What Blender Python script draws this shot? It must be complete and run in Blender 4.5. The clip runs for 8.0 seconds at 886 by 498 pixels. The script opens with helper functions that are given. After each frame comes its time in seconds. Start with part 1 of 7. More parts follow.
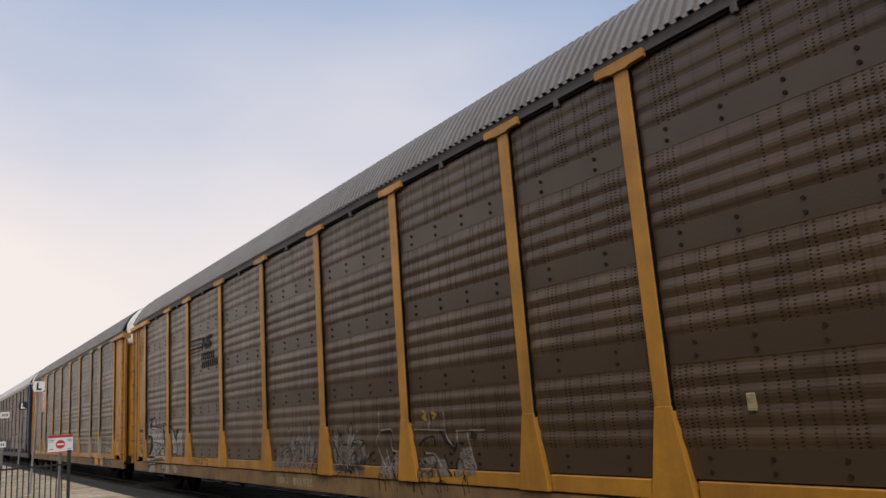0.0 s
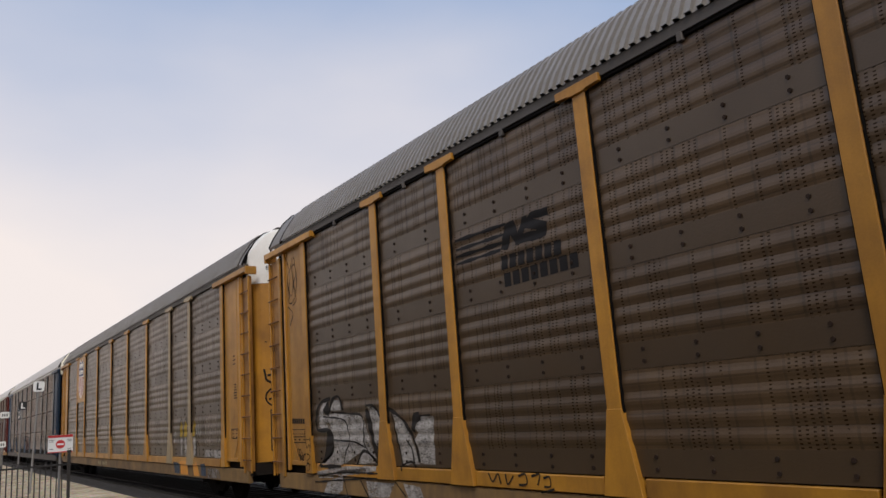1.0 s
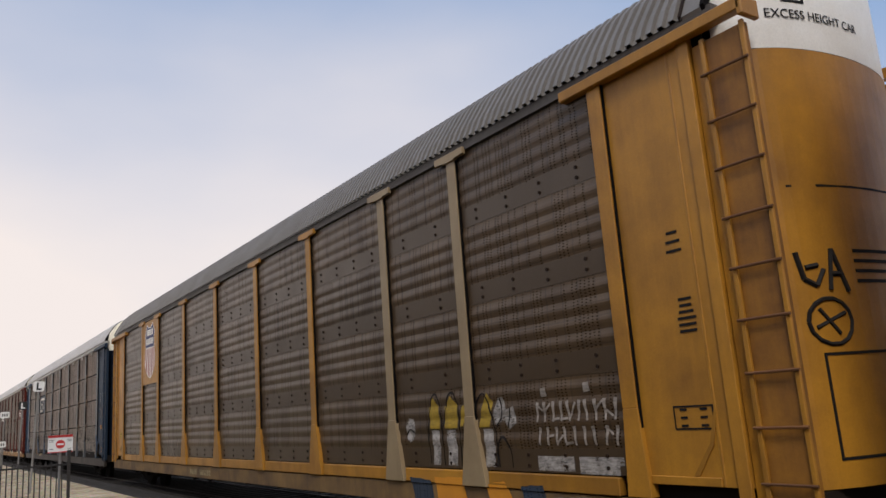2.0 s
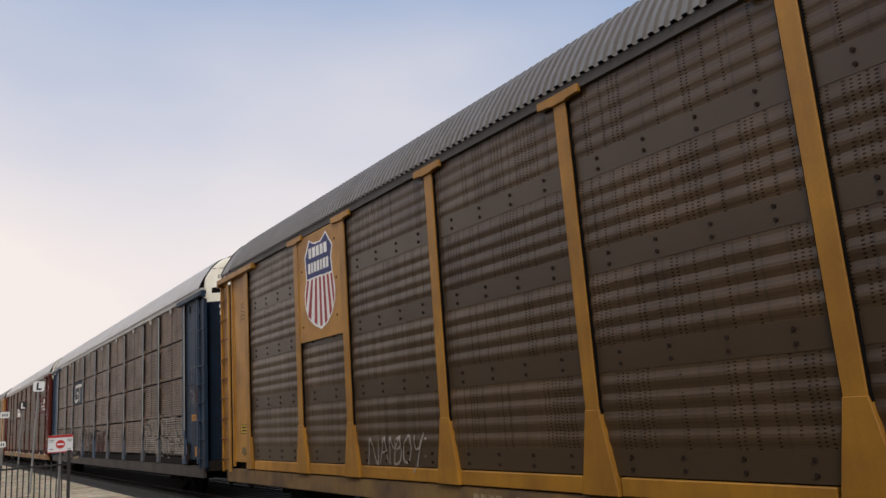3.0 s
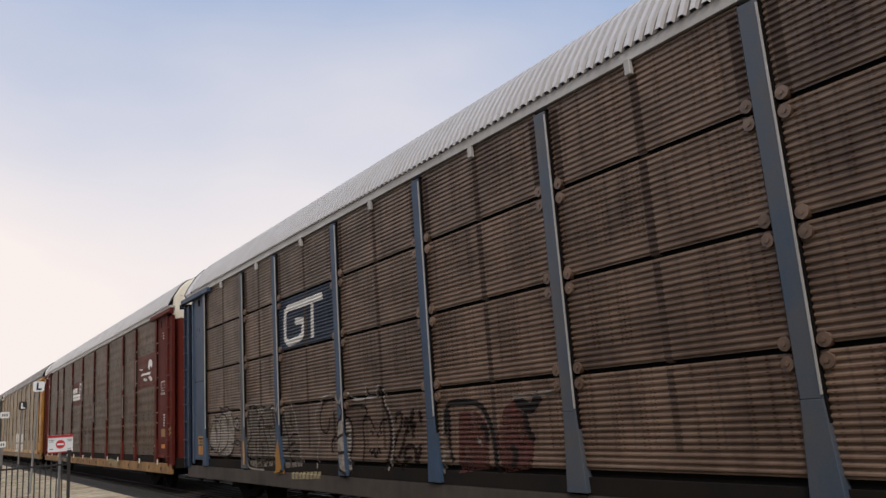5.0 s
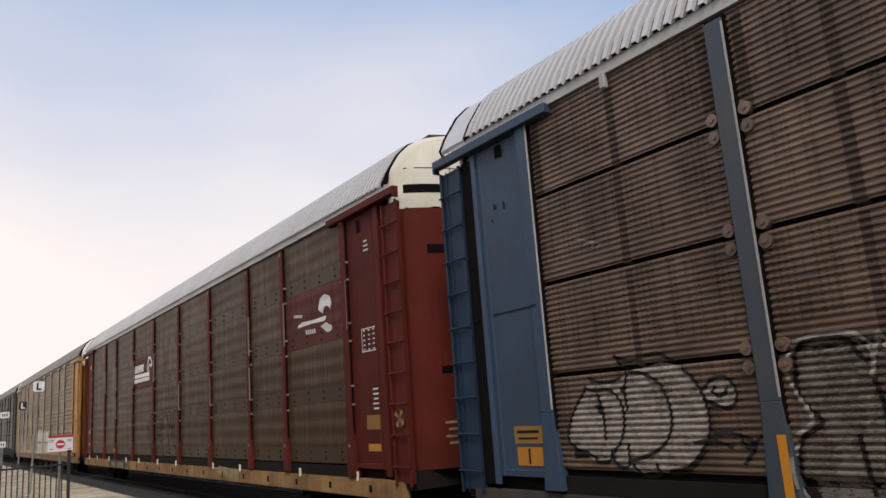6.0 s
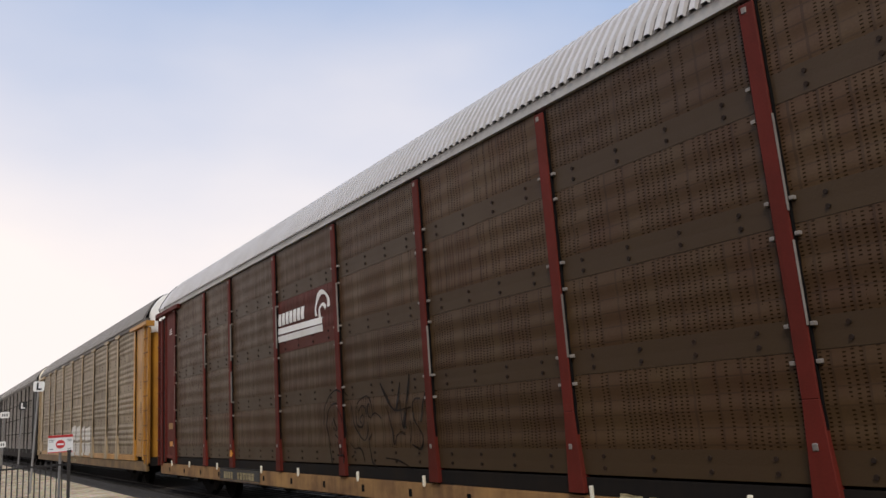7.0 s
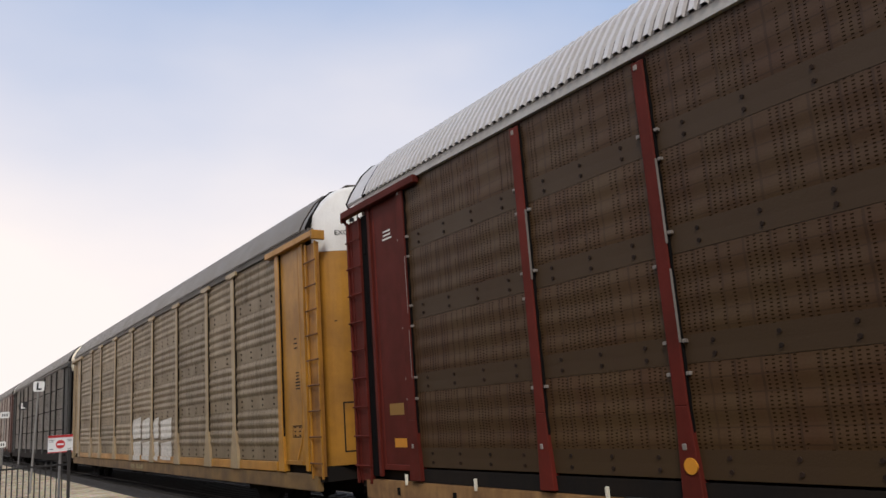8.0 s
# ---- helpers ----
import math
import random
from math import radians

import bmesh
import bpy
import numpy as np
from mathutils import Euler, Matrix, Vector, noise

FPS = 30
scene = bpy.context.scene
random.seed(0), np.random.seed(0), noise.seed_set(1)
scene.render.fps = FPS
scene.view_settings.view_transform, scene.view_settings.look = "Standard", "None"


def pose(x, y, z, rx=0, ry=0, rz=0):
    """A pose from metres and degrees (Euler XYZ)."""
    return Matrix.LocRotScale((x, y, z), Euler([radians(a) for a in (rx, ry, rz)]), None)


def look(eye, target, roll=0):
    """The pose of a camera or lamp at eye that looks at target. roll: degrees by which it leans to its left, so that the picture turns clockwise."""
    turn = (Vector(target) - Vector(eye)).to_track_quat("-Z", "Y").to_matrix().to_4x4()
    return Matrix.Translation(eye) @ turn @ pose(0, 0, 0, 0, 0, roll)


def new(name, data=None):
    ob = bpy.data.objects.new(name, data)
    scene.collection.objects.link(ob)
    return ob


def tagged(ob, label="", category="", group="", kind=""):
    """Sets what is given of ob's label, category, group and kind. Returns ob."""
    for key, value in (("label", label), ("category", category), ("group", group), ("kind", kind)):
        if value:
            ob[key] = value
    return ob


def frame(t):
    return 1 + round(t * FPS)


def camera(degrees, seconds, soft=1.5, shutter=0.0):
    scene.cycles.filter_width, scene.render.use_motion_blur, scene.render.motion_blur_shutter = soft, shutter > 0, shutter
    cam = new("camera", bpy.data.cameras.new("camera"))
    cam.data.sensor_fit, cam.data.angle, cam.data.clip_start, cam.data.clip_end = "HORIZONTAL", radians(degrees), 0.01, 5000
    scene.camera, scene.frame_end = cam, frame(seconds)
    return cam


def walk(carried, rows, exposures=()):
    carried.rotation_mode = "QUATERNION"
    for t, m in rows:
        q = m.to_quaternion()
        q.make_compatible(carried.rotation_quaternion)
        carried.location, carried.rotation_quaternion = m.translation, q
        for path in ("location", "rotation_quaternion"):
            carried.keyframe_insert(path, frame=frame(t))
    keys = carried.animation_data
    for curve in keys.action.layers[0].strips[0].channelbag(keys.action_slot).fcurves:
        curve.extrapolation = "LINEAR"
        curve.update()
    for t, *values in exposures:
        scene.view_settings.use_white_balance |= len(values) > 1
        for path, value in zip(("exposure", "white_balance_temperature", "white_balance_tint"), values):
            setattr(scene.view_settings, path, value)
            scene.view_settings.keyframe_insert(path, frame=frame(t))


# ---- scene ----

# ---------------------------------------------------------------- camera
# A still camera on a platform: rails lie at z = 0, the track runs along y,
# the near side of the train is the plane x = 5.84, the train rolls towards -y.
cam = camera(60.15, 8.0, soft=1.5)
EYE = pose(0, 0, 1.87, 101.65, 4.10, -33.63)
walk(cam, [(0.0, EYE), (8.0, EYE)], [(0.0, 0.0), (4.2, 0.0), (6.3, 0.18), (8.0, 0.18)])

# ---------------------------------------------------------------- light
SUN_ELEVATION, SUN_AZIMUTH = 50.0, 215.0   # azimuth from +y, clockwise: high behind the camera, a little to the platform's side
world = bpy.data.worlds.new("hazy_sky")
scene.world = world
world.use_nodes = True
wn, wl = world.node_tree.nodes, world.node_tree.links
wn.clear()
w_out = wn.new("ShaderNodeOutputWorld")
w_bg = wn.new("ShaderNodeBackground")
w_sky = wn.new("ShaderNodeTexSky")
w_sky.sky_type = 'NISHITA'
w_sky.sun_disc = False
w_sky.sun_elevation = radians(SUN_ELEVATION)
w_sky.sun_rotation = radians(SUN_AZIMUTH)
w_sky.dust_density = 1.0
w_tc = wn.new("ShaderNodeTexCoord")
w_map = wn.new("ShaderNodeMapping")
w_map.inputs["Scale"].default_value = (1.0, 1.0, 2.4)
w_noise = wn.new("ShaderNodeTexNoise")
w_noise.inputs["Scale"].default_value = 1.6
w_noise.inputs["Detail"].default_value = 5.0
w_noise.inputs["Roughness"].default_value = 0.42
w_sep = wn.new("ShaderNodeSeparateXYZ")
w_haze = wn.new("ShaderNodeMapRange")          # haze: thick at the horizon, thin above
w_haze.inputs["From Min"].default_value = 0.0
w_haze.inputs["From Max"].default_value = 0.60
w_haze.inputs["To Min"].default_value = 1.0
w_haze.inputs["To Max"].default_value = 0.0
w_cloud = wn.new("ShaderNodeMapRange")
w_cloud.inputs["From Min"].default_value = 0.35
w_cloud.inputs["From Max"].default_value = 0.75
w_cloud.inputs["To Min"].default_value = 0.0
w_cloud.inputs["To Max"].default_value = 0.45
w_max = wn.new("ShaderNodeMath")
w_max.operation = 'ADD'
w_max.use_clamp = True
w_mix = wn.new("ShaderNodeMix")
w_mix.data_type = 'RGBA'
w_mix.inputs["B"].default_value = (9.2, 8.35, 8.05, 1)   # sunlit haze
wl.new(w_tc.outputs["Generated"], w_map.inputs["Vector"])
wl.new(w_map.outputs["Vector"], w_noise.inputs["Vector"])
wl.new(w_tc.outputs["Generated"], w_sep.inputs["Vector"])
w_side = wn.new("ShaderNodeMath")
w_side.operation = 'MULTIPLY_ADD'
w_side.inputs[1].default_value = 0.16
wl.new(w_sep.outputs["X"], w_side.inputs[0])
wl.new(w_sep.outputs["Z"], w_side.inputs[2])
wl.new(w_side.outputs["Value"], w_haze.inputs["Value"])
wl.new(w_noise.outputs["Fac"], w_cloud.inputs["Value"])
wl.new(w_haze.outputs["Result"], w_max.inputs[0])
wl.new(w_cloud.outputs["Result"], w_max.inputs[1])
wl.new(w_max.outputs["Value"], w_mix.inputs["Factor"])
w_thin = wn.new("ShaderNodeMix")               # thin high haze over the blue
w_thin.data_type = 'RGBA'
w_thin.inputs["Factor"].default_value = 0.65
w_thin.inputs["B"].default_value = (2.7, 4.6, 8.0, 1)
wl.new(w_sky.outputs["Color"], w_thin.inputs["A"])
wl.new(w_thin.outputs["Result"], w_mix.inputs["A"])
wl.new(w_mix.outputs["Result"], w_bg.inputs["Color"])
wl.new(w_bg.outputs["Background"], w_out.inputs["Surface"])
w_bg.inputs["Strength"].default_value = 0.10

sun = new("sun", bpy.data.lights.new("sun", 'SUN'))
sun.data.energy = 1.7
sun.data.angle = radians(16)
sun.data.color = (1.0, 0.95, 0.87)
_a, _e = radians(SUN_AZIMUTH), radians(SUN_ELEVATION)
_d = Vector((math.sin(_a) * math.cos(_e), math.cos(_a) * math.cos(_e), math.sin(_e)))
sun.matrix_world = look(_d * 60, (0, 0, 0))


# ---------------------------------------------------------------- materials
def nodes_of(name):
    m = bpy.data.materials.new(name)
    m.use_nodes = True
    return m, m.node_tree.nodes, m.node_tree.links, m.node_tree.nodes["Principled BSDF"]


def ramp(n, stops):
    r = n.new("ShaderNodeValToRGB")
    while len(r.color_ramp.elements) < len(stops):
        r.color_ramp.elements.new(0.5)
    for e, (p, c) in zip(r.color_ramp.elements, stops):
        e.position, e.color = p, (*c, 1) if len(c) == 3 else c
    return r


def math_node(n, l, op, a, b=None):
    k = n.new("ShaderNodeMath")
    k.operation = op
    for i, v in enumerate((a, b)):
        if v is None:
            continue
        if isinstance(v, (int, float)):
            k.inputs[i].default_value = v
        else:
            l.new(v, k.inputs[i])
    return k.outputs[0]


def mixed(n, l, fac, a, b, blend='MIX'):
    k = n.new("ShaderNodeMix")
    k.data_type, k.blend_type = 'RGBA', blend
    for sock, v in (("Factor", fac), ("A", a), ("B", b)):
        if isinstance(v, (int, float)):
            k.inputs[sock].default_value = v
        elif isinstance(v, tuple):
            k.inputs[sock].default_value = (*v, 1)
        else:
            l.new(v, k.inputs[sock])
    return k.outputs["Result"]


def noise_node(n, l, coord, scale, detail=4, rough=0.55, stretch=None):
    if stretch:
        mp = n.new("ShaderNodeMapping")
        mp.inputs["Scale"].default_value = stretch
        l.new(coord, mp.inputs["Vector"])
        coord = mp.outputs["Vector"]
    k = n.new("ShaderNodeTexNoise")
    k.inputs["Scale"].default_value, k.inputs["Detail"].default_value, k.inputs["Roughness"].default_value = scale, detail, rough
    l.new(coord, k.inputs["Vector"])
    return k.outputs["Fac"]


def painted(name, base, dirt, rough=0.6, wear=0.5, metal=0.0, grain=0.25, holes=0.0, group=0.25, band=None, spec=0.5):
    """Weathered painted or galvanised steel: grime clouds, vertical run-down streaks, fine grain; holes: rows of perforations."""
    m, n, l, p = nodes_of(name)
    tc = n.new("ShaderNodeTexCoord").outputs["Object"]
    info = n.new("ShaderNodeObjectInfo")
    comb = n.new("ShaderNodeCombineXYZ")
    l.new(math_node(n, l, 'MULTIPLY', info.outputs["Random"], 37.0), comb.inputs["X"])
    add = n.new("ShaderNodeVectorMath")
    l.new(tc, add.inputs[0])
    l.new(comb.outputs[0], add.inputs[1])
    co = add.outputs["Vector"]
    clouds = noise_node(n, l, co, 1.3, 5, 0.6)
    streak = noise_node(n, l, co, 3.0, 4, 0.6, (1, 2.6, 0.22))
    fine = noise_node(n, l, co, 45, 3, 0.6)
    grime = math_node(n, l, 'ADD', math_node(n, l, 'MULTIPLY', clouds, 0.85), math_node(n, l, 'MULTIPLY', streak, 0.3))
    g = ramp(n, [(0.42, (0, 0, 0)), (0.78, (1, 1, 1))])
    l.new(grime, g.inputs["Fac"])
    col = mixed(n, l, math_node(n, l, 'MULTIPLY', g.outputs["Color"], wear), base, dirt)
    tone = math_node(n, l, 'ADD', 1 - grain * 0.5, math_node(n, l, 'MULTIPLY', fine, grain))
    tone = math_node(n, l, 'MULTIPLY', tone, math_node(n, l, 'ADD', 0.84, math_node(n, l, 'MULTIPLY', info.outputs["Random"], 0.32)))
    tn = n.new("ShaderNodeCombineColor")
    for k in range(3):
        l.new(tone, tn.inputs[k])
    col = mixed(n, l, 1.0, col, tn.outputs[0], 'MULTIPLY')
    if holes > 0:
        sp = n.new("ShaderNodeSeparateXYZ")
        l.new(tc, sp.inputs[0])
        y, z = sp.outputs["Y"], sp.outputs["Z"]
        # columns of short level slots, some columns missing
        slot = math_node(n, l, 'MULTIPLY', y, 1 / 0.066)
        fy = math_node(n, l, 'ABSOLUTE', math_node(n, l, 'SUBTRACT', math_node(n, l, 'FRACT', slot), 0.5))
        pick = n.new("ShaderNodeTexWhiteNoise")
        pick.noise_dimensions = '1D'
        l.new(math_node(n, l, 'ADD', math_node(n, l, 'FLOOR', slot), math_node(n, l, 'MULTIPLY', info.outputs["Random"], 91.7)), pick.inputs["W"])
        rnd = pick.outputs["Value"]
        fz = math_node(n, l, 'FRACT', math_node(n, l, 'ADD', math_node(n, l, 'MULTIPLY', z, 1 / 0.034), math_node(n, l, 'MULTIPLY', rnd, 7.0)))
        dot = math_node(n, l, 'MULTIPLY', math_node(n, l, 'LESS_THAN', fy, 0.21), math_node(n, l, 'LESS_THAN', fz, 0.36))
        dot = math_node(n, l, 'MULTIPLY', dot, math_node(n, l, 'LESS_THAN', rnd, 0.11 / group))
        # some perforations are clogged with dust
        open_ = noise_node(n, l, co, 6.0, 2, 0.5)
        dot = math_node(n, l, 'MULTIPLY', dot, math_node(n, l, 'GREATER_THAN', open_, 0.36))
        dot = math_node(n, l, 'MULTIPLY', dot, math_node(n, l, 'GREATER_THAN', z, 0.26))   # the lap band is plain
        col = mixed(n, l, math_node(n, l, 'MULTIPLY', dot, holes), col, (0.005, 0.0045, 0.004))
        # dirt along the faint pressed lines between the perforations
        across = math_node(n, l, 'LESS_THAN', math_node(n, l, 'FRACT', math_node(n, l, 'MULTIPLY', z, 1 / 0.148)), 0.09)
        along = math_node(n, l, 'LESS_THAN', math_node(n, l, 'FRACT', math_node(n, l, 'MULTIPLY', y, 1 / 0.264)), 0.10)
        lines = math_node(n, l, 'MULTIPLY', math_node(n, l, 'MAXIMUM', across, along), math_node(n, l, 'GREATER_THAN', z, 0.26))
        col = mixed(n, l, math_node(n, l, 'MULTIPLY', math_node(n, l, 'MULTIPLY', lines, clouds), 0.75), col, tuple(c * 0.35 for c in dirt))
        l.new(math_node(n, l, 'MULTIPLY', math_node(n, l, 'SUBTRACT', 1.0, dot), spec), p.inputs["Specular IOR Level"])
        if band:
            col = mixed(n, l, math_node(n, l, 'MULTIPLY', math_node(n, l, 'LESS_THAN', z, 0.262), 0.75), col, band)
    l.new(col, p.inputs["Base Color"])
    p.inputs["Metallic"].default_value = metal
    p.inputs["Specular IOR Level"].default_value = spec
    rr = math_node(n, l, 'ADD', rough - 0.1, math_node(n, l, 'MULTIPLY', clouds, 0.25))
    l.new(rr, p.inputs["Roughness"])
    b = n.new("ShaderNodeBump")
    b.inputs["Strength"].default_value = 0.25
    b.inputs["Distance"].default_value = 0.01
    l.new(mixed(n, l, 0.4, fine, clouds), b.inputs["Height"])
    l.new(b.outputs["Normal"], p.inputs["Normal"])
    return m


DUST = (0.10, 0.075, 0.05)
RUST = (0.16, 0.065, 0.03)
M = {
    "yellow": painted("yellow_paint", (0.485, 0.222, 0.023), (0.19, 0.080, 0.015), 0.42, 0.75, spec=0.5),
    "yellow_rusty": painted("rust_streaked_yellow_paint", (0.40, 0.17, 0.02), (0.11, 0.042, 0.012), 0.55, 1.0),
    "tan_post": painted("tan_post_paint", (0.36, 0.265, 0.15), (0.22, 0.15, 0.085), 0.45, 0.7),
    "yellow_sill": painted("yellow_sill_paint", (0.27, 0.155, 0.05), (0.10, 0.06, 0.035), 0.7, 1.0),
    "grey_sill": painted("dusty_sill_paint", (0.085, 0.066, 0.052), (0.04, 0.03, 0.024), 0.7, 0.9),
    "orange_sill": painted("orange_sill_paint", (0.46, 0.25, 0.085), (0.13, 0.06, 0.028), 0.75, 0.95),
    "blue_worn": painted("worn_blue_paint", (0.05, 0.073, 0.105), (0.11, 0.092, 0.075), 0.5, 0.8),
    # navy door; the shade between the cars is put into its colour
    "blue_door_shaded": painted("shaded_navy_door", (0.0075, 0.017, 0.034), (0.005, 0.006, 0.008), 0.55, 0.7, spec=0.12),
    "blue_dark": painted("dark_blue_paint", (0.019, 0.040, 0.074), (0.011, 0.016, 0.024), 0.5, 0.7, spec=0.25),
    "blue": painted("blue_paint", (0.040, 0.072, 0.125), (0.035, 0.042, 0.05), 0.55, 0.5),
    "red": painted("oxide_red_paint", (0.128, 0.0185, 0.0125), (0.060, 0.0135, 0.0078), 0.6, 0.7, spec=0.14),
    "brown": painted("brown_paint", (0.11, 0.045, 0.035), (0.06, 0.035, 0.03), 0.65, 0.6),
    "black": painted("black_paint", (0.03, 0.03, 0.03), (0.06, 0.05, 0.04), 0.7, 0.6),
    "under": painted("underframe_grime", (0.013, 0.011, 0.010), (0.03, 0.02, 0.013), 0.9, 0.6, spec=0.15),
    "white": painted("white_paint", (0.84, 0.81, 0.76), (0.5, 0.42, 0.32), 0.5, 0.35),
    "cream": painted("cream_paint", (0.92, 0.86, 0.70), (0.5, 0.36, 0.22), 0.5, 0.4),
    "galv_tan": painted("galvanised_panel_tan", (0.099, 0.059, 0.028), (0.047, 0.0255, 0.0118), 0.34, 0.8, 0.0, 0.3, 0.7, 0.25, (0.059, 0.0365, 0.0185), 0.55),
    "galv_grey": painted("galvanised_panel_grey", (0.222, 0.143, 0.096), (0.062, 0.033, 0.0195), 0.40, 0.95, 0.0, 0.35, 0.25, 0.25, None, 0.75),
    "galv_brown": painted("galvanised_panel_brown", (0.072, 0.040, 0.0155), (0.060, 0.0245, 0.0098), 0.46, 0.8, 0.0, 0.3, 0.75, 0.15, (0.056, 0.0345, 0.0175), 0.28),
    "galv_pale": painted("galvanised_panel_pale", (0.255, 0.190, 0.115), (0.130, 0.090, 0.052), 0.48, 0.8, 0.0, 0.3, 0.5, 0.25, None, 0.35),
    "galv_dark": painted("panel_dull_brown", (0.13, 0.105, 0.082), (0.075, 0.055, 0.042), 0.5, 0.7, 0.0, 0.3, 0.85),
    "panel_red": painted("panel_red", (0.100, 0.019, 0.012), (0.062, 0.024, 0.014), 0.6, 0.7, 0.0, 0.3, 0.3, spec=0.25),
    "panel_navy": painted("panel_navy", (0.03, 0.05, 0.09), (0.04, 0.045, 0.05), 0.6, 0.6, 0.0, 0.3, 0.3),
    "roof_trough_shade": painted("shaded_roof_trough", (0.135, 0.118, 0.105), (0.085, 0.070, 0.058), 0.7, 0.6),
    "roof": painted("galvanised_roof", (0.23, 0.21, 0.19), (0.14, 0.12, 0.10), 0.5, 0.5, 0.2),
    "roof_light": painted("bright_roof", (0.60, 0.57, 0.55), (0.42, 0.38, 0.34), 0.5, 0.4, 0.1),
    "chord": painted("roof_rail_steel", (0.10, 0.088, 0.078), (0.06, 0.045, 0.035), 0.6, 0.6, 0.2),
    "chord_light": painted("roof_rail_light", (0.48, 0.46, 0.43), (0.25, 0.21, 0.17), 0.6, 0.5, 0.1),
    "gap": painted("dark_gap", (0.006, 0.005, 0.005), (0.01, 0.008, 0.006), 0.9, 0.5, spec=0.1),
    "bolt": painted("rusty_bolt", (0.020, 0.013, 0.010), (0.045, 0.022, 0.013), 0.8, 0.6, spec=0.2),
    "rung_rust": painted("rusty_rung", (0.16, 0.065, 0.02), (0.08, 0.035, 0.018), 0.7, 0.7),
}


# ---------------------------------------------------------------- mesh helpers
def box(bm, x0, x1, y0, y1, z0, z1, mat=0):
    v = [bm.verts.new((x, y, z)) for x in (x0, x1) for y in (y0, y1) for z in (z0, z1)]
    for q in ((0, 1, 3, 2), (4, 6, 7, 5), (0, 4, 5, 1), (2, 3, 7, 6), (0, 2, 6, 4), (1, 5, 7, 3)):
        bm.faces.new([v[i] for i in q]).material_index = mat
    return v


def slab(bm, poly, x0, x1, mat=0):
    """A plate in the plane of the car's side: outline poly of (y, z), from x0 to x1."""
    a = [bm.verts.new((x0, y, z)) for y, z in poly]
    b = [bm.verts.new((x1, y, z)) for y, z in poly]
    bm.faces.new(a).material_index = mat
    bm.faces.new(b[::-1]).material_index = mat
    for i in range(len(poly)):
        j = (i + 1) % len(poly)
        bm.faces.new((a[j], a[i], b[i], b[j])).material_index = mat


def extrude_profile(bm, prof, y0, y1, mat=0, closed=True):
    """A profile of (x, z) drawn out along y."""
    a = [bm.verts.new((x, y0, z)) for x, z in prof]
    b = [bm.verts.new((x, y1, z)) for x, z in prof]
    k = len(prof)
    for i in range(k if closed else k - 1):
        j = (i + 1) % k
        bm.faces.new((a[i], a[j], b[j], b[i])).material_index = mat
    if closed:
        bm.faces.new(a[::-1]).material_index = mat
        bm.faces.new(b).material_index = mat


def tube(bm, p, q, r, sides=8, mat=0):
    p, q = Vector(p), Vector(q)
    d = (q - p).normalized()
    u = d.orthogonal().normalized()
    w = d.cross(u)
    ring = [[bm.verts.new(c + r * (math.cos(6.2832 * i / sides) * u + math.sin(6.2832 * i / sides) * w)) for i in range(sides)] for c in (p, q)]
    for i in range(sides):
        j = (i + 1) % sides
        bm.faces.new((ring[0][i], ring[0][j], ring[1][j], ring[1][i])).material_index = mat
    bm.faces.new(ring[0][::-1]).material_index = mat
    bm.faces.new(ring[1]).material_index = mat


def done(name, bm, *mats):
    bmesh.ops.recalc_face_normals(bm, faces=bm.faces)
    me = bpy.data.meshes.new(name)
    bm.to_mesh(me)
    bm.free()
    for k in mats:
        me.materials.append(k)
    return me


def put(name, me, parent=None, m=None, label=""):
    ob = new(name, me)
    if parent:
        ob.parent = parent
    if m is not None:
        ob.matrix_basis = m
    return tagged(ob, label) if label else ob


def part(name, bm, material, parent, label="", m=None):
    return put(name, done(name, bm, material), parent, m, label)


CACHE = {}


def cached(key, make):
    if key not in CACHE:
        CACHE[key] = make()
    return CACHE[key]


# ---------------------------------------------------------------- the train's cars
HALF, NEAR = 13.6, -1.5           # half a body's length, near side in the car's space
POSTS = (-11.75, -9.0, -7.0, -4.2, -1.4, 1.4, 4.2, 7.0, 9.0, 11.8)
ROW_H, ROW_Z = 1.04, (1.06, 2.10, 3.14, 4.18)
PANEL_X = -1.44
BOW = 0.58                        # how far the end doors bow out
RIB = 0.0155                      # a quarter of one rib of the ribbed panels


def relief(style, z):
    """How far a side panel stands out at height z above its foot."""
    if style == "wave":
        if z < 0.27 or z > 1.0:
            return 0.0
        k = (z - 0.27) / 0.73 * 4
        return 0.0135 * (0.5 - 0.5 * math.cos(6.2832 * k)) ** 0.8
    if style == "fine":
        if z < 3 * RIB - 1e-4:
            return -0.045 if z < 2 * RIB + 1e-4 else -0.015
        k = (z / RIB + 1e-4) % 4
        return (-0.0095, 0.0095, 0.0095, -0.0095)[int(k)] + (k % 1) * (0.019, 0, -0.019, 0)[int(k)]
    if z < 0.2:
        return 0.0
    return 0.010 * (0.5 - 0.5 * math.cos(6.2832 * (z - 0.2) / 0.84 * 3))


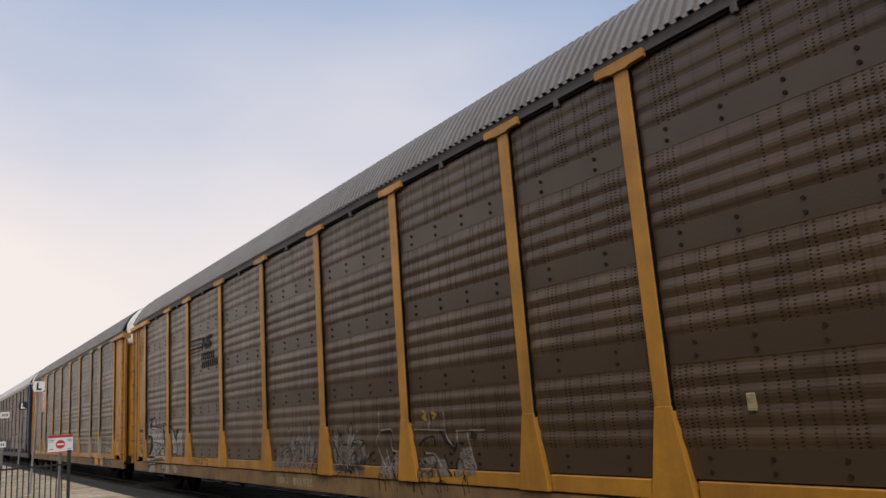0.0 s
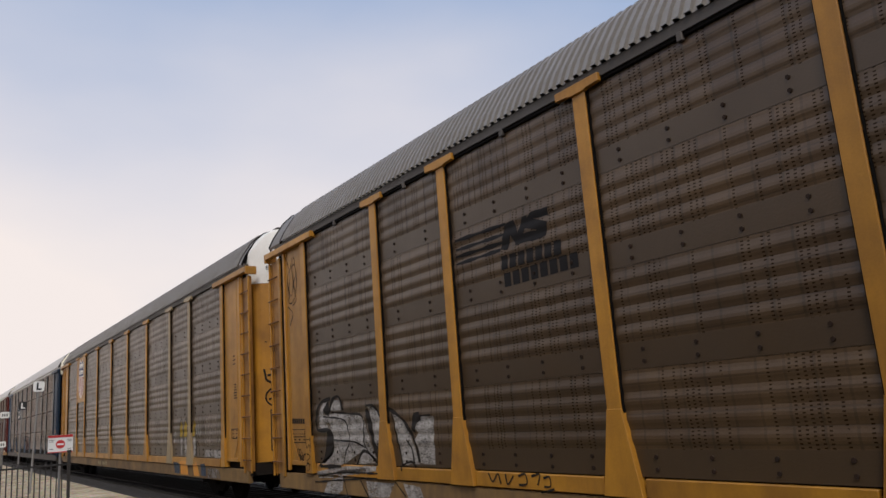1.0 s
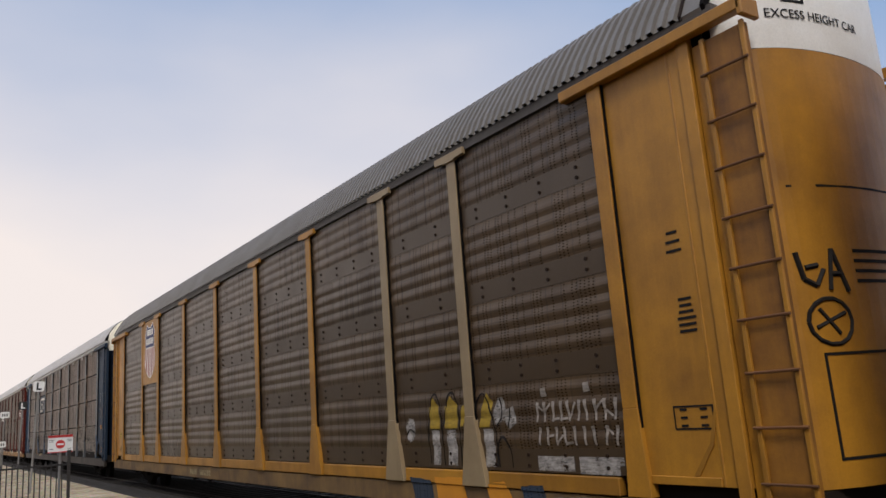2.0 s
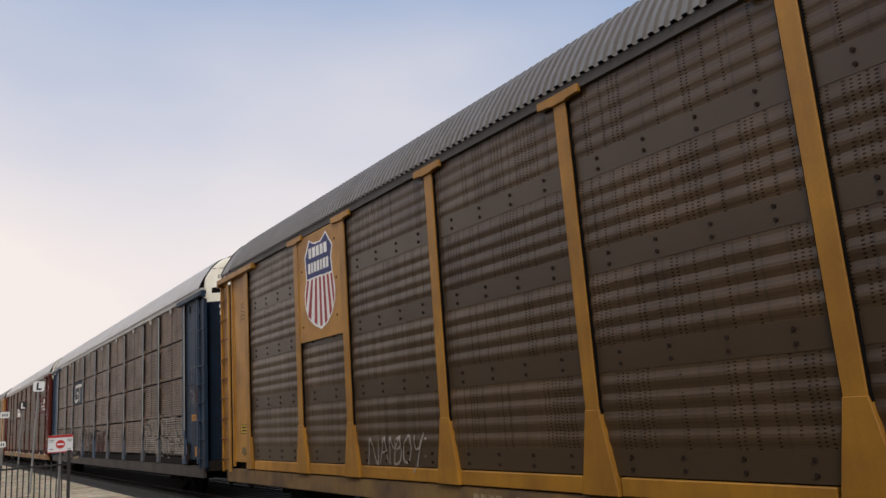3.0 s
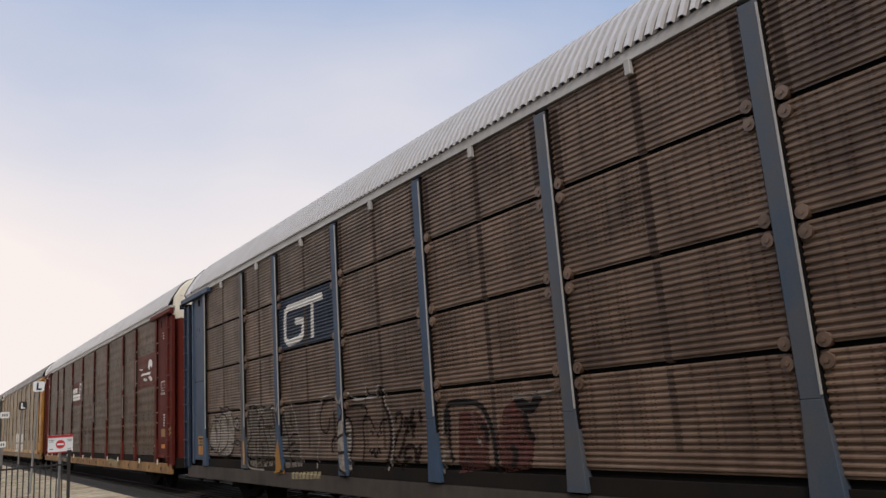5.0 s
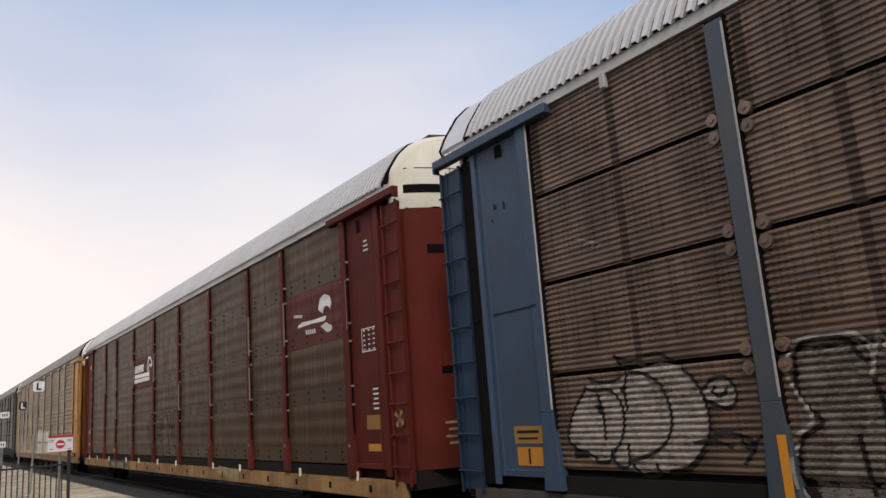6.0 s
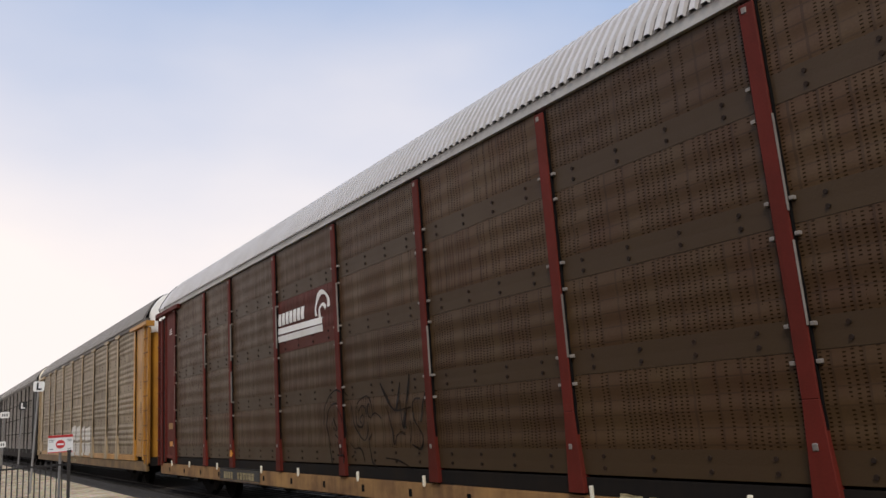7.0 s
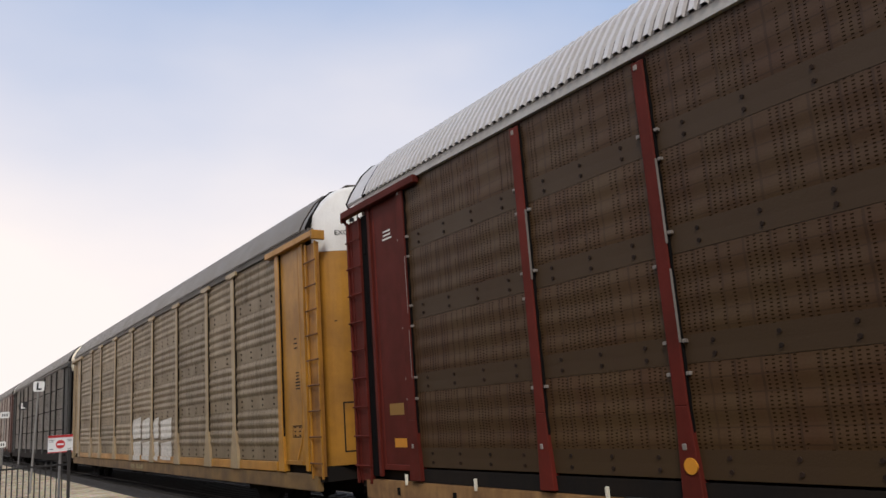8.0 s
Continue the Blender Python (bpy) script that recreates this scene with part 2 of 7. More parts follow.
def panel_mesh(style, width, mat):
    """One pressed steel side panel with its bolts, foot at z = 0, middle at y = 0."""
    def make():
        bm = bmesh.new()
        if style == "fine":
            zs = [RIB * i for i in range(67)] + [1.037]
        else:
            zs = [0.0, 0.13, 0.265] + [0.27 + 0.73 * i / 24 for i in range(25)] + [1.035]
        w = width / 2
        deep = 1.8 if mat is M["galv_pale"] else 1.0      # the pale car's pressings are deeper
        front = [[bm.verts.new((PANEL_X - relief(style, z) * deep, y, z)) for z in zs] for y in (-w, w)]
        for i in range(len(zs) - 1):
            f = bm.faces.new((front[0][i], front[0][i + 1], front[1][i + 1], front[1][i]))
            f.material_index = 1 if style == "fine" and i < 3 else 0
        back = [bm.verts.new((PANEL_X + 0.05, y, z)) for y in (-w, w) for z in (0, 1.035)]
        bm.faces.new((front[0][-1], back[1], back[3], front[1][-1]))
        bm.faces.new((front[0][0], front[1][0], back[2], back[0]))
        if style != "fine":
            k = max(2, round(width / 0.72))
            for i in range(k):
                y = -w + width * (i + 0.5) / k
                for z in (0.07, 0.19):
                    tube(bm, (PANEL_X + 0.01, y, z), (PANEL_X - 0.015, y, z), 0.022, 6, 1)
        return done("side_panel", bm, mat, M["gap"] if style == "fine" else M["bolt"])
    return cached(("panel", style, round(width, 2), mat.name), make)


def post_mesh(mat, tee, foot, half=0.096):
    def make():
        bm = bmesh.new()
        box(bm, NEAR, PANEL_X + 0.06, -half, half, 1.72, 5.16)
        if foot:
            slab(bm, [(-0.10, 1.725), (-0.262, 0.86), (0.262, 0.86), (0.10, 1.725)], NEAR - 0.006, PANEL_X + 0.06)
        else:
            slab(bm, [(-half, 1.72), (-half * 1.6, 0.87), (half * 1.6, 0.87), (half, 1.72)], NEAR, PANEL_X + 0.06)
        if tee:
            slab(bm, [(-0.34, 5.165), (-0.34, 5.262), (0.34, 5.262), (0.34, 5.165), (0.15, 5.165), (0.12, 5.14), (-0.12, 5.14), (-0.15, 5.165)], NEAR - 0.03, NEAR + 0.03)
        bmesh.ops.bevel(bm, geom=[e for e in bm.edges], offset=0.006, segments=1, affect='EDGES')
        # near-black strips standing in for the shade beside the post
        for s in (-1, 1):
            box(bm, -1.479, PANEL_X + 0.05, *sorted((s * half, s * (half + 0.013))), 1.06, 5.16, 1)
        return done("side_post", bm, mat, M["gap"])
    return cached(("post", mat.name, tee, foot, half), make)


ROOF = ((-1.475, 5.35), (-1.38, 5.55), (-1.15, 5.90), (-0.95, 6.09), (-0.78, 6.15), (-0.4, 6.20), (0, 6.22))


def roof_mesh(mat, cut=0.0, pitch=0.14, depth=0.042):
    def make():
        prof = list(ROOF) + [(-x, z) for x, z in ROOF[-2::-1]]
        lead = 0.45 if mat is M["roof_light"] else 0.62
        ys, rise = [-HALF + lead], [0.0]
        count = int((2 * HALF - 0.62 - lead - cut) / pitch)
        for i in range(count):
            y = -HALF + lead + i * pitch
            ys += [y + pitch * 0.02, y + pitch * 0.47, y + pitch * 0.52, y + pitch * 0.97]
            rise += [0.0, 0.0, depth, depth]
        ys.append(HALF - 0.62 - cut)
        rise.append(0.0)
        verts, faces, k = [], [], len(prof)
        for y, r in zip(ys, rise):
            for x, z in prof:
                s = r / math.hypot(x, (z - 4.6) * 1.0)
                verts.append((x * (1 + s), y, z + (z - 4.6) * s))
        for i in range(len(ys) - 1):
            for j in range(k - 1):
                a = i * k + j
                faces.append((a, a + k, a + k + 1, a + 1))
        me = bpy.data.meshes.new("roof")
        me.from_pydata(verts, [], faces)
        me.materials.append(mat)
        me.materials.append(M["roof_trough_shade"] if mat is M["roof_light"] else mat)
        for f in me.polygons:        # the shade between the ribs is painted into the troughs
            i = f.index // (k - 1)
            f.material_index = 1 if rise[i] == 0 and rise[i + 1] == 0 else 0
        return me
    return cached(("roof", mat.name, cut), make)


def roof_z(x):
    """The roof's height over a place across the car."""
    for (xa, za), (xb, zb) in zip(ROOF, ROOF[1:]):
        if xa <= -abs(x) <= xb:
            return za + (zb - za) * (-abs(x) - xa) / (xb - xa)
    return ROOF[0][1]


def roof_band_mesh(name, mat, y0, y1, up, thick=0.05, reach=1.475):
    """A plain bent sheet over the roof's profile between two places along the car."""
    def make():
        bm = bmesh.new()
        prof = [(x, z) for x, z in ROOF if -x <= reach]
        prof = prof + [(-x, z) for x, z in prof[-2::-1]]
        rings = []
        for y, k in ((y0, up), (y1, up), (y1, up - thick), (y0, up - thick)):
            rings.append([bm.verts.new((x * (1 + k / 3), y, z + k)) for x, z in prof])
        for a, b in zip(rings, rings[1:] + rings[:1]):
            for j in range(len(prof) - 1):
                bm.faces.new((a[j], a[j + 1], b[j + 1], b[j]))
        for j in (0, -1):
            bm.faces.new([r[j] for r in rings])
        return done(name, bm, mat)
    return cached((name, mat.name, y0, y1, up, reach), make)


def door_y(x):
    """How far the bowed end doors stand out at x across the car."""
    return HALF - 0.42 + BOW * max(0.0, 1 - (x / 1.36) ** 2) ** 0.5


def end_door_mesh(z0, z1, mat):
    """One band of the curved folding doors that close a car's end, bowed outwards."""
    def make():
        bm = bmesh.new()
        k = 28
        top = [(x, door_y(x), min(z1, roof_z(x) - 0.03)) for x in (-1.36 * math.cos(math.pi * i / k) for i in range(k + 1))]
        rows = [[bm.verts.new((x, y, z0)) for x, y, zt in top], [bm.verts.new((x, y, zt)) for x, y, zt in top],
                [bm.verts.new((x, y - 0.06, zt)) for x, y, zt in top], [bm.verts.new((x, y - 0.06, z0)) for x, y, zt in top]]
        for a, b in zip(rows, rows[1:] + rows[:1]):
            for i in range(k):
                bm.faces.new((a[i], a[i + 1], b[i + 1], b[i]))
        return done("end_door", bm, mat)
    return cached(("door", z0, z1, mat.name), make)


def hood_mesh(z0, mat):
    """The doors' pale upper part: bowed like the doors, closed on top and drawn back under the roof's end."""
    def make():
        bm = bmesh.new()
        k = 28
        xs = [-1.36 * math.cos(math.pi * i / k) for i in range(k + 1)]
        rows = []
        for back, drop in ((0.0, None), (0.0, 0.09), (0.025, 0.035), (0.08, 0.012), (None, 0.0)):
            row = []
            for x in xs:
                y = door_y(x)
                y = HALF - 0.43 if back is None else max(HALF - 0.43, y - back)
                row.append(bm.verts.new((x, y, z0 if drop is None else roof_z(x) + 0.01 - drop)))
            rows.append(row)
        for a, b in zip(rows, rows[1:]):
            for i in range(k):
                bm.faces.new((a[i], a[i + 1], b[i + 1], b[i]))
        me = done("door_top", bm, mat)
        for p in me.polygons:
            p.use_smooth = True
        return me
    return cached(("hood", z0, mat.name), make)


def ladder_parts(parent, mat, e, trim=0.0, plate=None):
    """The corner ladder: a thing's part with two stiles and its rungs; e: the end, -1 or 1."""
    bm = bmesh.new()
    box(bm, -1.455, -1.40, min(e * 13.13, e * 13.59), max(e * 13.13, e * 13.59), 0.82, 5.03)
    ladder = part("ladder", bm, plate or (M["yellow_rusty"] if mat is M["yellow"] else mat), parent, m=pose(0, -trim, 0))
    for y, w in ((13.075, 0.06) if mat is M["yellow"] and e > 0 else (13.155, 0.022), (13.58, 0.022)) + (((13.47, 0.010),) if e > 0 else ()):
        bm = bmesh.new()
        box(bm, -1.49 if w > 0.015 else -1.468, -1.456, e * y - w, e * y + w, 0.78, 5.05)
        bmesh.ops.bevel(bm, geom=[k for k in bm.edges], offset=0.005, segments=1, affect='EDGES')
        part("stile", bm, mat, ladder)
    rung = cached(("rung", mat.name), lambda: rung_mesh(mat))
    for i in range(9):
        put("rung", rung, ladder, pose(-1.50, e * 13.365, 1.05 + 0.455 * i))
    return ladder


def rung_mesh(mat):
    bm = bmesh.new()
    tube(bm, (0, -0.25, 0), (0, 0.25, 0), 0.014, 6)
    return done("rung", bm, M["rung_rust"] if mat is M["yellow"] else mat)


def wheel_mesh():
    bm = bmesh.new()
    for sx in (-0.76, 0.76):
        tube(bm, (sx - 0.065, 0, 0), (sx + 0.065, 0, 0), 0.42, 20)
        tube(bm, (sx * 0.9 - 0.015, 0, 0), (sx * 0.9 + 0.015, 0, 0), 0.455, 20)
    tube(bm, (-0.98, 0, 0), (0.98, 0, 0), 0.08, 10)
    return done("wheelset", bm, M["under"])


def truck_parts(car, y0):
    bm = bmesh.new()
    for sx in (-1, 1):
        slab(bm, [(-1.15, 0.36), (-1.15, 0.56), (-0.5, 0.68), (0.5, 0.68), (1.15, 0.56), (1.15, 0.36), (0.75, 0.40), (0.45, 0.22), (-0.45, 0.22), (-0.75, 0.40)], sx * 1.0 - 0.06, sx * 1.0 + 0.06)
    box(bm, -1.15, 1.15, -0.22, 0.22, 0.38, 0.66)
    truck = part("truck", bm, M["under"], car, m=pose(0, y0, 0))
    for dy in (-0.86, 0.86):
        put("wheelset", cached("wheels", wheel_mesh), truck, pose(0, dy, 0.455))


def autorack(label, style, panel, paint, sill, roof, chord, top, tee=True, foot=True, special=None, post=None, top_z=4.88, lead=None, keep_paint=(1.4, 4.2, 7.0), trim=0.0, tail=None):
    """A covered car carrier: an Empty at the rails below its middle, with its parts. special: other materials for single panels."""
    special = special or {}
    body_paint = paint
    car = tagged(new("autorack_car"), label, "rail car", "autorack cars of the train")
    # frame and closed shell behind the panels
    bm = bmesh.new()
    box(bm, -0.55, 0.55, -HALF + 0.3, HALF - 0.3, 0.42, 0.80)
    box(bm, -1.34, 1.34, -HALF + 0.45, HALF - 0.45 - trim, 0.80, 1.0)
    for i in range(-6, 7):
        box(bm, -1.3, 1.3, i * 1.95 - 0.07, i * 1.95 + 0.07, 0.5, 0.79)
    part("underframe", bm, M["under"], car)
    for e in (-1, 1):
        bm = bmesh.new()
        box(bm, -0.12, 0.12, *sorted((e * (HALF - 0.3), e * (HALF + 0.48))), 0.52, 0.78)
        box(bm, -0.17, 0.17, *sorted((e * (HALF + 0.40), e * (HALF + 0.62))), 0.50, 0.84)
        part("coupler", bm, M["under"], car)
    bm = bmesh.new()
    box(bm, PANEL_X + 0.055, PANEL_X + 0.07, -HALF + 0.5, HALF - 0.5, 1.0, 5.40)
    part("inner_wall", bm, M["under"], car)
    for dy in (-9.9, 9.9):
        truck_parts(car, dy)
    # far side: one pressed wall
    bm = bmesh.new()
    zs = [1.0 + 0.065 * i for i in range(66)]
    extrude_profile(bm, [(1.42 + 0.02 * (i % 2), z) for i, z in enumerate(zs)] + [(1.36, zs[-1]), (1.36, 1.0)], -HALF + 0.4, HALF - 0.4)
    part("far_side", bm, panel, car)
    # sills
    bm = bmesh.new()
    box(bm, -1.46, -1.36, -HALF + 0.25, HALF - 0.25 - trim, 0.56, 0.845)
    box(bm, 1.36, 1.46, -HALF + 0.25, HALF - 0.25, 0.56, 1.0)
    bmesh.ops.bevel(bm, geom=[e for e in bm.edges], offset=0.012, segments=2, affect='EDGES')
    part("side_sill", bm, sill, car)
    # bays: curb rail and stacked panels between the posts
    for a, b in zip(POSTS, POSTS[1:]):
        w, mid = b - a - (0.165 if style == "flat" else 0.225), (a + b) / 2
        if foot:
            wr = b - a - 0.56

            def rail():
                bm = bmesh.new()
                box(bm, -1.475, -1.37, -wr / 2, wr / 2, 0.862, 1.045)
                bmesh.ops.bevel(bm, geom=[e for e in bm.edges], offset=0.01, segments=1, affect='EDGES')
                return done("curb_rail", bm, paint)
            put("curb_rail", cached(("rail", round(wr, 2), paint.name), rail), car, pose(0, mid, 0))
        else:
            def low():
                bm = bmesh.new()
                box(bm, -1.44, -1.37, -w / 2, w / 2, 0.85, 1.03)
                return done("curb_rail", bm, M["under"])
            put("curb_rail", cached(("low", round(w, 2)), low), car, pose(0, mid, 0))
        for r, z in enumerate(ROW_Z):
            mat = special.get((POSTS.index(a), r), panel)
            put("side_panel", panel_mesh(style, w, mat), car, pose(0, mid, z))
    for y in POSTS:
        put("side_post", post_mesh(tail if tail and y > 11 else post if post and abs(y) < 11 and y not in keep_paint else paint, tee and abs(y) < 11, foot and abs(y) < 11, 0.075 if style == "flat" and abs(y) < 11 else 0.096), car, pose(0, y, 0))
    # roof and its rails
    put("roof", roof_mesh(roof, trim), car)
    for e in (-1, 1):
        m = pose(0, -trim if e > 0 else 0, 0, 0, 0, 0 if e > 0 else 180)
        lip = 0.40 if e < 0 else 0.08
        bare = e < 0 and roof is M["roof_light"]
        roof_end = put("roof_end", roof_band_mesh("roof_end", roof, HALF - (0.45 if bare else 0.64), HALF - lip, 0.014), car, m)
        put("roof_seam", roof_band_mesh("roof_seam", M["gap"], HALF - lip, HALF - lip + 0.045, 0.03, 0.09), roof_end, None, "dark joint between roof and end")
        if not bare:
            put("roof_seam", roof_band_mesh("roof_seam", M["bolt"], HALF - 0.655, HALF - 0.62, 0.03, 0.05), roof_end)
    bm = bmesh.new()
    for s in (-1, 1):
        extrude_profile(bm, [(s * 1.36, 5.22), (s * 1.49, 5.22), (s * 1.49, 5.26), (s * 1.465, 5.27), (s * 1.465, 5.36), (s * 1.36, 5.36)], -HALF + 0.3, HALF - 0.3 - trim)
    part("roof_rail", bm, chord, car)
    # ends
    for e in (-1, 1):
        def y2(a, b):
            c = trim if e > 0 else 0.0      # the trailing end sits a little further in
            return sorted((e * (a - c * (a > 12.6)), e * (b - c * (b > 12.6))))
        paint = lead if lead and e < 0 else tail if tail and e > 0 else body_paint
        bm = bmesh.new()
        box(bm, -1.445, -1.38, *y2(11.74, 12.98), 1.0, 5.2)
        end_panel = part("end_panel", bm, paint, car)
        for ya, yb, xa, za, zb in ((12.80, 12.885, -1.475, 0.9, 5.2) if e > 0 else (12.86, 12.99, -1.475, 0.9, 5.2), (12.70, 12.73, -1.453, 1.0, 5.15), (11.72, 12.69, -1.46, 1.0, 1.08)):
            bm = bmesh.new()
            box(bm, xa, -1.43, *y2(ya, yb), za, zb)
            bmesh.ops.bevel(bm, geom=[k for k in bm.edges], offset=0.006, segments=1, affect='EDGES')
            part("stiffener", bm, paint, end_panel)
        c = trim if e > 0 else 0.0
        if style == "wave":
            bm = bmesh.new()
            slab(bm, [(e * (a - c), z) for a, z in ((12.735, 1.66), (12.70, 1.66), (12.62, 1.38), (12.40, 1.09), (12.46, 1.09), (12.66, 1.37))], -1.456, -1.43)
            part("foot_flange", bm, paint, end_panel)
        bm = bmesh.new()
        box(bm, 1.38, 1.445, *y2(11.7, 13.2), 0.9, 5.2)
        part("far_end_panel", bm, paint, car)
        bm = bmesh.new()
        box(bm, 1.40, 1.455, *y2(13.13, 13.59), 0.82, 5.03)
        part("far_ladder", bm, paint, car)
        bm = bmesh.new()
        box(bm, 1.44, 1.56, *y2(11.28, 13.64), 5.12, 5.24)
        box(bm, 1.30, 1.56, *y2(13.52, 13.66), 5.02, 5.24)
        part("far_beam", bm, paint, car)
        bm = bmesh.new()
        gap = e > 0
        box(bm, -1.45 if gap else -1.41, -1.38, *y2(12.887 if gap else 12.992, 13.125), 0.9, 5.05)
        for zz in (1.4, 2.2, 2.9, 3.6, 4.4) if gap else ():
            box(bm, -1.462, -1.43, *y2(12.995, 13.06), zz, zz + 0.16)
        part("end_gap", bm, M["gap"] if gap else paint, car, "open joint beside the ladder")
        bm = bmesh.new()
        box(bm, -1.56, -1.44, *y2(11.28, 13.64), 5.12, 5.24)
        box(bm, -1.56, -1.30 if style == "wave" else -1.45, *y2(13.60 if style == "wave" else 13.63, 13.66), 5.06, 5.24)
        bmesh.ops.bevel(bm, geom=[k for k in bm.edges], offset=0.01, segments=1, affect='EDGES')
        part("end_beam", bm, paint, car)
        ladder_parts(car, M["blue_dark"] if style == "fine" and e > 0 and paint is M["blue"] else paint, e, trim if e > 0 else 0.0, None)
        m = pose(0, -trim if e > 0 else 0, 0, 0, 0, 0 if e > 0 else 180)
        door = put("end_door", end_door_mesh(0.98, top_z, M["blue_door_shaded"] if paint is M["blue_dark"] else paint), car, m)
        put("door_top", hood_mesh(top_z + 0.005, top), door)
        put("door_rim", roof_band_mesh("door_rim", M["chord"], HALF - 0.22, HALF + 0.03, 0.026, 0.03, 0.79), door, None, "dark rim along the door's upper edge")
        bm = bmesh.new()
        box(bm, -1.42, 1.42, *y2(13.1, 13.52), 0.72, 0.97)
        part("end_sill", bm, M["under"], car)
    return car


CARS = [
    (14.0, autorack("yellow autorack car with brown-grey perforated panels and graffiti", "wave", M["galv_tan"], M["yellow"], M["yellow_sill"], M["roof"], M["chord"], M["white"], trim=0.06)),
    (42.4, autorack("yellow autorack car with dark panels and a shield emblem", "wave", M["galv_tan"], M["yellow"], M["yellow_sill"], M["roof"], M["chord"], M["white"], post=M["tan_post"], keep_paint=(-4.2, -1.4, 1.4, 4.2, 7.0, 9.0), trim=0.01)),
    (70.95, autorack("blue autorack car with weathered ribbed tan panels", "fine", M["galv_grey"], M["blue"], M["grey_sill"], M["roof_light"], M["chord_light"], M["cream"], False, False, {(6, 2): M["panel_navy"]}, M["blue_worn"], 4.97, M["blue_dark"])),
    (99.4, autorack("oxide red autorack car with dark brown perforated panels", "flat", M["galv_brown"], M["red"], M["orange_sill"], M["roof_light"], M["chord_light"], M["cream"], False, False, {(0, 2): M["panel_red"], (5, 2): M["panel_red"]}, None, 4.95)),
    (127.9, autorack("yellow autorack car with tan corrugated panels and white tags", "wave", M["galv_pale"], M["yellow"], M["yellow_sill"], M["roof"], M["chord"], M["white"], post=M["tan_post"], keep_paint=(), tail=M["tan_post"])),
    (156.4, autorack("dull brown autorack car with black ends", "fine", M["galv_dark"], M["black"], M["under"], M["roof"], M["chord"], M["cream"], False, False)),
    (184.9, autorack("grey autorack car far down the train", "wave", M["galv_grey"], M["brown"], M["under"], M["roof"], M["chord"], M["white"], False, False)),
]


# ---------------------------------------------------------------- paint on the cars' sides
CAR_A, CAR_B, CAR_C, CAR_D, CAR_E, CAR_F, CAR_G = [c for _, c in CARS]


def side_x(style, y, z):
    """Where the near side's surface stands at (y, z) of a car."""
    d = min(abs(y - p) for p in POSTS)
    foot = style == "wave"
    half = 0.097 if z > 1.725 else 0.097 + (0.155 if foot else 0.055) * (1.725 - z) / 0.87
    if d < half and z > 0.86:
        return NEAR - (0.006 if foot and z < 1.725 else 0.0)
    if abs(y) > 11.7:
        return -1.476 if abs(y) > 12.86 else -1.446
    if z < 0.85:
        return -1.46
    if z < 1.05:
        return -1.475 if foot else -1.44
    r = min(3, int((z - ROW_Z[0]) / ROW_H)) if z >= ROW_Z[0] else 0
    return PANEL_X - relief(style, z - ROW_Z[r])


def knot_above(z):
    """The next fold of the ribbed panels above height z."""
    base = max([r for r in ROW_Z if r <= z + 1e-6], default=ROW_Z[0] - ROW_H)
    up = base + (math.floor((z - base) / RIB + 1e-4) + 1) * RIB
    later = [r for r in ROW_Z if r > z + 1e-6]
    return min([up] + later[:1])


def smooth_path(pts, step=0.03):
    """A curve through the points, in short steps."""
    p = [Vector(q) for q in pts]
    if len(p) > 2:
        ext = [2 * p[0] - p[1]] + p + [2 * p[-1] - p[-2]]
    else:
        ext = [p[0], p[0], p[1], p[1]]
    path = []
    for a, b, c, d in zip(ext, ext[1:], ext[2:], ext[3:]):
        k = max(1, int((c - b).length / step))
        for i in range(k):
            t = i / k
            if len(p) == 2:
                path.append(b.lerp(c, t))
            else:
                path.append(0.5 * ((2 * b) + (c - a) * t + (2 * a - 5 * b + 4 * c - d) * t * t + (3 * b - a - 3 * c + d) * t ** 3))
    path.append(p[-1])
    return path


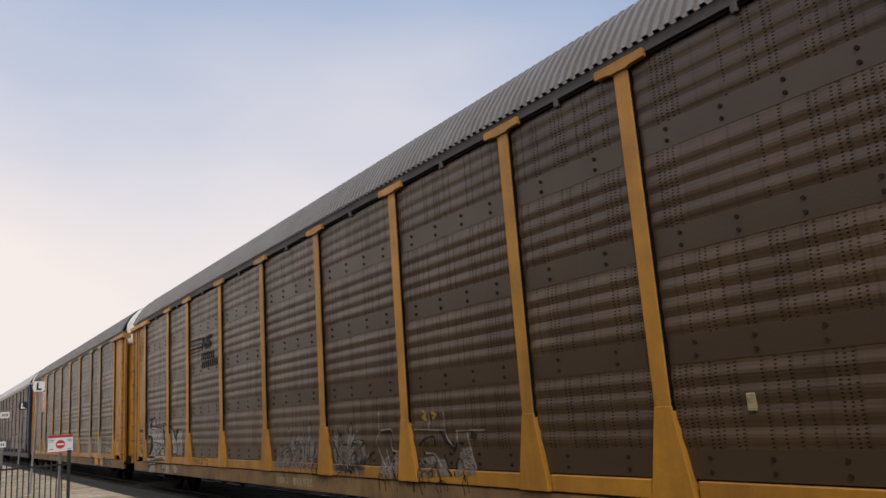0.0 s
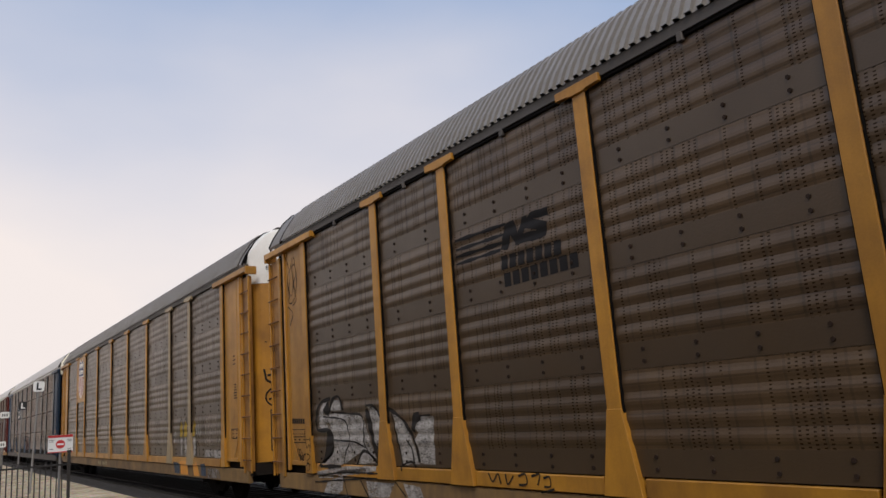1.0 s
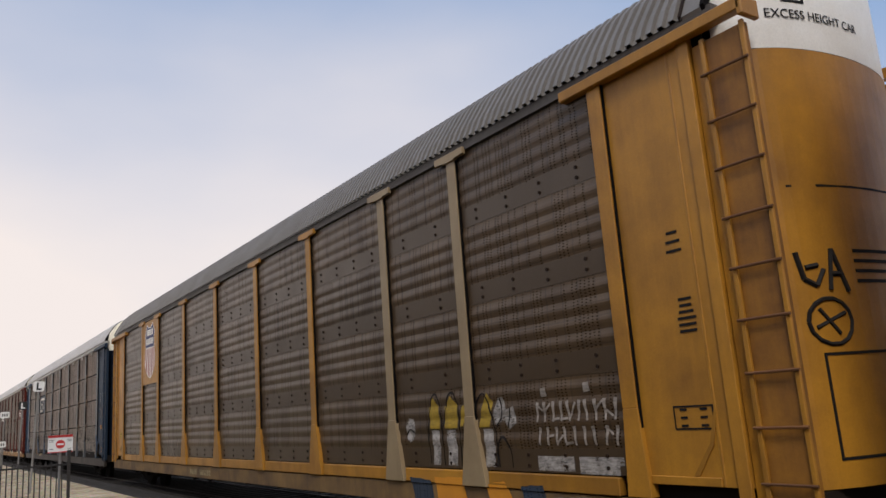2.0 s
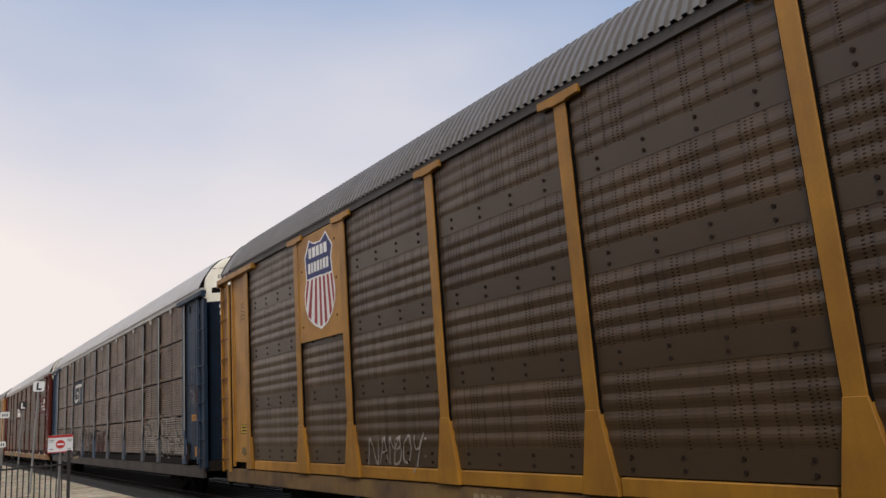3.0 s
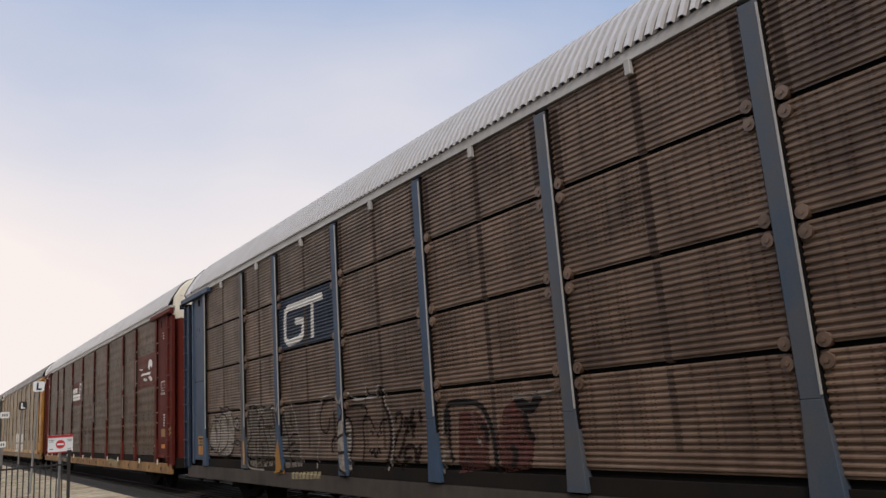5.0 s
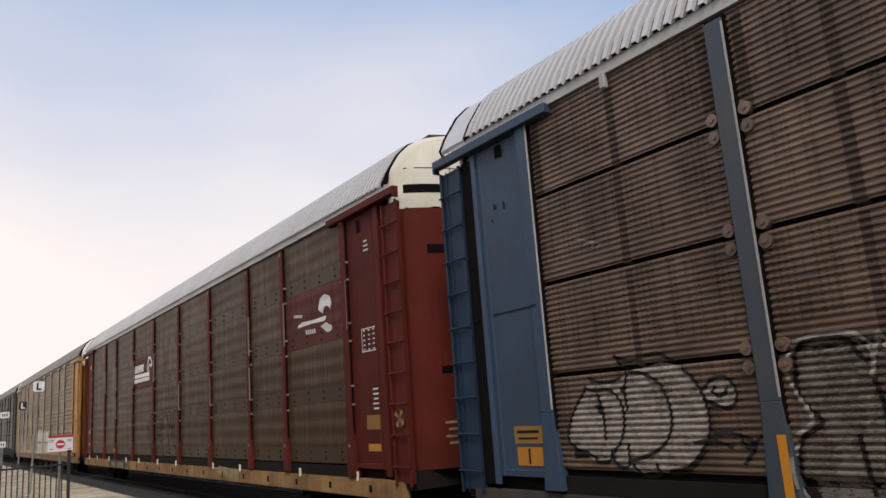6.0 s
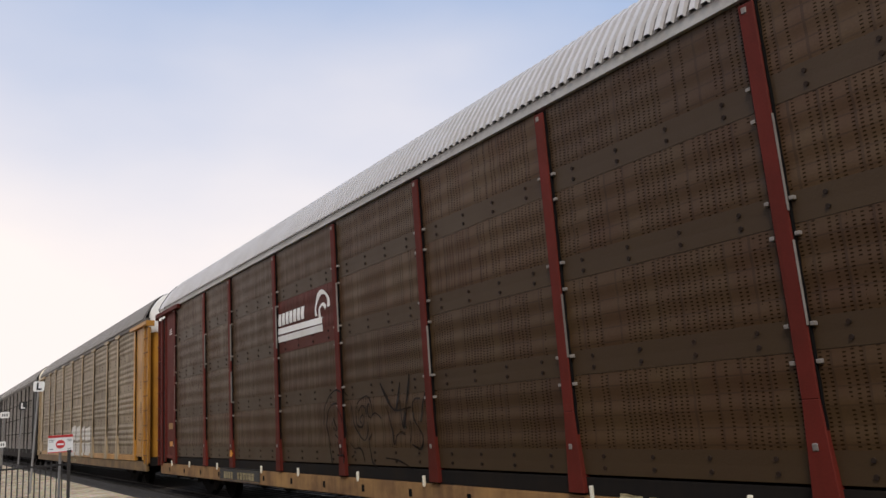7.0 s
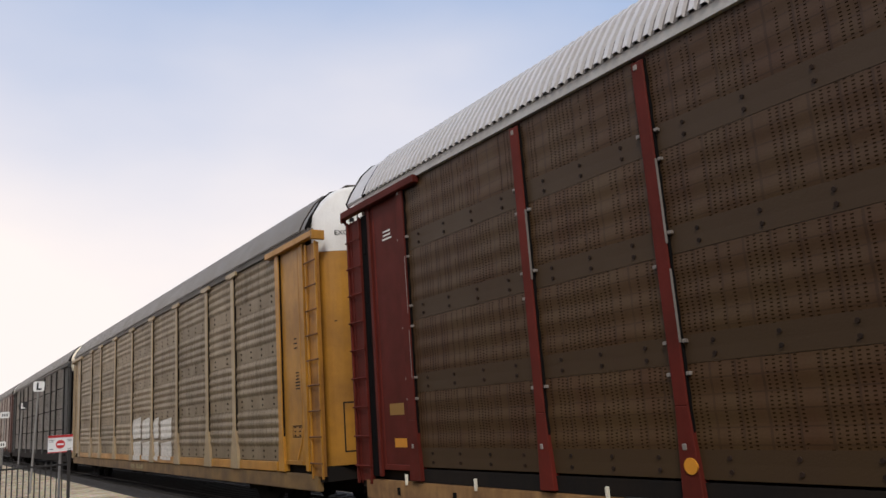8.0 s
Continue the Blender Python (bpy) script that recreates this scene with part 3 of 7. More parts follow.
class Paint:
    """Gathers sprayed lines and painted shapes, then lays them on a car's side as one part."""

    def __init__(self, car, style, plane=None):
        self.car, self.style, self.plane, self.quads = car, style, plane, []

    def depth(self, y, z):
        return self.plane if self.plane is not None else side_x(self.style, y, z)

    def line(self, width, pts, crisp=False):
        path = smooth_path(pts)
        if crisp:
            path = [q for a, b in zip(pts, pts[1:]) for q in (Vector(a), Vector(a).lerp(Vector(b), 0.5))] + [Vector(pts[-1])]
        left, right = [], []
        for i, q in enumerate(path):
            d = path[min(i + 1, len(path) - 1)] - path[max(i - 1, 0)]
            n = Vector((-d.y, d.x)).normalized() * width / 2 * (1.0 if crisp else (0.97 + 0.08 * math.sin(i * 0.37)) if self.style == "fine" else 0.85 + 0.25 * math.sin(i * 0.37 + width * 90))
            left.append(q + n)
            right.append(q - n)
        for i in range(len(path) - 1):
            if self.style == "fine":      # follow the ribs closely
                self.fill([tuple(left[i]), tuple(left[i + 1]), tuple(right[i + 1]), tuple(right[i])])
                continue
            self.quads.append((left[i], left[i + 1], path[i + 1], path[i]))
            self.quads.append((path[i], path[i + 1], right[i + 1], right[i]))

    def fill(self, pts, dz=0.0155):
        edges = [(Vector(a), Vector(b)) for a, b in zip(pts, pts[1:] + pts[:1])]
        lo, hi = min(p[1] for p in pts), max(p[1] for p in pts)
        z = lo
        while z < hi:
            m = min(knot_above(z) if self.style == "fine" else z + dz, hi)
            mid = (z + m) / 2
            cuts = []
            for a, b in edges:
                if (a.y <= mid) != (b.y <= mid):
                    s = (b.x - a.x) / (b.y - a.y)
                    cuts.append((a.x + s * (mid - a.y), s * (m - z) / 2))
            cuts.sort()
            for (ya, sa), (yb, sb) in zip(cuts[::2], cuts[1::2]):
                sa, sb = max(-0.04, min(0.04, sa)), max(-0.04, min(0.04, sb))
                stops = [0.0, 1.0]
                if yb - ya > 0.02:
                    for p in POSTS:
                        for e in (-0.27, -0.2, -0.108, 0.108, 0.2, 0.27):
                            if ya < p + e < yb:
                                stops.append((p + e - ya) / (yb - ya))
                stops.sort()
                for f, g_ in zip(stops, stops[1:]):
                    low = [ya - sa + (yb - sb - ya + sa) * k for k in (f, g_)]
                    high = [ya + sa + (yb + sb - ya - sa) * k for k in (f, g_)]
                    self.quads.append((Vector((low[0], z)), Vector((low[1], z)), Vector((high[1], m)), Vector((high[0], m))))
            z = m

    def rect(self, y0, y1, z0, z1):
        self.fill([(y0, z0), (y1, z0), (y1, z1), (y0, z1)])

    def blocks(self, a, b, count, height):
        """A word as plain blocks, one a letter."""
        a, b = Vector(a), Vector(b)
        for i in range(count):
            p, q = a.lerp(b, i / count), a.lerp(b, (i + 0.78) / count)
            self.fill([(p.x, p.y - height / 2), (q.x, q.y - height / 2), (q.x, q.y + height / 2), (p.x, p.y + height / 2)])

    def scribble(self, rng, y0, y1, z0, z1, count, width):
        """Crowded hooks and loops that spell nothing."""
        for _ in range(count):
            y, z = rng.uniform(y0, y1), rng.uniform(z0, z0 + (z1 - z0) * 0.5)
            h, w = rng.uniform(0.25, 0.5) * (z1 - z0), rng.uniform(0.08, 0.25)
            bend = rng.choice((-1, 1))
            self.line(width * rng.uniform(0.6, 1.4), [(y, z), (y + 0.2 * w, z + h * 0.6), (y + w * 0.6 * bend, z + h), (y + w * bend, z + h * 0.7), (y + w * bend, z + h * rng.uniform(0, 0.3))])

    def part(self, name, material, label, lift):
        verts, faces = [], []
        for quad in self.quads:
            if sum(p.y for p in quad) / 4 < 0.565:
                continue
            xs = [self.depth(p.x, p.y) for p in quad]
            if self.style == "wave" and name.startswith("graffiti") and min(xs) <= NEAR:
                continue
            mid = self.depth(sum(p.x for p in quad) / 4, sum(p.y for p in quad) / 4)
            k = len(verts)
            for p, x in zip(quad, xs):
                verts.append(((mid if abs(x - mid) > 0.03 else x) - lift, p.x, p.y))
            faces.append((k, k + 1, k + 2, k + 3))
        me = bpy.data.meshes.new(name)
        me.from_pydata(verts, [], faces)
        me.materials.append(material)
        ob = put(name, me, self.car, None, label)
        return tagged(ob, kind="stuff") if (len(faces) > 400 and name.startswith("graffiti")) or name in ("sill_lettering", "graffiti_tag", "graffiti_fill", "graffiti_outline", "graffiti_highlight", "stencil", "stencil_box") else ob


def spray(name, color, cover=0.75, thin=0.0):
    """Sprayed paint, thin in places, over dirty steel."""
    m, n, l, p = nodes_of(name)
    tc = n.new("ShaderNodeTexCoord").outputs["Object"]
    a = noise_node(n, l, tc, 9, 4, 0.65)
    b = noise_node(n, l, tc, 5, 3, 0.6, (1, 1, 7))
    f = ramp(n, [(0.38, (0, 0, 0)), (0.62, (1, 1, 1))])
    l.new(math_node(n, l, 'ADD', math_node(n, l, 'MULTIPLY', a, 0.5), math_node(n, l, 'MULTIPLY', b, 0.5)), f.inputs["Fac"])
    l.new(mixed(n, l, math_node(n, l, 'ADD', 1 - cover, math_node(n, l, 'MULTIPLY', f.outputs["Color"], cover)), tuple(c * 0.35 + 0.02 for c in color), color), p.inputs["Base Color"])
    p.inputs["Roughness"].default_value = 0.7
    p.inputs["Specular IOR Level"].default_value = 0.2
    if thin > 0:      # worn through to the steel in patches
        c = noise_node(n, l, tc, 3.5, 5, 0.7)
        d = noise_node(n, l, tc, 16, 3, 0.6, (1, 1, 3))
        g = ramp(n, [(0.40, (0, 0, 0)), (0.54, (1, 1, 1))])
        l.new(math_node(n, l, 'ADD', math_node(n, l, 'MULTIPLY', c, 0.6), math_node(n, l, 'MULTIPLY', d, 0.4)), g.inputs["Fac"])
        l.new(math_node(n, l, 'ADD', 1 - thin, math_node(n, l, 'MULTIPLY', g.outputs["Color"], thin)), p.inputs["Alpha"])
    return m


M.update({
    "spray_black": spray("spray_black", (0.018, 0.014, 0.012), 0.5),
    "spray_white": spray("spray_white", (0.42, 0.36, 0.31), 0.8),
    "spray_grey": spray("spray_grey", (0.50, 0.455, 0.42), 0.8, 0.6),
    "spray_dusk": spray("spray_dusk", (0.27, 0.225, 0.19), 0.75, 0.93),
    "spray_letters": spray("spray_letters", (0.45, 0.38, 0.32), 0.7, 0.5),
    "spray_umber": spray("spray_umber", (0.022, 0.011, 0.008), 0.4, 0.35),
    "spray_haze": spray("spray_haze", (0.22, 0.18, 0.145), 0.7, 0.9),
    "spray_bright": spray("spray_bright", (0.72, 0.67, 0.60), 0.5),
    "spray_red": spray("spray_red", (0.14, 0.05, 0.04), 0.7, 0.7),
    "spray_shadow": spray("spray_shadow", (0.010, 0.006, 0.005), 0.4, 0.55),
    "spray_pale": spray("spray_pale", (0.36, 0.30, 0.25), 0.8, 0.4),
    "spray_blue": spray("spray_blue", (0.25, 0.20, 0.11), 0.5, 0.95),
    "spray_yellow": spray("spray_yellow", (0.46, 0.30, 0.04), 0.7),
    "spray_cream": spray("spray_cream", (0.45, 0.36, 0.2), 0.7, 0.4),
    "stencil_black": spray("stencil_black", (0.012, 0.010, 0.010), 0.3),
    "logo_blue": painted("emblem_blue", (0.022, 0.032, 0.16), (0.03, 0.035, 0.1), 0.5, 0.3),
    "logo_red": painted("emblem_red", (0.36, 0.035, 0.03), (0.25, 0.04, 0.03), 0.5, 0.3),
    "label_yellow": painted("label_yellow", (0.58, 0.38, 0.03), (0.3, 0.18, 0.03), 0.5, 0.5),
    "clamp": painted("dull_clamp_steel", (0.30, 0.27, 0.24), (0.14, 0.10, 0.08), 0.6, 0.7, 0.2),
    "label_brown": painted("label_brown", (0.33, 0.17, 0.03), (0.2, 0.1, 0.03), 0.5, 0.5),
    "label_orange": painted("label_orange", (0.62, 0.25, 0.02), (0.4, 0.15, 0.02), 0.5, 0.3),
    "stain": painted("rust_stain", (0.10, 0.065, 0.045), (0.07, 0.045, 0.035), 0.75, 0.8),
})

# the plate that carries the shield, between two posts
bm = bmesh.new()
slab(bm, [(7.09, 3.22), (7.09, 5.2), (8.91, 5.2), (8.91, 3.22)], -1.475, -1.486)
for y, z in ((7.3, 4.9), (7.3, 3.55), (8.72, 4.55), (8.72, 3.5), (7.28, 4.2)):
    tube(bm, (-1.48, y, z), (-1.494, y, z), 0.022, 6, 1)
put("emblem_plate", done("emblem_plate", bm, M["yellow"], M["bolt"]), CAR_B, None, "yellow steel plate behind the shield")


# markings and graffiti of the first yellow car
g = Paint(CAR_A, 'wave')
g.line(0.05, [(6.81, 4.05), (5.71, 4.03)])
g.line(0.05, [(6.81, 3.92), (5.69, 3.91)])
g.line(0.05, [(6.82, 3.83), (5.71, 3.81)])
g.line(0.05, [(6.81, 3.73), (5.85, 3.73)])
g.fill([(5.85, 3.73), (5.73, 4.03), (5.55, 4.04), (5.49, 3.87), (5.39, 4.04), (5.29, 4.04), (5.43, 3.73), (5.55, 3.72), (5.63, 3.87), (5.71, 3.7)])
g.fill([(5.37, 3.96), (5.22, 4.06), (4.92, 4.05), (4.94, 3.95), (5.19, 3.97), (4.95, 3.88), (5, 3.72), (5.15, 3.71), (5.48, 3.73), (5.41, 3.84), (5.13, 3.82), (5.35, 3.89)])
g.blocks((5.86, 3.56), (4.73, 3.54), 7, 0.17)
g.blocks((5.84, 3.34), (4.49, 3.35), 8, 0.17)
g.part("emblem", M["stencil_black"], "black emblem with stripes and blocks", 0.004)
g = Paint(CAR_A, 'wave')
g.fill([(11.01, 2.13), (11.25, 2.07), (11.4, 1.9), (11.4, 1.69), (11.27, 1.62), (11, 1.67), (11.22, 1.77), (11.23, 1.93), (11.13, 2.04)])
g.fill([(10.91, 1.94), (10.9, 2.05), (10.76, 2.11), (10.61, 2.11), (10.52, 2.02), (10.49, 1.93)])
g.fill([(11.23, 1.87), (10.79, 1.89), (9.88, 1.83), (9.72, 1.79), (9.62, 1.61), (9.5, 1.38), (9.33, 1.1), (10.04, 1.06), (9.73, 1.3), (10.52, 1.04), (11.32, 1.04), (10.94, 1.2), (10.85, 1.41), (10.92, 1.61), (10.99, 1.73), (11.2, 1.76)])
g.fill([(9.56, 1.98), (9.37, 1.94), (9.11, 1.81), (9.02, 1.69), (9.11, 1.15), (9.24, 1.14), (9.31, 1.25), (9.37, 1.4), (9.4, 1.6), (9.46, 1.8)])
g.fill([(8.77, 1.84), (8.54, 1.73), (8.37, 1.59), (8.24, 1.42), (8.16, 1.23), (8.1, 1.1), (8.56, 1.08), (8.63, 1.35), (8.71, 1.63)])
g.fill([(8.08, 1.69), (7.95, 1.76), (7.65, 1.75), (7.69, 1.1), (8.07, 1.11), (8.1, 1.31), (8.17, 1.44), (8.08, 1.54), (8.14, 1.59)])
g.fill([(11.52, 0.91), (10.53, 1.02), (9.31, 1.05), (9.35, 0.97), (10.39, 0.9), (11.39, 0.83)])
g.part("graffiti_fill", M["spray_grey"], "patchy silver-white graffiti fill", 0.004)
g = Paint(CAR_A, 'wave')
g.line(0.07, [(10.92, 2.15), (11.34, 2.08), (11.5, 1.85), (11.46, 1.63), (10.96, 1.61), (10.86, 1.45), (10.94, 1.22), (11.32, 1.02), (10.53, 1.02)])
g.line(0.065, [(10.93, 1.92), (10.85, 2.12), (10.59, 2.16), (10.43, 1.93)])
g.fill([(10.92, 1.61), (10.85, 1.41), (10.94, 1.2), (11.32, 1.04), (11.46, 0.95), (11.24, 1.16), (11.12, 1.4), (11.08, 1.6)])
g.fill([(11.02, 2.12), (10.93, 1.93), (11.02, 1.86), (11.14, 1.88), (11.2, 1.98)])
g.line(0.03, [(11.24, 1.85), (10.48, 1.79), (10.31, 1.68), (10.23, 1.43), (10.41, 1.24), (10.49, 1.03)])
g.line(0.03, [(10.82, 1.45), (10.38, 1.43), (10.02, 1.41), (9.69, 1.32)])
g.line(0.035, [(10.87, 1.91), (10.24, 1.87), (9.75, 1.81), (9.73, 1.53), (9.67, 1.31), (9.29, 1.09)])
g.line(0.13, [(9.61, 1.92), (9.54, 1.78), (9.47, 1.56), (9.37, 1.33), (9.26, 1.2)])
g.line(0.05, [(9.61, 1.98), (9.34, 1.95), (9.08, 1.71)])
g.line(0.06, [(8.97, 1.93), (8.8, 1.87), (8.54, 1.76), (8.32, 1.59), (8.17, 1.4), (8.09, 1.13)])
g.line(0.04, [(8.56, 1.08), (8.31, 1.13), (8.19, 1.05)])
g.line(0.13, [(8.2, 1.55), (8.15, 1.72), (8, 1.77)])
g.line(0.04, [(8, 1.77), (7.72, 1.77)])
g.line(0.05, [(10.02, 1.06), (9.74, 1.27), (9.25, 1.06)])
g.line(0.04, [(8.79, 1.82), (8.71, 1.56), (8.62, 1.31), (8.55, 1)])
g.line(0.04, [(8.4, 1.44), (8.28, 1.31), (8.23, 1.1)])
g.line(0.035, [(11.85, 1.29), (11.71, 1.38), (11.83, 1.1), (11.69, 1.21), (11.81, 0.91), (11.66, 1.04)])
g.line(0.03, [(11.48, 0.83), (10.54, 0.92), (9.21, 0.94)])
g.part("graffiti_outline", M["spray_black"], "black sprayed outline", 0.008)
g = Paint(CAR_A, 'wave')
g.line(0.022, [(-3.37, 1.86), (-3.36, 1.6), (-3.74, 1.58), (-3.73, 1.3), (-4.1, 1.27)])
g.line(0.022, [(-3.37, 1.56), (-3.26, 1.41), (-3.4, 1.17), (-3.6, 0.92)])
g.line(0.022, [(-4.4, 1.58), (-5.19, 1.56)])
g.line(0.022, [(-5.19, 1.81), (-5.19, 1.53), (-5.35, 1.35)])
g.line(0.022, [(-5.45, 1.55), (-6.12, 1.55)])
g.line(0.022, [(-5.46, 1.54), (-5.49, 1.35)])
g.line(0.022, [(-5.7, 1.52), (-5.78, 1.23), (-5.85, 1.07)])
g.line(0.022, [(-4.81, 1.78), (-4.8, 1.58)])
g.line(0.022, [(-4.04, 1.51), (-3.98, 1.35), (-4.07, 1.3)])
g.line(0.022, [(-4.64, 1.25), (-4.89, 1.24), (-5.05, 1.08)])
g.line(0.022, [(-3.55, 1.3), (-3.65, 1.03), (-3.7, 0.88)])
g.part("graffiti_highlight", M["spray_white"], "thin white sprayed lines", 0.009)
g = Paint(CAR_A, 'wave')
g.line(0.05, [(-3.41, 1.55), (-3.72, 1.55), (-3.72, 1.35)])
g.line(0.06, [(-5.05, 1.56), (-5.21, 1.42), (-5.38, 1.29)])
g.line(0.04, [(-5.38, 1.29), (-5.47, 1.39), (-5.61, 1.38)])
g.line(0.09, [(-5.77, 1.5), (-5.9, 1.46)])
g.line(0.03, [(-4.49, 1.35), (-4.68, 1.45), (-4.91, 1.47), (-4.91, 1.33)])
g.line(0.04, [(-5.13, 1.24), (-5.2, 1.09), (-5.32, 0.96)])
g.line(0.04, [(-3.68, 1.19), (-3.83, 0.88)])
g.line(0.03, [(-4.26, 1.3), (-4.16, 1.05), (-4.29, 0.91)])
g.part("graffiti_outline", M["spray_black"], "black sprayed outline", 0.008)
g = Paint(CAR_A, 'wave')
g.fill([(-3.4, 0.86), (-3.33, 1.13), (-3.68, 1.22), (-4.06, 1.24), (-4.07, 0.9)])
g.fill([(-4.41, 0.91), (-4.36, 1.15), (-4.81, 1.21), (-5.17, 1.17), (-5.32, 0.96)])
g.fill([(-5.37, 0.96), (-5.53, 1.31), (-5.76, 1.35), (-5.86, 0.99)])
g.part("graffiti_fill", M["spray_dusk"], "bluish grey graffiti fill", 0.004)
g = Paint(CAR_A, 'wave')
g.line(0.05, [(-4.63, 1.84), (-4.74, 1.78), (-4.64, 1.74), (-4.75, 1.71)])
g.line(0.05, [(-4.88, 1.8), (-4.99, 1.77), (-4.89, 1.72)])
g.part("graffiti_tag", M["spray_yellow"], "small yellow sprayed tag", 0.006)
g = Paint(CAR_A, 'wave')
g.fill([(1.02, 0.94), (0.7, 1.36), (0.23, 1.48), (-0.19, 1.56), (-0.44, 1.71), (-0.76, 1.73), (-0.91, 1.49), (-1.14, 1.59), (-1.22, 1.33), (-1.16, 0.94)])
g.fill([(-1.68, 1.52), (-1.91, 1.62), (-2.07, 1.39), (-2.26, 1.6), (-2.47, 1.7), (-2.52, 1.45), (-2.81, 1.42), (-2.85, 1.26), (-2.9, 1.08), (-2.84, 0.96), (-1.74, 0.95)])
g.fill([(-1.78, 1.04), (-2.44, 1.07), (-3.04, 1.23), (-2.92, 1.08), (-2.83, 0.92), (-1.8, 0.92)])
g.part("graffiti_fill", M["spray_dusk"], "patchy grey graffiti fill", 0.004)
g = Paint(CAR_A, 'wave')
g.line(0.020, [(0.7, 1.32), (0.37, 1.37), (0.14, 1.25), (0.12, 0.97)])
g.line(0.020, [(0.68, 0.99), (0.52, 1.25), (0.26, 1.3), (0.07, 1.15)])
g.line(0.025, [(0.26, 1.71), (0.1, 1.57), (0.22, 1.36)])
g.line(0.025, [(-0.18, 1.49), (-0.3, 1.32), (-0.2, 0.98)])
g.line(0.025, [(-0.5, 1.78), (-0.44, 1.52), (-0.48, 1.26), (-0.39, 0.99)])
g.line(0.025, [(-0.74, 1.72), (-0.82, 1.76), (-0.84, 1.55), (-0.7, 1.32), (-0.73, 0.97)])
g.line(0.020, [(-0.57, 1.46), (-0.63, 1.19), (-0.55, 0.96)])
g.line(0.025, [(-1.17, 1.58), (-0.97, 1.39), (-0.88, 1.17), (-0.9, 0.95)])
g.line(0.020, [(-1.17, 1.45), (-1.08, 1.2), (-1.12, 0.95)])
g.line(0.020, [(-0.06, 1.46), (-0.14, 1.22), (-0.02, 0.98)])
g.line(0.025, [(-1.72, 1.63), (-1.71, 1.45), (-1.85, 1.24), (-1.99, 1.1)])
g.line(0.025, [(-1.91, 1.65), (-1.97, 1.47), (-1.89, 1.27)])
g.line(0.025, [(-2.02, 1.57), (-2.05, 1.39), (-2.23, 1.36)])
g.line(0.030, [(-2.28, 1.7), (-2.29, 1.53), (-2.4, 1.72), (-2.47, 1.61), (-2.44, 1.52)])
g.line(0.035, [(-2.46, 1.39), (-2.61, 1.44), (-2.85, 1.41), (-2.7, 1.33)])
g.line(0.030, [(-2.32, 1.0), (-2.36, 1.17), (-2.47, 1.24), (-2.54, 1.14), (-2.5, 1.01)])
g.line(0.030, [(-2.7, 1.33), (-2.74, 1.2), (-2.68, 1.02)])
g.line(0.030, [(-2.75, 1.07), (-2.93, 1.15), (-3.06, 1.23), (-2.99, 1.19)])
g.line(0.020, [(-2.07, 1.33), (-2.04, 1.05)])
g.line(0.020, [(-1.82, 1.33), (-1.83, 1.13)])
g.line(0.030, [(-2.54, 1.47), (-2.41, 1.36), (-2.31, 1.28)])
g.line(0.050, [(-2.21, 1.0), (-2.42, 0.92)])
g.part("graffiti_outline", M["spray_black"], "thin black sprayed outlines", 0.008)
g = Paint(CAR_A, 'wave')
g.line(0.016, [(0.63, 1.37), (0.76, 1.1), (0.85, 0.99)])
g.line(0.016, [(-0.44, 1.73), (-0.46, 1.46), (-0.53, 1.42)])
g.line(0.014, [(-0.76, 1.68), (-0.71, 1.52), (-0.6, 1.36)])
g.line(0.014, [(-1.9, 1.55), (-1.83, 1.36), (-1.87, 1.24)])
g.line(0.018, [(-2.24, 1.57), (-2.32, 1.47), (-2.26, 1.33)])
g.line(0.018, [(-2.59, 1.56), (-2.67, 1.6)])
g.line(0.020, [(-2.5, 1.41), (-2.68, 1.43), (-2.81, 1.41)])
g.line(0.016, [(-2.26, 0.97), (-2.32, 1.11)])
g.line(0.016, [(-2.8, 1.33), (-2.85, 1.36)])
g.line(0.014, [(0.22, 1.59), (0.09, 1.66)])
g.line(0.014, [(-0.25, 1.53), (-0.18, 1.44)])
g.line(0.014, [(-1.08, 1.52), (-1.19, 1.61)])
g.line(0.016, [(0.52, 1.21), (0.32, 1.29)])
g.part("graffiti_highlight", M["spray_white"], "thin white sprayed strokes", 0.010)
g = Paint(CAR_A, 'wave')
rng = random.Random(4)
g.scribble(rng, -3.0, 0.9, 0.66, 1.35, 22, 0.014)
g.part("graffiti_tag", M["spray_dusk"], "crowded grey scribbles", 0.006)
g = Paint(CAR_A, 'wave')
g.scribble(rng, -3.0, 0.9, 0.66, 1.3, 18, 0.014)
g.scribble(rng, -5.8, -3.2, 0.62, 1.2, 16, 0.018)
g.part("graffiti_tag", M["spray_black"], "crowded black scribbles", 0.008)
g = Paint(CAR_A, 'wave')
g.line(0.022, [(12.68, 5.03), (12.65, 4.51), (12.58, 4.08), (12.31, 4.14), (12.19, 4.46), (12.29, 4.79), (12.61, 4.62), (12.55, 4.11)])
g.line(0.022, [(12.39, 4.94), (12.37, 4.51), (12.27, 4.25)])
g.line(0.02, [(12.62, 4.9), (12.5, 4.6), (12.58, 4.35), (12.46, 4.2), (12.36, 4.5), (12.48, 4.85)])
g.line(0.02, [(12.3, 4.95), (12.22, 4.6), (12.36, 4.4), (12.24, 4.1), (12.42, 4.0)])
g.line(0.022, [(12.66, 4.02), (12.42, 3.84), (12.57, 3.63)])
g.blocks((12.61, 1.81), (12.02, 1.79), 6, 0.09)
g.line(0.012, [(12.63, 1.65), (12.01, 1.64)])
g.line(0.012, [(12.65, 1.57), (12.02, 1.56)])
g.part("graffiti_tag", M["spray_black"], "thin black tag and stencilled bars", 0.006)
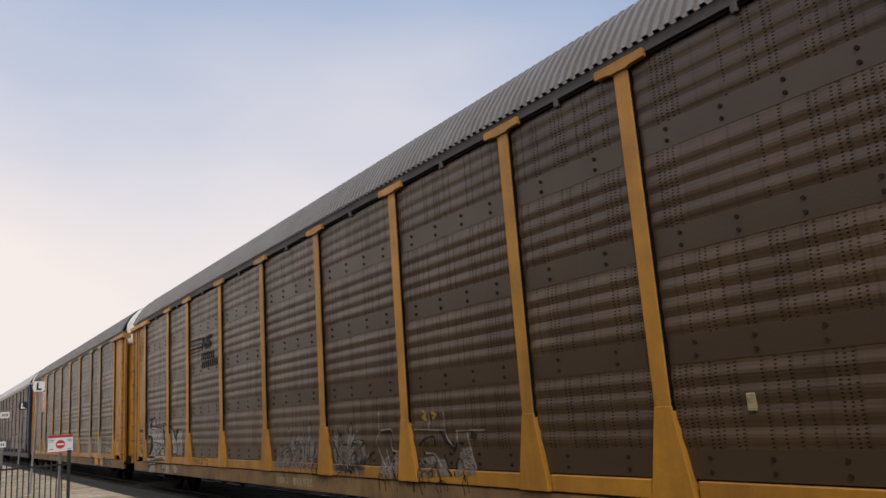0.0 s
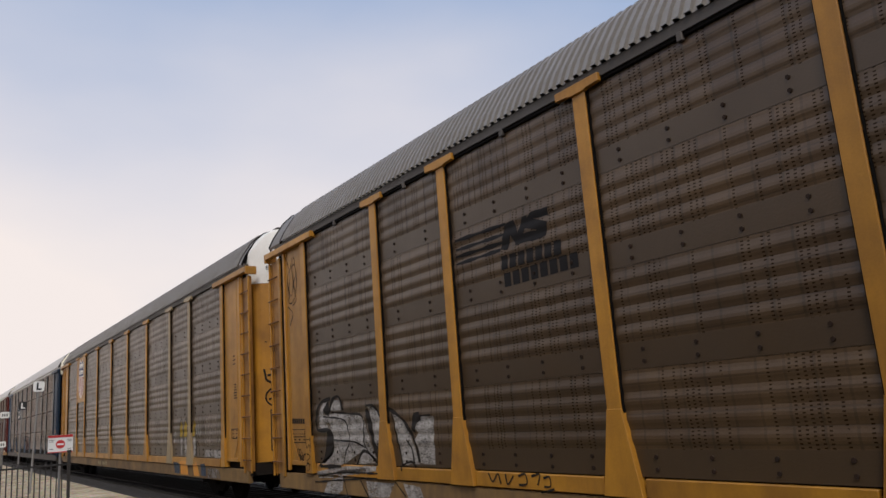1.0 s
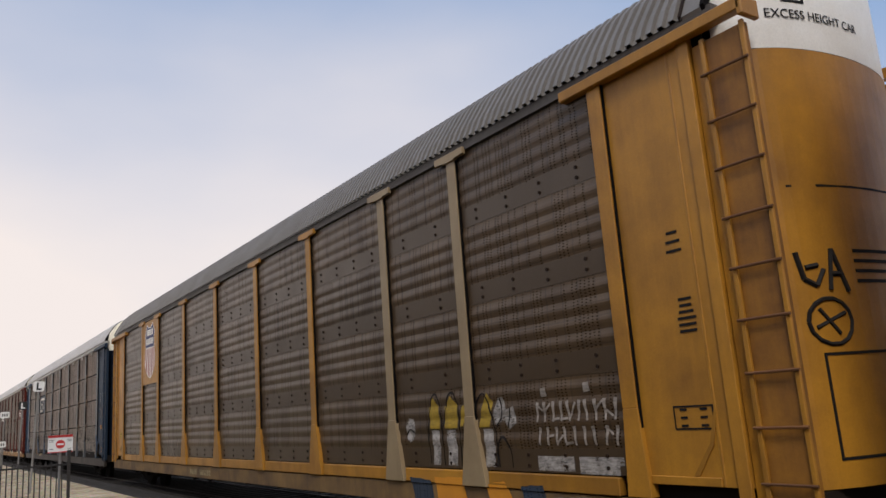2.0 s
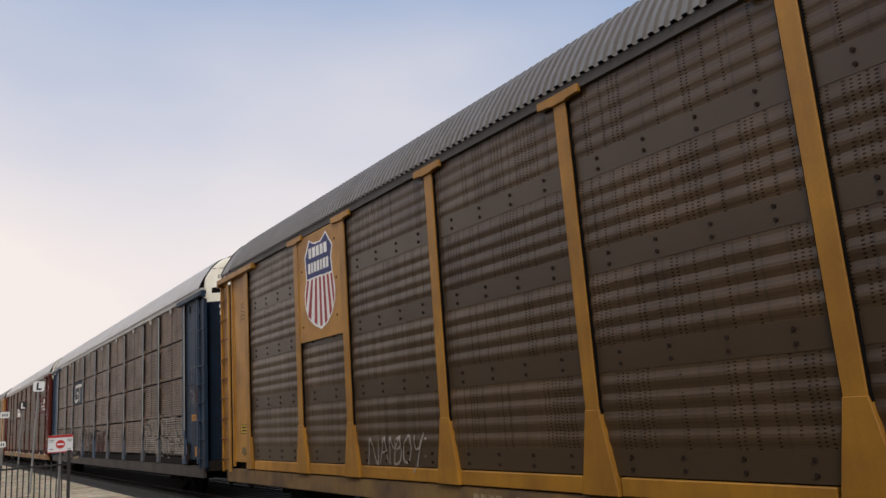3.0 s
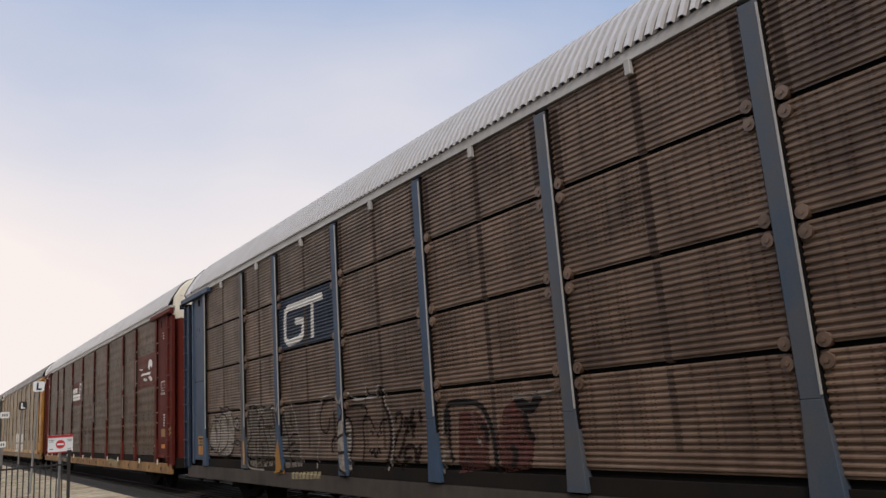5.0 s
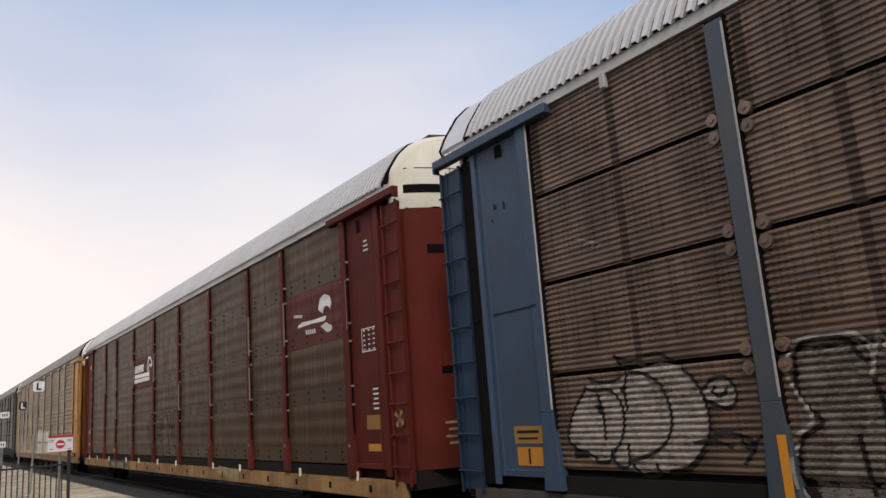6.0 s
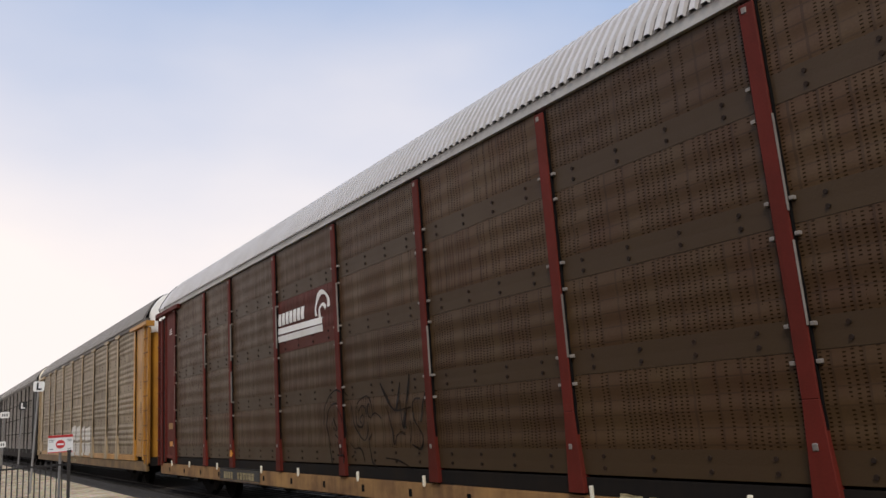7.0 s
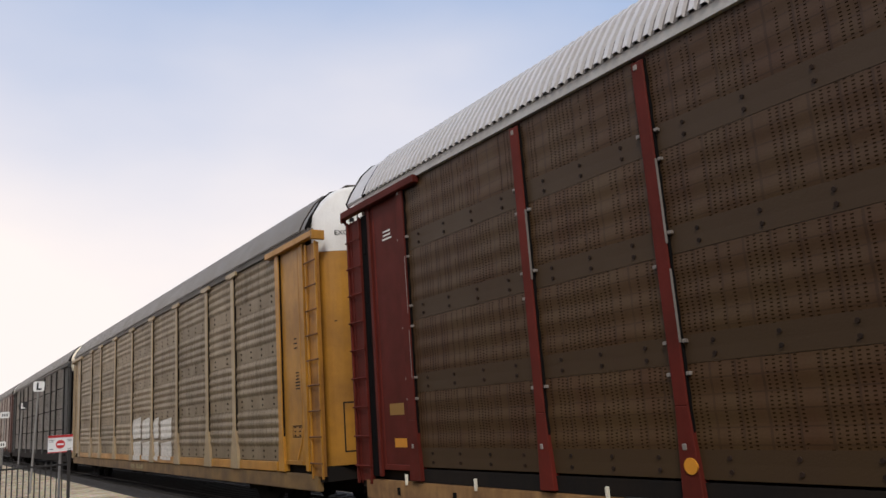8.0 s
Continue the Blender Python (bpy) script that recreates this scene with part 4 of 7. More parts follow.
# second yellow car: plate with the shield, tags
g = Paint(CAR_B, 'wave', -1.4865)
g.fill([(8.37, 5.1), (8.17, 5.01), (7.87, 4.99), (7.64, 5.12), (7.52, 4.98), (7.37, 4.82), (7.44, 4.61), (7.4, 4.32), (7.33, 4.05), (7.35, 3.83), (7.48, 3.62), (7.68, 3.47), (7.95, 3.38), (8.24, 3.48), (8.48, 3.63), (8.61, 3.84), (8.63, 4.1), (8.53, 4.36), (8.58, 4.79)])
g.part("shield_border", M["white"], "white border of the shield", 0.003)
g = Paint(CAR_B, 'wave', -1.4865)
g.fill([(8.33, 5.06), (8.17, 4.98), (7.86, 4.96), (7.64, 5.08), (7.54, 4.96), (7.41, 4.81), (7.48, 4.61), (7.44, 4.35), (8.49, 4.37), (8.54, 4.77)])
g.part("shield_top", M["logo_blue"], "blue field of the shield", 0.006)
for stripe in ([(8.49, 4.34), (8.4, 4.34), (8.57, 3.84), (8.59, 4.05)],
               [(8.31, 4.33), (8.23, 4.33), (8.37, 3.59), (8.5, 3.68)],
               [(8.14, 4.33), (8.06, 4.33), (8.11, 3.47), (8.23, 3.53)],
               [(7.97, 4.33), (7.89, 4.32), (7.89, 3.44), (7.99, 3.44)],
               [(7.81, 4.32), (7.73, 4.32), (7.69, 3.5), (7.79, 3.46)],
               [(7.65, 4.32), (7.57, 4.32), (7.49, 3.65), (7.58, 3.57)],
               [(7.5, 4.31), (7.42, 4.31), (7.37, 3.87), (7.42, 3.76)]):
    g = Paint(CAR_B, 'wave', -1.4865)
    g.fill(stripe)
    g.part("shield_stripe", M["logo_red"], "red stripe of the shield", 0.006)
for (ya, za), (yb, zb), count in (((8.38, 4.83), (7.56, 4.82), 5), ((8.42, 4.55), (7.52, 4.54), 7)):
    for i in range(count):
        y0, y1 = ya + (yb - ya) * i / count, ya + (yb - ya) * (i + 0.78) / count
        z = za + (zb - za) * i / count
        g = Paint(CAR_B, 'wave', -1.4865)
        g.rect(min(y0, y1), max(y0, y1), z - 0.095, z + 0.095)
        g.part("shield_block", M["white"], "white block on the shield", 0.009)
g = Paint(CAR_B, 'wave')
g.line(0.035, [(6.51, 1.06), (6.4, 1.46), (6.22, 1.08), (6.14, 1.45)])
g.line(0.035, [(6.13, 1.09), (5.96, 1.47), (5.89, 1.11)])
g.line(0.035, [(6.07, 1.25), (5.9, 1.27)])
g.line(0.035, [(5.83, 1.08), (5.78, 1.48), (5.68, 1.31), (5.48, 1.5), (5.51, 1.47)])
g.line(0.035, [(5.62, 1.44), (5.68, 1.1), (5.52, 1.14), (5.48, 1.31), (5.61, 1.3), (5.49, 1.35), (5.5, 1.47), (5.6, 1.45)])
g.line(0.035, [(5.26, 1.48), (5.39, 1.35), (5.4, 1.14), (5.26, 1.14), (5.19, 1.31), (5.2, 1.48), (5.27, 1.49)])
g.line(0.035, [(5.07, 1.5), (5.07, 1.31), (4.94, 1.35), (4.82, 1.54)])
g.line(0.035, [(4.94, 1.35), (5.08, 0.98)])
g.line(0.035, [(4.8, 1.46), (4.75, 1.44)])
g.line(0.035, [(4.83, 1.21), (4.8, 1.21)])
g.part("graffiti_tag", M["spray_white"], "white sprayed zigzag tag", 0.006)
g = Paint(CAR_B, 'wave')
for y0, y1, lean in ((-8.0, -8.24, 0.02), (-8.36, -8.66, -0.02), (-9.14, -9.36, -0.1)):
    m = (y0 + y1) / 2
    g.fill([(y0, 1.58), (y0 + lean, 1.86), (m + lean, 2.0), (y1 + lean, 1.88), (y1, 1.58)])
g.fill([(-8.72, 1.6), (-8.78, 1.86), (-8.88, 1.9), (-8.89, 1.6)])
g.part("graffiti_fill", M["spray_yellow"], "yellow upper halves of sprayed letters", 0.005)
g = Paint(CAR_B, 'wave')
for y0, y1 in ((-8.02, -8.22), (-8.38, -8.62), (-9.22, -9.44)):
    g.fill([(y0, 1.56), (y0 - 0.02, 1.3), (y0 + 0.01, 1.1), (y1 + 0.03, 1.1), (y1, 1.34), (y1 + 0.02, 1.56)])
g.fill([(-7.36, 1.46), (-7.34, 1.62), (-7.42, 1.74), (-7.55, 1.72), (-7.6, 1.6), (-7.54, 1.44), (-7.44, 1.4)])
g.fill([(-9.5, 1.6), (-9.44, 1.72), (-9.56, 1.92), (-9.66, 1.94), (-9.72, 1.78), (-9.86, 1.82), (-9.9, 1.62), (-9.74, 1.54), (-9.68, 1.66)])
g.rect(-10.82, -10.22, 1.08, 1.24)
g.rect(-11.62, -10.9, 1.06, 1.24)
g.part("graffiti_fill", M["spray_grey"], "patchy white graffiti fill", 0.004)
g = Paint(CAR_B, 'wave')
r3 = random.Random(21)
for z, h, count in ((1.62, 0.22, 10), (1.36, 0.2, 9)):        # two rows of cramped strokes
    for k in range(count):
        y = -10.24 - 1.36 * (k + 0.3) / count
        g.line(0.05, [(y, z), (y + r3.uniform(-0.04, 0.04), z + h)])
        if r3.random() < 0.7:
            g.line(0.04, [(y, z + h * r3.choice((0.1, 0.5, 0.95))), (y - 0.11, z + h * r3.choice((0.15, 0.55, 0.9)))])
g.line(0.09, [(-10.43, 1.90), (-10.42, 2.0)])
g.line(0.09, [(-11.13, 1.92), (-11.12, 2.02)])
g.part("graffiti_tag", M["spray_white"], "white cramped sprayed strokes", 0.006)
g = Paint(CAR_B, 'wave')
for pts in ([(-7.96, 1.12), (-7.95, 1.6), (-8.1, 2.03), (-8.26, 1.88), (-8.3, 1.1)], [(-8.32, 1.6), (-8.5, 2.03), (-8.69, 1.88), (-8.7, 1.1)], [(-9.12, 1.9), (-9.3, 1.98), (-9.48, 1.5), (-9.46, 1.1)],
            [(-9.52, 1.58), (-9.64, 1.76), (-9.6, 1.92)], [(-9.74, 1.56), (-9.8, 1.8)], [(-7.34, 1.5), (-7.46, 1.58), (-7.58, 1.52)], [(-9.5, 1.1), (-9.5, 1.34), (-9.62, 1.46), (-9.74, 1.3), (-9.76, 1.1)]):
    g.line(0.03, pts)
g.part("graffiti_outline", M["spray_black"], "black sprayed outlines", 0.008)
g = Paint(CAR_B, 'wave')
g.fill([(-7.5, 0.62), (-7.4, 0.92), (-7.95, 0.9), (-8.0, 0.62)])
g.fill([(-9.95, 0.62), (-9.9, 0.9), (-10.3, 0.92), (-10.35, 0.62)])
g.part("graffiti_fill", M["panel_navy"], "dull blue sprayed patches on the sill", 0.004)
g = Paint(CAR_B, 'wave')
g.fill([(-8.1, 0.6), (-8.05, 0.94), (-8.7, 0.96), (-8.8, 0.6)])
g.fill([(-9.3, 0.6), (-9.2, 0.9), (-9.6, 0.94), (-9.8, 0.6)])
g.part("graffiti_fill", M["label_orange"], "orange sprayed patches on the sill", 0.004)
g = Paint(CAR_B, 'wave')
g.fill([(-10.5, 0.58), (-10.45, 0.8), (-11.0, 0.83), (-11.4, 0.78), (-11.45, 0.6)])
g.part("graffiti_fill", M["spray_dusk"], "patchy grey sprayed patch on the sill", 0.004)
# blue car: lettering panel and graffiti
g = Paint(CAR_C, 'fine')
g.line(0.13, [(4.8, 3.99), (5.53, 3.98), (6.36, 3.98), (6.53, 3.94), (6.58, 3.66), (6.57, 3.39), (6.43, 3.3), (5.9, 3.33), (5.74, 3.39), (5.7, 3.66), (6.07, 3.68)], True)
g.line(0.13, [(5.26, 3.95), (5.29, 3.28)], True)
g.part("emblem", M["white"], "white angular emblem on a navy panel", 0.008)
g = Paint(CAR_C, 'fine')
g.line(0.042, [(5.28, 0.96), (5.23, 1.29), (5.14, 1.47), (5.25, 1.63), (5.29, 1.81), (5.19, 2.03), (4.98, 2.17), (4.58, 2.23), (4.38, 2.21), (4.24, 2.08), (4.17, 2.05)])
g.line(0.042, [(4.17, 2.05), (4.09, 2.18), (3.99, 2.22), (3.75, 2.1), (3.48, 2.08), (3.33, 2.12), (3.32, 2.32)])
g.line(0.042, [(3.34, 2.11), (3.04, 2.1), (2.96, 2.23), (2.89, 2.28)])
g.line(0.042, [(2.74, 2.2), (2.73, 2.06), (2.69, 1.96), (2.58, 1.84), (2.52, 1.7), (2.51, 1.53), (2.53, 1.35), (2.6, 1.17), (2.73, 0.99)])
g.line(0.034, [(8.83, 1.44), (8.68, 1.56), (8.78, 1.77), (8.84, 1.95), (8.77, 2.13), (8.62, 2.21), (8.28, 2.21), (8.17, 2.14), (8.12, 2), (8.16, 1.86)])
g.line(0.034, [(8.84, 1.38), (8.88, 1.23), (8.85, 1), (8.7, 0.89), (8.26, 0.87), (7.89, 0.87)])
g.line(0.034, [(8.11, 2.02), (8.05, 2.19), (8, 2.04), (7.89, 2.02), (7.76, 2.11), (7.51, 2.14), (7.38, 2.08), (7.24, 2.13), (7.12, 2.11), (7.01, 2.01)])
g.line(0.034, [(7.01, 2.02), (6.89, 2.18), (6.81, 2.11), (6.79, 2.02), (6.68, 2.07), (6.51, 2.06), (6.44, 2.22), (6.4, 2.24), (6.35, 2.09), (6.32, 2.02), (6.22, 1.94), (6.17, 1.78), (6.12, 1.64), (6.05, 1.53), (5.98, 1.42), (5.99, 1.27), (6.02, 1.2), (5.95, 1.1), (5.97, 0.98)])
g.part("graffiti_highlight", M["spray_white"], "dusty white sprayed contour", 0.012)
g = Paint(CAR_C, 'fine')
g.line(0.046, [(5.02, 1.95), (4.94, 2.07), (4.6, 2.13), (4.31, 2.11), (4.17, 2.01), (4.1, 1.9), (4.17, 1.82)])
g.line(0.046, [(5.06, 1.96), (5.09, 1.77), (5.02, 1.62), (4.85, 1.57), (4.74, 1.67), (4.71, 1.82)])
g.line(0.046, [(4.53, 1.93), (4.5, 1.69), (4.52, 1.58)])
g.line(0.046, [(4.49, 1.52), (4.62, 1.44), (4.66, 1.32), (4.61, 1.24)])
g.line(0.046, [(4.52, 1.57), (4.38, 1.44), (4.36, 1.3), (4.35, 1.13), (4.32, 0.97)])
g.line(0.046, [(4.35, 1.66), (4.21, 1.78), (4.05, 1.82), (3.92, 1.76), (3.85, 1.62), (3.87, 1.41), (3.93, 1.22)])
g.line(0.046, [(4.34, 1.46), (4.18, 1.52), (3.99, 1.54)])
g.line(0.046, [(4.3, 1.23), (4.11, 1.25), (3.93, 1.24)])
g.line(0.046, [(3.97, 1.22), (3.92, 1.06), (3.91, 0.91)])
g.line(0.046, [(4.3, 0.97), (4.09, 0.91), (3.95, 0.89)])
g.line(0.046, [(3.95, 1.98), (3.63, 1.99), (3.37, 1.95), (3.33, 1.83), (3.43, 1.79), (3.48, 1.61), (3.45, 1.4), (3.5, 1.2), (3.59, 1)])
g.line(0.046, [(3.44, 1.76), (3.27, 1.79), (3.17, 1.7), (3.09, 1.6)])
g.line(0.046, [(2.9, 1.53), (2.92, 1.62), (2.86, 1.71), (2.7, 1.75)])
g.line(0.046, [(3.29, 1.3), (3.23, 1.23), (3.14, 1.3), (3.11, 1.18), (3, 1.31), (2.95, 1.24)])
g.line(0.046, [(3.31, 2.27), (3.22, 2.13)])
g.line(0.046, [(2.95, 2.08), (2.84, 2.24), (2.8, 2.07)])
g.line(0.046, [(3.22, 1.59), (3.15, 1.52)])
g.line(0.046, [(3.02, 1.55), (2.98, 1.47)])
g.line(0.042, [(8.76, 1.89), (8.74, 2.1), (8.63, 2.18), (8.33, 2.17), (8.23, 2.04), (8.16, 1.97)])
g.line(0.042, [(8.77, 1.95), (8.76, 1.74), (8.67, 1.62), (8.6, 1.53), (8.79, 1.41), (8.84, 1.23), (8.81, 1), (8.57, 0.91), (8.18, 0.89)])
g.line(0.042, [(8.14, 1.86), (8.1, 1.63), (8.12, 1.35), (8.15, 1.23)])
g.line(0.042, [(7.96, 2.04), (7.88, 1.84), (7.84, 1.65), (7.76, 1.49), (7.64, 1.35), (7.6, 1.17), (7.66, 0.96)])
g.line(0.042, [(8.33, 1.44), (8.3, 1.18), (8.28, 0.99)])
g.line(0.042, [(8.02, 1.43), (7.95, 1.3), (7.97, 1.03), (8.02, 0.95)])
g.line(0.042, [(7.35, 2.08), (7.31, 1.92), (7.23, 1.71), (7.2, 1.5), (7.21, 1.3), (7.23, 1.06)])
g.line(0.042, [(7.93, 2.01), (7.77, 2.08), (7.55, 2.1), (7.42, 2.07)])
g.line(0.042, [(7.18, 2.09), (7.02, 1.95), (6.96, 1.82), (6.95, 1.78)])
g.line(0.042, [(7.79, 1.73), (7.38, 1.71)])
g.line(0.042, [(7.54, 1.72), (7.54, 1.56), (7.44, 1.51)])
g.line(0.042, [(6.83, 2.01), (6.75, 1.83), (6.66, 1.66), (6.58, 1.52), (6.55, 1.4), (6.54, 1.31), (6.49, 1.13), (6.47, 0.97)])
g.line(0.042, [(6.88, 1.55), (6.6, 1.56)])
g.line(0.042, [(6.85, 1.25), (6.57, 1.27)])
g.line(0.042, [(6.44, 1.98), (6.41, 1.86), (6.4, 1.72)])
g.line(0.042, [(6.42, 1.51), (6.29, 1.56), (6.09, 1.56)])
g.line(0.042, [(6.5, 1.35), (6.31, 1.4), (6.22, 1.38)])
g.line(0.042, [(6.45, 1.22), (6.19, 1.26), (6.03, 1.23)])
g.line(0.085, [(2.79, 2.19), (2.76, 1.99), (2.66, 1.84), (2.61, 1.68), (2.59, 1.49), (2.63, 1.31), (2.73, 1.12), (2.86, 1.01)])
g.part("graffiti_outline", M["spray_umber"], "dark brown sprayed outlines", 0.009)
g = Paint(CAR_C, 'fine')
g.line(0.07, [(2.42, 1.69), (2.4, 1.8), (2.27, 1.82), (2.24, 1.75), (2.31, 1.6), (2.43, 1.49), (2.56, 1.22), (2.49, 1.15)])
g.line(0.07, [(2.41, 1.18), (2.26, 1.35), (2.19, 1.48)])
g.line(0.07, [(2.17, 1.61), (2.15, 1.72), (2.08, 1.72), (2.1, 1.59), (2.18, 1.51), (2.06, 1.57)])
g.line(0.07, [(2.02, 1.65), (1.95, 1.82), (1.9, 1.85), (1.95, 1.74), (2.01, 1.61), (1.89, 1.67)])
g.line(0.07, [(1.95, 1.46), (1.95, 1.56), (1.86, 1.68)])
g.line(0.07, [(1.76, 1.77), (1.73, 1.83), (1.73, 1.7), (1.7, 1.76)])
g.line(0.07, [(2.23, 1.16), (2.18, 1.31), (1.99, 1.35), (1.92, 1.27), (1.92, 1.11)])
g.line(0.07, [(2.51, 1.04), (2.45, 1.13), (2.41, 1.05)])
g.line(0.07, [(2.32, 1.01), (2.21, 1.14), (2.02, 1.19)])
g.line(0.07, [(1.91, 1.31), (1.84, 1.11)])
g.line(0.07, [(1.82, 1.31), (1.77, 1.35), (1.82, 1.19)])
g.part("graffiti_tag", M["spray_umber"], "dark sprayed tag in broad strokes", 0.009)
g = Paint(CAR_C, 'fine')
g.fill([(8.72, 2.13), (8.21, 2.18), (7.38, 2.08), (7.1, 2.06), (7.25, 0.96), (8.66, 0.89), (8.83, 1.17)])
g.fill([(6.83, 2.01), (6.31, 1.99), (6.02, 1.44), (6.03, 1.23), (5.98, 0.98), (6.76, 0.93), (6.86, 1.35)])
g.part("graffiti_fill", M["spray_haze"], "thin grey graffiti fill", 0.004)
g = Paint(CAR_C, 'fine')
g.fill([(4.25, 1.74), (4.06, 1.78), (3.9, 1.65), (3.92, 1.3), (3.9, 0.98), (4.24, 0.92), (4.31, 1.19), (4.31, 1.52)])
g.part("graffiti_fill", M["spray_letters"], "grey sprayed patch over a post", 0.005)
g = Paint(CAR_C, 'fine')
g.rect(8.90, 8.985, 0.95, 1.45)
g.part("reflective_strip", M["label_orange"], "orange reflective strip on a post", 0.008)
g = Paint(CAR_C, 'fine')
g.fill([(6.98, 1.49), (6.79, 0.83), (7.32, 0.82)])
g.part("foot_mark", M["yellow"], "yellow painted triangle at a post foot", 0.008)
g = Paint(CAR_C, 'fine')
g.fill([(-0.2, 1.8), (-0.44, 1.9), (-0.58, 1.65), (-0.74, 1.46), (-0.63, 1.1), (-0.08, 1.03), (0, 1.44)])
g.fill([(0.77, 1.78), (0.38, 1.79), (0.18, 1.63), (0.17, 1.08), (0.87, 1)])
g.part("graffiti_fill", M["spray_red"], "faded dark red graffiti fill", 0.004)
g = Paint(CAR_C, 'fine')
g.line(0.081, [(1.12, 1.51), (1.06, 1.8), (0.92, 1.91), (0.36, 1.88), (0.14, 1.7), (0.04, 1.42), (0.03, 1.01)])
g.line(0.068, [(1, 1.82), (1.02, 1.3), (0.95, 1.15)])
g.line(0.081, [(0.3, 1.59), (0.19, 1.56), (0.19, 1.4)])
g.line(0.081, [(-0.27, 1.35), (-0.37, 1.27), (-0.29, 1.09)])
g.line(0.081, [(-0.59, 1.74), (-0.64, 1.52), (-0.73, 1.42)])
g.line(0.135, [(-0.44, 1.92), (-0.69, 1.78), (-0.89, 1.93)])
g.part("graffiti_outline", M["spray_black"], "dark sprayed outlines", 0.009)
g = Paint(CAR_C, 'fine')
g.line(0.054, [(1.15, 1.83), (1.17, 1.51), (1.2, 0.99)])
g.line(0.054, [(0.38, 1.45), (0.29, 1.35)])
g.line(0.054, [(-0.39, 1.93), (-0.63, 1.93), (-1.1, 1.94)])
g.line(0.054, [(1.14, 1.2), (1.02, 1.3)])
g.part("graffiti_highlight", M["spray_pale"], "dusty white sprayed outline", 0.012)
g = Paint(CAR_C, 'fine')
g.fill([(-6.69, 2.09), (-6.84, 2.2), (-7.36, 2.02), (-7.62, 2.16), (-8.15, 2.19), (-8.74, 2.11), (-9.09, 1.74), (-9.18, 1.41), (-9.16, 1.11), (-8.8, 1.1), (-8.08, 1.11), (-7.39, 1.12), (-7.16, 1.17), (-6.69, 1.24), (-6.69, 1.62)])
g.fill([(-9.18, 1.65), (-9.13, 1.96), (-9.22, 2.18), (-9.36, 2.23), (-9.49, 2.12), (-9.94, 2.1), (-10.21, 2.18), (-10.56, 2.19), (-10.94, 2.07), (-11.33, 2.06), (-11.52, 1.77), (-11.73, 1.54), (-11.87, 1.3), (-11.84, 1.07), (-11.4, 1.08), (-10.75, 1.1), (-10.12, 1.09), (-9.49, 1.1), (-9.22, 1.19)])
g.part("graffiti_fill", M["spray_letters"], "pale grey fill of bubble letters", 0.004)
g = Paint(CAR_C, 'fine')
g.line(0.05, [(-6.69, 2.09), (-6.78, 2.18), (-6.94, 2.16)])
g.line(0.036, [(-6.69, 1.65), (-6.63, 1.43), (-6.69, 1.24)])
g.line(0.036, [(-7.46, 2.08), (-7.39, 1.88), (-7.13, 1.77), (-7.1, 1.24), (-7.26, 1.17)])
g.line(0.036, [(-7.59, 2.14), (-7.52, 1.88), (-7.62, 1.64), (-7.95, 1.67), (-7.85, 1.9), (-7.62, 1.97)])
g.line(0.05, [(-7.95, 2.17), (-7.92, 1.96), (-8.08, 1.75), (-8.02, 1.55)])
g.line(0.036, [(-8.21, 2.07), (-8.28, 1.78)])
g.line(0.036, [(-8.48, 2.15), (-8.38, 1.92)])
g.line(0.036, [(-8.67, 2.11), (-8.74, 1.88), (-8.93, 1.71)])
g.line(0.05, [(-7.33, 1.52), (-7.3, 1.31), (-7.43, 1.13), (-7.62, 1.14), (-7.72, 1.34), (-7.69, 1.49)])
g.line(0.036, [(-7.82, 1.4), (-7.81, 1.25)])
g.line(0.036, [(-8.08, 1.4), (-8.05, 1.2), (-8.28, 1.13), (-8.48, 1.2), (-8.44, 1.38)])
g.line(0.036, [(-8.48, 1.6), (-8.67, 1.63), (-8.93, 1.66)])
g.line(0.05, [(-8.67, 1.46), (-8.8, 1.49), (-9.09, 1.54)])
g.line(0.036, [(-8.84, 1.35), (-8.84, 1.13)])
g.line(0.036, [(-9.11, 1.43), (-9.18, 1.27), (-9.18, 1.11)])
g.line(0.036, [(-7.03, 2.08), (-7.16, 1.92)])
g.line(0.05, [(-9.49, 2.12), (-9.36, 2.23), (-9.22, 2.17), (-9.16, 1.95), (-9.19, 1.68), (-9.49, 1.61), (-9.54, 1.78)])
g.line(0.036, [(-9.4, 2.08), (-9.42, 1.97)])
g.line(0.036, [(-9.56, 2.04), (-9.58, 1.92)])
g.line(0.036, [(-9.69, 1.99), (-9.63, 1.78), (-9.6, 1.57), (-9.67, 1.46)])
g.line(0.05, [(-10.03, 2.06), (-9.92, 1.84), (-10.03, 1.66), (-10.21, 1.61)])
g.line(0.036, [(-10.12, 1.99), (-10.25, 1.96), (-10.27, 1.71), (-10.12, 1.69)])
g.line(0.036, [(-10.41, 1.97), (-10.43, 1.78), (-10.36, 1.63)])
g.line(0.036, [(-10.54, 2.02), (-10.62, 1.77), (-10.65, 1.51), (-10.65, 1.26), (-10.56, 1.14)])
g.line(0.05, [(-10.83, 2.1), (-10.81, 1.91), (-10.85, 1.72)])
g.line(0.036, [(-10.98, 2.04), (-10.96, 1.88), (-11.06, 1.76)])
g.line(0.036, [(-11.17, 2.08), (-11.25, 1.91), (-11.27, 1.83)])
g.line(0.036, [(-11.4, 1.91), (-11.52, 1.74), (-11.67, 1.61), (-11.75, 1.45)])
g.line(0.05, [(-10.96, 1.71), (-11.04, 1.67), (-10.96, 1.64)])
g.line(0.036, [(-10.94, 1.57), (-11.13, 1.61), (-11.27, 1.52), (-11.27, 1.41), (-11.13, 1.36)])
g.line(0.036, [(-10.9, 1.46), (-11.1, 1.44)])
